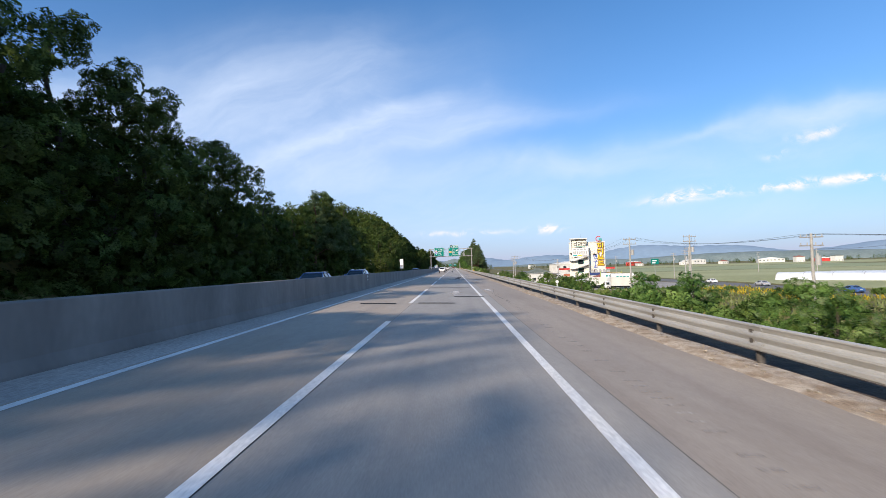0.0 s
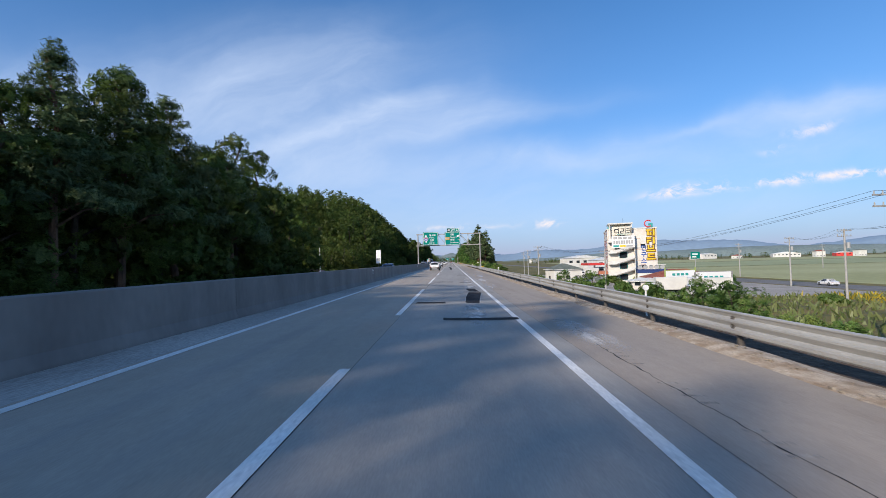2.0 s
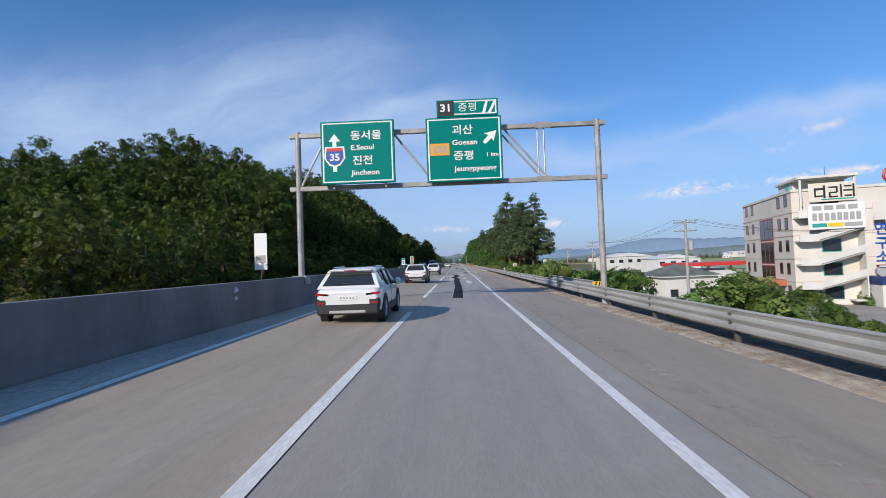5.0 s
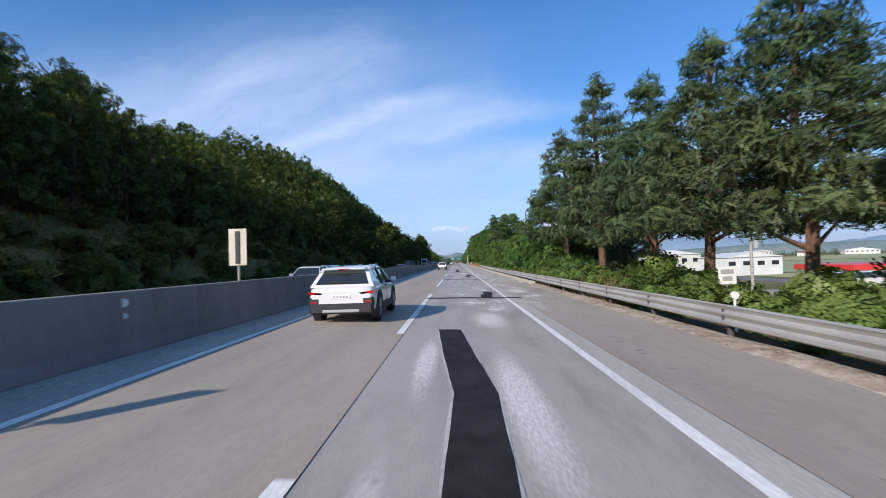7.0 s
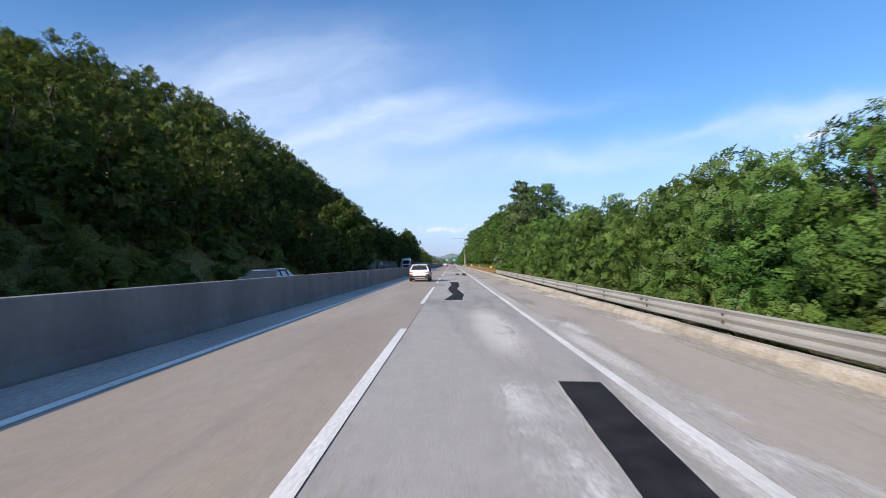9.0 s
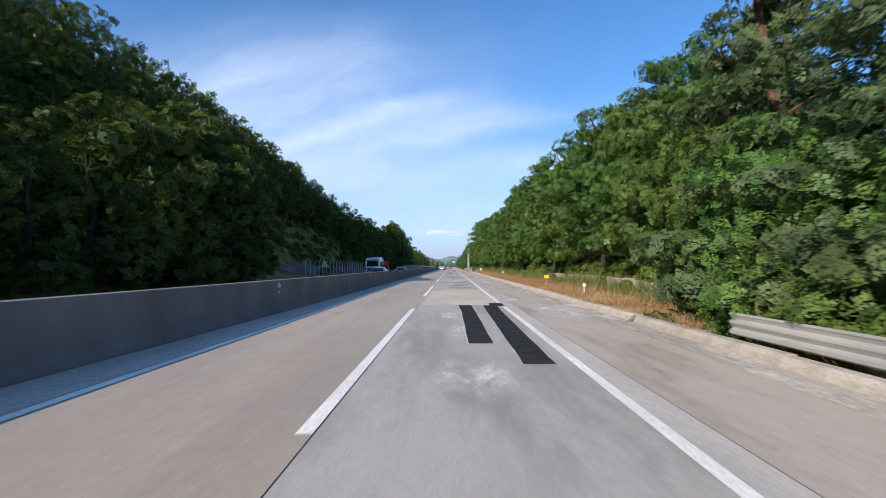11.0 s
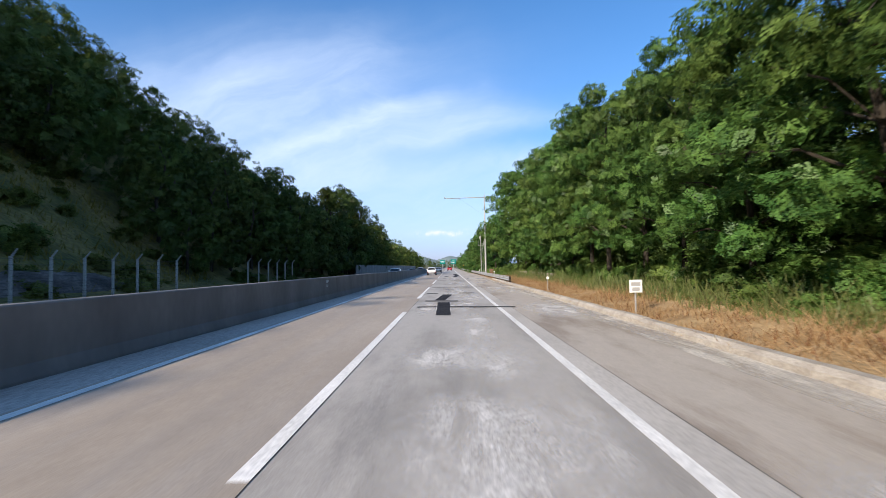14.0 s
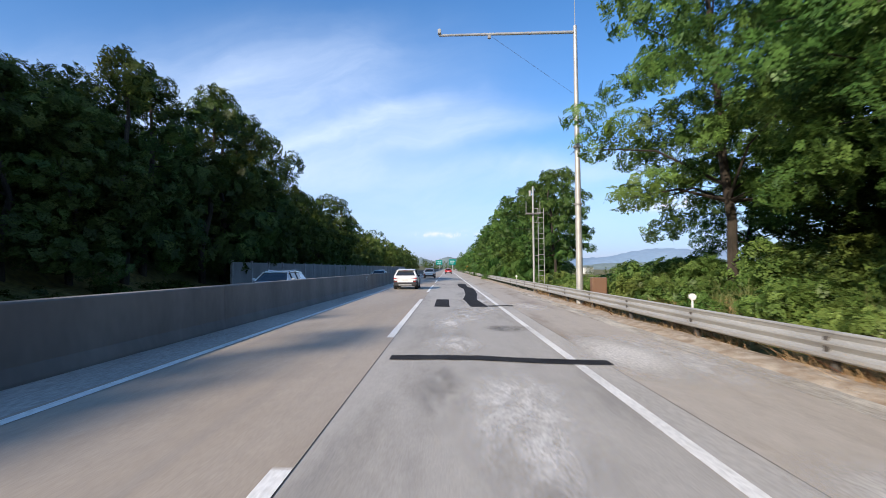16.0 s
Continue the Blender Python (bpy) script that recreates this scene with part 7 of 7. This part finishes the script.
def shell(stations, y0, L, sharp=0.0):
    """A body drawn through cross-sections along the car: (place 0..1, half width, bottom, top)."""
    bm = bmesh.new()
    rows = []
    for a, w, lo, hi in stations:
        m = lo + 0.45 * (hi - lo)
        half = [(0.0, lo), (w * 0.86, lo), (w * 0.975, lo + 0.3 * (m - lo)), (w, m), (w * 0.985, hi - 0.30 * (hi - m)), (w * 0.94, hi - 0.10 * (hi - m)), (w * 0.84, hi), (w * 0.45, hi + 0.02), (0.0, hi + 0.025)]
        ring_ = half + [(-x, z) for x, z in half[-2:0:-1]]
        rows.append([bm.verts.new((x, y0 + a * L, z)) for x, z in ring_])
    n = len(rows[0])
    for p, q in zip(rows, rows[1:]):
        for i in range(n):
            bm.faces.new((p[i], p[(i + 1) % n], q[(i + 1) % n], q[i]))
    bm.faces.new(rows[0][::-1])
    bm.faces.new(rows[-1])
    for f in bm.faces:
        f.smooth = len(f.verts) == 4
    return bm


def span(s, a, b):
    return min(s * a, s * b), max(s * a, s * b)


def car(name, paint, x, y, away, label, suv=True, L=4.35, wheel=0.34, plate=True):
    """A car, nose along +y. away: it drives the way the camera does."""
    o = thing(name, (x, y, float(zr(x, y))), 0 if away else 180, label=label, category="car")
    H = 1.52 if suv else 1.43
    hw = 0.90
    b0 = 0.99 if suv else 0.93
    low = 0.25 if suv else 0.20
    y0 = -L / 2
    d = b0 - 1.0

    def P(pts):
        return [(y0 + a * L, z) for a, z in pts]
    part("body", shell([(0.0, 0.76, 0.46, 0.84 + d), (0.012, 0.84, 0.36, 0.93 + d), (0.045, 0.88, low + 0.04, 0.985 + d), (0.14, 0.898, low, 1.015 + d), (0.35, 0.90, low, 1.03 + d), (0.60, 0.90, low, 1.02 + d), (0.72, 0.90, low, 1.0 + d),
                        (0.80, 0.895, low, 0.965 + d), (0.87, 0.875, low, 0.915 + d), (0.925, 0.83, low + 0.02, 0.85 + d), (0.965, 0.75, low + 0.06, 0.76 + d), (0.988, 0.66, low + 0.12, 0.67 + d), (1.0, 0.52, low + 0.2, 0.58 + d)], y0, L), paint, o)
    back = 0.03 if suv else 0.15
    lean = 0.09 if suv else 0.14
    gate = part("tailgate", tapered(P([(back, b0 - 0.03), (back + 0.3 * lean, b0 + 0.25 * (H - b0)), (back + lean, H - 0.12), (back + lean + 0.07, H - 0.035), (back + lean + 0.14, H - 0.02), (back + lean + 0.17, b0 - 0.03)]), hw - 0.05, hw - 0.29, b0, H), paint, o)
    rw = bmesh.new()
    ya, yb = y0 + (back + 0.14 * lean) * L, y0 + (back + 0.97 * lean) * L
    za, zb = b0 + 0.10 * (H - b0), H - 0.125
    lo_ = [rw.verts.new(p) for p in ((-0.72, ya - 0.012, za), (0.72, ya - 0.012, za), (0.56, yb - 0.012, zb), (-0.56, yb - 0.012, zb))]
    hi_ = [rw.verts.new(v.co + Vector((0, 0.09, 0.0))) for v in lo_]
    for i in range(4):
        rw.faces.new((lo_[i], lo_[(i + 1) % 4], hi_[(i + 1) % 4], hi_[i]))
    rw.faces.new(lo_[::-1])
    rw.faces.new(hi_)
    part("rear_window", rw, M_GLASS, gate, "dark rear window")
    cab = P([(back + lean + 0.10, b0 - 0.03), (back + lean + 0.105, H - 0.06), (0.40, H - 0.012), (0.52, H - 0.03), (0.595, H - 0.085), (0.75, b0 - 0.03)])
    part("cabin", tapered(cab, hw - 0.055, hw - 0.275, b0, H), M_GLASS, o, "dark tinted windows")
    roof = P([(back + lean - 0.02, H - 0.13), (back + lean + 0.09, H - 0.02), (0.32, H + 0.012), (0.42, H + 0.016), (0.52, H - 0.004), (0.605, H - 0.075), (0.60, H - 0.10), (0.42, H - 0.06), (back + lean + 0.09, H - 0.09)])
    rf = tapered(roof, hw - 0.04, hw - 0.255, b0, H)
    for f in rf.faces:
        f.smooth = True
    part("roof", rf, paint, o)
    for s in (-1, 1):
        part("front_pillar", tube((s * (hw - 0.07), y0 + 0.742 * L, b0 + 0.0), (s * (hw - 0.275), y0 + 0.598 * L, H - 0.07), 0.034, 0.03, 8), paint, o)
        for a in (0.36, 0.56):
            part("pillar", tube((s * (hw - 0.058), y0 + a * L, b0), (s * (hw - 0.268), y0 + a * L + 0.02, H - 0.03), 0.035, 0.03, 6), M_CLAD, o)
        m_ = part("mirror", box(*span(s, hw + 0.01, hw + 0.19), y0 + 0.665 * L - 0.1, y0 + 0.665 * L + 0.06, b0 + 0.0, b0 + 0.15, 0.04), paint, o)
        part("mirror_arm", box(*span(s, hw - 0.1, hw + 0.03), y0 + 0.665 * L - 0.03, y0 + 0.665 * L + 0.03, b0 - 0.04, b0 + 0.05), M_CLAD, m_)
        for a in (0.19, 0.80):
            yy = y0 + a * L
            part("wheel_arch", ring(s * (hw - 0.045), yy, wheel, wheel + 0.035, wheel + (0.10 if suv else 0.05), 0.12, 26, -14, 194), M_CLAD if suv else paint, o, "black arch trim" if suv else "")
            part("wheel_well", tube((s * (hw - 0.20), yy, wheel + 0.01), (s * (hw + 0.004), yy, wheel + 0.01), wheel + 0.04, wheel + 0.04, 24), M_CLAD, o)
            wh = part("wheel", ring(s * (hw - 0.10), yy, wheel, wheel * 0.66, wheel, 0.23, 28), M_TYRE, o)
            rim = bmesh.new()
            for k in range(10):
                aa = radians(72 * (k // 2) + 18 + (9 if k % 2 else -9))
                add_tube(rim, (s * (hw + 0.002), yy + 0.05 * math.cos(aa), wheel + 0.05 * math.sin(aa)), (s * (hw + 0.006), yy + wheel * 0.64 * math.cos(aa), wheel + wheel * 0.64 * math.sin(aa)), 0.022, 0.016, 6)
            add_tube(rim, (s * (hw - 0.06), yy, wheel), (s * (hw + 0.02), yy, wheel), 0.06, 0.05, 12)
            part("rim", rim, M_RIM, wh)
            part("rim_edge", ring(s * (hw + 0.0), yy, wheel, wheel * 0.62, wheel * 0.68, 0.03, 28), M_RIM, wh)
        part("tail_lamp", prism([(s * 0.50, b0 - 0.17), (s * (hw - 0.035), b0 - 0.12), (s * (hw - 0.03), b0 - 0.19), (s * 0.52, b0 - 0.215)], y0 + 0.0, y0 + 0.22, "y"), M_LAMP_R, o, "slim red tail lamp")
        part("head_lamp", prism([(s * 0.50, b0 - 0.30), (s * 0.765, b0 - 0.235), (s * 0.77, b0 - 0.33), (s * 0.52, b0 - 0.40)], y0 + 0.87 * L, y0 + 0.950 * L, "y"), M_CLAD, o, "dark head lamp with a clear insert")
        part("lamp_insert", box(*span(s, 0.58, 0.72), y0 + 0.94 * L, y0 + 0.955 * L, b0 - 0.36, b0 - 0.31, 0.01), M_LAMP_W, o)
        if suv:
            part("rear_corner", box(*span(s, 0.56, 0.868), y0 - 0.008, y0 + 0.20, 0.44, 0.70, 0.04), M_CLAD, o)
            part("reflector", box(*span(s, 0.64, 0.80), y0 - 0.014, y0 + 0.02, 0.56, 0.60, 0.005), M_LAMP_R, o)
            part("roof_rail", tube((s * 0.60, y0 + 0.20 * L, H + 0.02), (s * 0.60, y0 + 0.50 * L, H + 0.03), 0.02, 0.02, 6), M_CHROME, o)
            for a, b in ((0.30, 0.69),):
                part("sill", box(*span(s, hw - 0.09, hw + 0.012), y0 + a * L, y0 + b * L, low - 0.02, low + 0.20, 0.02), M_CLAD, o)
        part("door_handle", box(*span(s, hw - 0.02, hw + 0.018), y0 + 0.38 * L, y0 + 0.42 * L, b0 - 0.15, b0 - 0.12, 0.005), paint, o)
        part("door_gap", box(*span(s, hw - 0.03, hw + 0.001), y0 + 0.455 * L, y0 + 0.458 * L, low + 0.15, b0 - 0.05), M_SBLACK, o)
    part("rear_bumper", box(-hw + 0.05, hw - 0.05, y0 - 0.03, y0 + 0.18, 0.26, 0.56, 0.05), M_CLAD if suv else paint, o)
    part("skid_plate", box(-0.50, 0.50, y0 - 0.042, y0 + 0.05, 0.30, 0.39, 0.02), M_SGREY if suv else M_CLAD, o)
    part("front_bumper", box(-0.55, 0.55, y0 + 0.95 * L, y0 + 1.002 * L, 0.30, 0.44, 0.05), M_CLAD, o)
    part("grille", box(-0.42, 0.42, y0 + 0.975 * L, y0 + 1.004 * L, 0.46, 0.58, 0.02), M_CLAD, o)
    if plate:
        pl = part("number_plate", box(-0.26, 0.26, y0 - 0.015, y0 + 0.03, 0.66, 0.77, 0.005), M_PLATE, o)
        for k in range(5):
            part("figure_bar", box(-0.20 + 0.085 * k, -0.15 + 0.085 * k, y0 - 0.020, y0 - 0.0155, 0.69, 0.74), M_SGREY, pl)
    part("rear_wiper", box(-0.3, 0.05, y0 + (back + 0.2 * lean) * L - 0.02, y0 + (back + 0.2 * lean) * L + 0.03, b0 + 0.09, b0 + 0.11), M_CLAD, gate)
    if suv:
        part("spoiler", box(-0.60, 0.60, y0 + (back + lean - 0.035) * L, y0 + (back + lean + 0.06) * L, H - 0.10, H - 0.05, 0.02), paint, o)
        part("stop_lamp", box(-0.16, 0.16, y0 + (back + lean - 0.037) * L, y0 + (back + lean - 0.03) * L, H - 0.088, H - 0.065), M_LAMP_R, gate)
    return o


car("parked_suv", P_WHITE, -3.15, 133.0, True, "white compact crossover with black lower cladding")
car("parked_suv", P_WHITE, -3.40, 264.0, True, "white compact crossover with black lower cladding")
car("parked_suv", P_WHITE, -3.62, 444.5, True, "white compact crossover with black lower cladding")
car("parked_suv", P_WHITE, -3.30, 482.0, True, "white crossover with red tail lamps", wheel=0.35)
car("parked_hatchback", P_RED, -0.15, 533.0, True, "small red hatchback with dark windows", wheel=0.31)
for y in (157.3, 184.12):
    car("parked_suv", P_WHITE, -3.55, y, True, "white crossover with black wheel arches beside the lane line", L=4.4, wheel=0.37)
for i, (x, y, pt, sv, lb) in enumerate(((-9.2, 31.0, P_BLUE, False, "blue saloon behind the median barrier"),
                                       (-9.3, 45.0, P_BLUE, True, "blue crossover behind the median barrier"), (-9.2, 113.0, P_BLUE, False, "blue saloon behind the median barrier"),
                                       (-9.3, 197.5, P_SILVER, True, "silver crossover behind the median barrier"), (-9.3, 208.0, P_BLUE, True, "blue crossover behind the median barrier"),
                                       (-9.3, 243.5, P_DARK, False, "dark blue saloon behind the median barrier"), (-9.3, 331.0, P_SILVER, True, "pale crossover behind the median barrier"),
                                       (-9.3, 357.0, P_WHITE, True, "white crossover behind the median barrier"), 
                                       (-9.3, 432.0, P_WHITE, True, "white crossover behind the median barrier"), (-9.3, 468.0, P_WHITE, False, "white saloon behind the median barrier"),
                                       (-9.3, 500.0, P_SILVER, True, "silver crossover behind the median barrier"))):
    car("parked_car", pt, x, y, False, lb, sv)


def carrier(x, y):
    """A car carrier: a white cab and a loaded steel rack, seen over the barrier."""
    o = thing("car_carrier_truck", (x, y, float(zr(x, y))), 180, label="pale blue low-loader lorry carrying a dark truck crane", category="lorry")
    cab = [(1.2, 0.5), (3.3, 0.5), (3.35, 1.7), (3.15, 2.9), (2.7, 3.15), (1.2, 3.15)]
    part("cab", loft_body(cab, 1.2, 1.0, 0.06), P_ICE, o)
    part("windscreen", prism([(-1.0, 1.75), (1.0, 1.75), (0.92, 2.65), (-0.92, 2.65)], 3.12, 3.36, "y"), M_GLASS, o)
    part("grille", box(-0.9, 0.9, 3.30, 3.40, 0.75, 1.45, 0.03), M_CLAD, o)
    part("bumper", box(-1.2, 1.2, 3.2, 3.45, 0.4, 0.72, 0.05), P_WHITE, o)
    for s in (-1, 1):
        part("side_window", box(min(s * 1.19, s * 1.215), max(s * 1.19, s * 1.215), 1.9, 2.95, 1.75, 2.6), M_GLASS, o)
        part("head_lamp", box(s * 1.0 - 0.15, s * 1.0 + 0.15, 3.36, 3.42, 0.85, 1.1, 0.03), M_LAMP_W, o)
        for yy in (2.2, -2.5, -5.0, -6.3):
            part("wheel", ring(s * 1.08, yy, 0.5, 0.28, 0.5, 0.28, 20), M_TYRE, o)
    part("chassis", box(-0.5, 0.5, -8.0, 1.3, 0.55, 0.85), M_CLAD, o)
    part("deck", box(-1.25, 1.25, -8.0, 1.0, 0.92, 1.08, 0.02), M_DULL, o)
    for s in (-1, 1):
        part("deck_rail", box(s * 1.22 - 0.04, s * 1.22 + 0.04, -7.9, 0.9, 1.085, 1.25), M_DULL, o)
    for s in (-1, 1):
        rp = part("loading_ramp", box(s * 0.72 - 0.42, s * 0.72 + 0.42, -8.2, -8.05, 0.9, 2.7, 0.02), M_CANOPY, o, "raised orange-red loading ramp")
        for k in range(6):
            part("ramp_slat", box(s * 0.72 - 0.40, s * 0.72 + 0.40, -8.05, -8.0, 1.1 + 0.27 * k, 1.2 + 0.27 * k), M_SRED, rp)
    # a small truck crane rides on the deck
    part("crane_chassis", box(-0.95, 0.95, -7.4, 0.4, 1.35, 1.85, 0.04), M_CLAD, o, "dark truck-crane chassis")
    part("crane_cab", loft_body([(-1.5, 1.85), (0.1, 1.85), (0.12, 2.4), (-0.3, 3.3), (-1.4, 3.35)], 0.8, 0.65, 0.06), P_ICE, o, "pale blue crane cab")
    part("crane_windscreen", prism([(-0.62, 2.45), (0.62, 2.45), (0.55, 3.1), (-0.55, 3.1)], -0.25, 0.06, "y"), M_GLASS, o)
    for s in (-1, 1):
        part("crane_side_window", box(min(s * 0.79, s * 0.815), max(s * 0.79, s * 0.815), -1.2, -0.45, 2.4, 3.05), M_GLASS, o)
    part("crane_turret", box(-0.75, 0.75, -5.0, -2.4, 1.86, 2.75, 0.10), P_DARK, o)
    part("engine_cover", box(-0.72, 0.72, -6.9, -5.2, 1.86, 2.35, 0.08), M_CLAD, o)
    part("crane_boom", tube((0.2, -7.2, 2.55), (0.2, -1.7, 3.25), 0.24, 0.17, 8), M_DULL, o)
    part("boom_tip", box(0.0, 0.4, -1.75, -1.45, 3.0, 3.45, 0.03), M_CLAD, o)
    part("winch", tube((-0.45, -5.4, 2.95), (0.55, -5.4, 2.95), 0.26, 0.26, 12), M_SGREY, o)
    for yy in (-6.5, -5.2, -2.0, -0.5):
        for s in (-1, 1):
            part("crane_wheel", ring(s * 0.88, yy, 1.53, 0.20, 0.44, 0.26, 18), M_TYRE, o)
    for k in range(3):
        part("hose_coil", ring(-0.3, -4.6 + 0.55 * k, 3.0, 0.12, 0.26, 0.4, 14), M_SGREY, o)
    part("sun_visor", box(-1.1, 1.1, 3.28, 3.55, 2.72, 2.86, 0.03), M_CLAD, o)
    part("cab_step", box(-1.15, 1.15, 3.1, 3.42, 0.30, 0.40, 0.02), M_CLAD, o)
    for s in (-1, 1):
        part("wing_mirror", box(s * 1.36 - 0.10, s * 1.36 + 0.10, 3.0, 3.12, 1.8, 2.4, 0.03), M_CLAD, o)


carrier(-13.2, 353.0)


def box_truck(x, y, rz, label):
    o = thing("box_truck", (x, y, -5.9), rz, label=label, category="lorry", group="white box trucks in the yard")
    part("box", box(-1.15, 1.15, -4.0, 1.6, 0.9, 3.3, 0.03), M_WALLW, o)
    part("cab", loft_body([(1.75, 0.4), (3.3, 0.4), (3.35, 1.2), (3.0, 2.2), (1.75, 2.25)], 1.0, 0.85, 0.05), P_WHITE, o)
    part("windscreen", prism([(-0.8, 1.25), (0.8, 1.25), (0.75, 1.95), (-0.75, 1.95)], 3.02, 3.36, "y"), M_GLASS, o)
    part("side_window", box(-1.015, -0.99, 2.1, 3.0, 1.3, 1.95), M_GLASS, o)
    part("chassis", box(-0.5, 0.5, -3.8, 2.5, 0.5, 0.88), M_CLAD, o)
    for s in (-1, 1):
        for yy in (2.5, -2.6):
            part("wheel", ring(s * 0.9, yy, 0.42, 0.22, 0.42, 0.24, 18), M_TYRE, o)


box_truck(41.5, 138.0, 78, "white box truck parked in the yard")
box_truck(46.0, 131.0, 84, "white box truck parked in the yard")
box_truck(56.0, 236.0, 95, "white box truck parked by the fuel station")
box_truck(63.0, 232.0, 95, "white box truck parked by the fuel station")
cont = thing("storage_container", (47.0, 141.5, -5.9), 4, label="long pale storage container in the yard", category="container")
part("shell", box(-6.5, 6.5, -1.2, 1.2, 0.1, 2.9, 0.02), M_SHEET, cont)
bmr = bmesh.new()
for k in range(32):
    add_box(bmr, -6.3 + 0.4 * k, -6.1 + 0.4 * k, -1.235, -1.19, 0.25, 2.75)
part("ribs", bmr, M_SHEET, cont)
for x, y, pt in ((83, 150, P_WHITE), (84.5, 128, P_SILVER), (82, 190, P_WHITE), (81.5, 96, P_BLUE)):
    c = car("parked_car", pt, x, y, True, "car on the local road across the plain", False)
    c.location.z = -5.9
for i in range(26):
    rr = random.Random(200 + i)
    plant(BUSH, 24 + 60 * rr.random(), 40 + 210 * rr.random(), rr.uniform(1.0, 1.9), "bushes on the plain", 0.1)
far_trees = [(130 + 900 * rnd.random(), 820 + 300 * rnd.random(), rnd.uniform(0.5, 0.9)) for k in range(150)] + [(-40 + 120 * rnd.random(), 960 + 120 * rnd.random(), rnd.uniform(0.7, 1.1)) for k in range(60)]
forest("plain_woods", far_trees, DARK, 110, M_LEAF_D, "distant trees on the plain")

M_YFLOWER = leaf_mat("yellow_flowers", (0.30, 0.22, 0.02), (0.62, 0.48, 0.05), 0.3)
grass("yellow_flowering_weeds", 1300, 60, 76, 78, 128, 0.9, 0.35, M_YFLOWER, "band of yellow flowering weeds by the local road", 8)
grass("plain_weeds", 9000, 22, 76, 20, 128, 0.9, 0.4, M_WEED, "rough green weeds on the plain", 9)
for x, y, sc_ in ((31.0, 152.0, 1.2), (34.5, 158.0, 1.3), (37.0, 165.0, 1.2), (40.0, 170.0, 1.1), (30.0, 166.0, 1.3), (33.0, 174.0, 1.2), (41.0, 160.0, 1.1), (28.0, 142.0, 1.4), (33.0, 126.0, 1.5), (36.5, 132.0, 1.7), (39.0, 138.0, 1.6), (42.0, 143.0, 1.5), (30.0, 118.0, 1.4), (37.0, 146.0, 1.4)):
    plant(BUSH, x, y, sc_, "bushes on the plain")
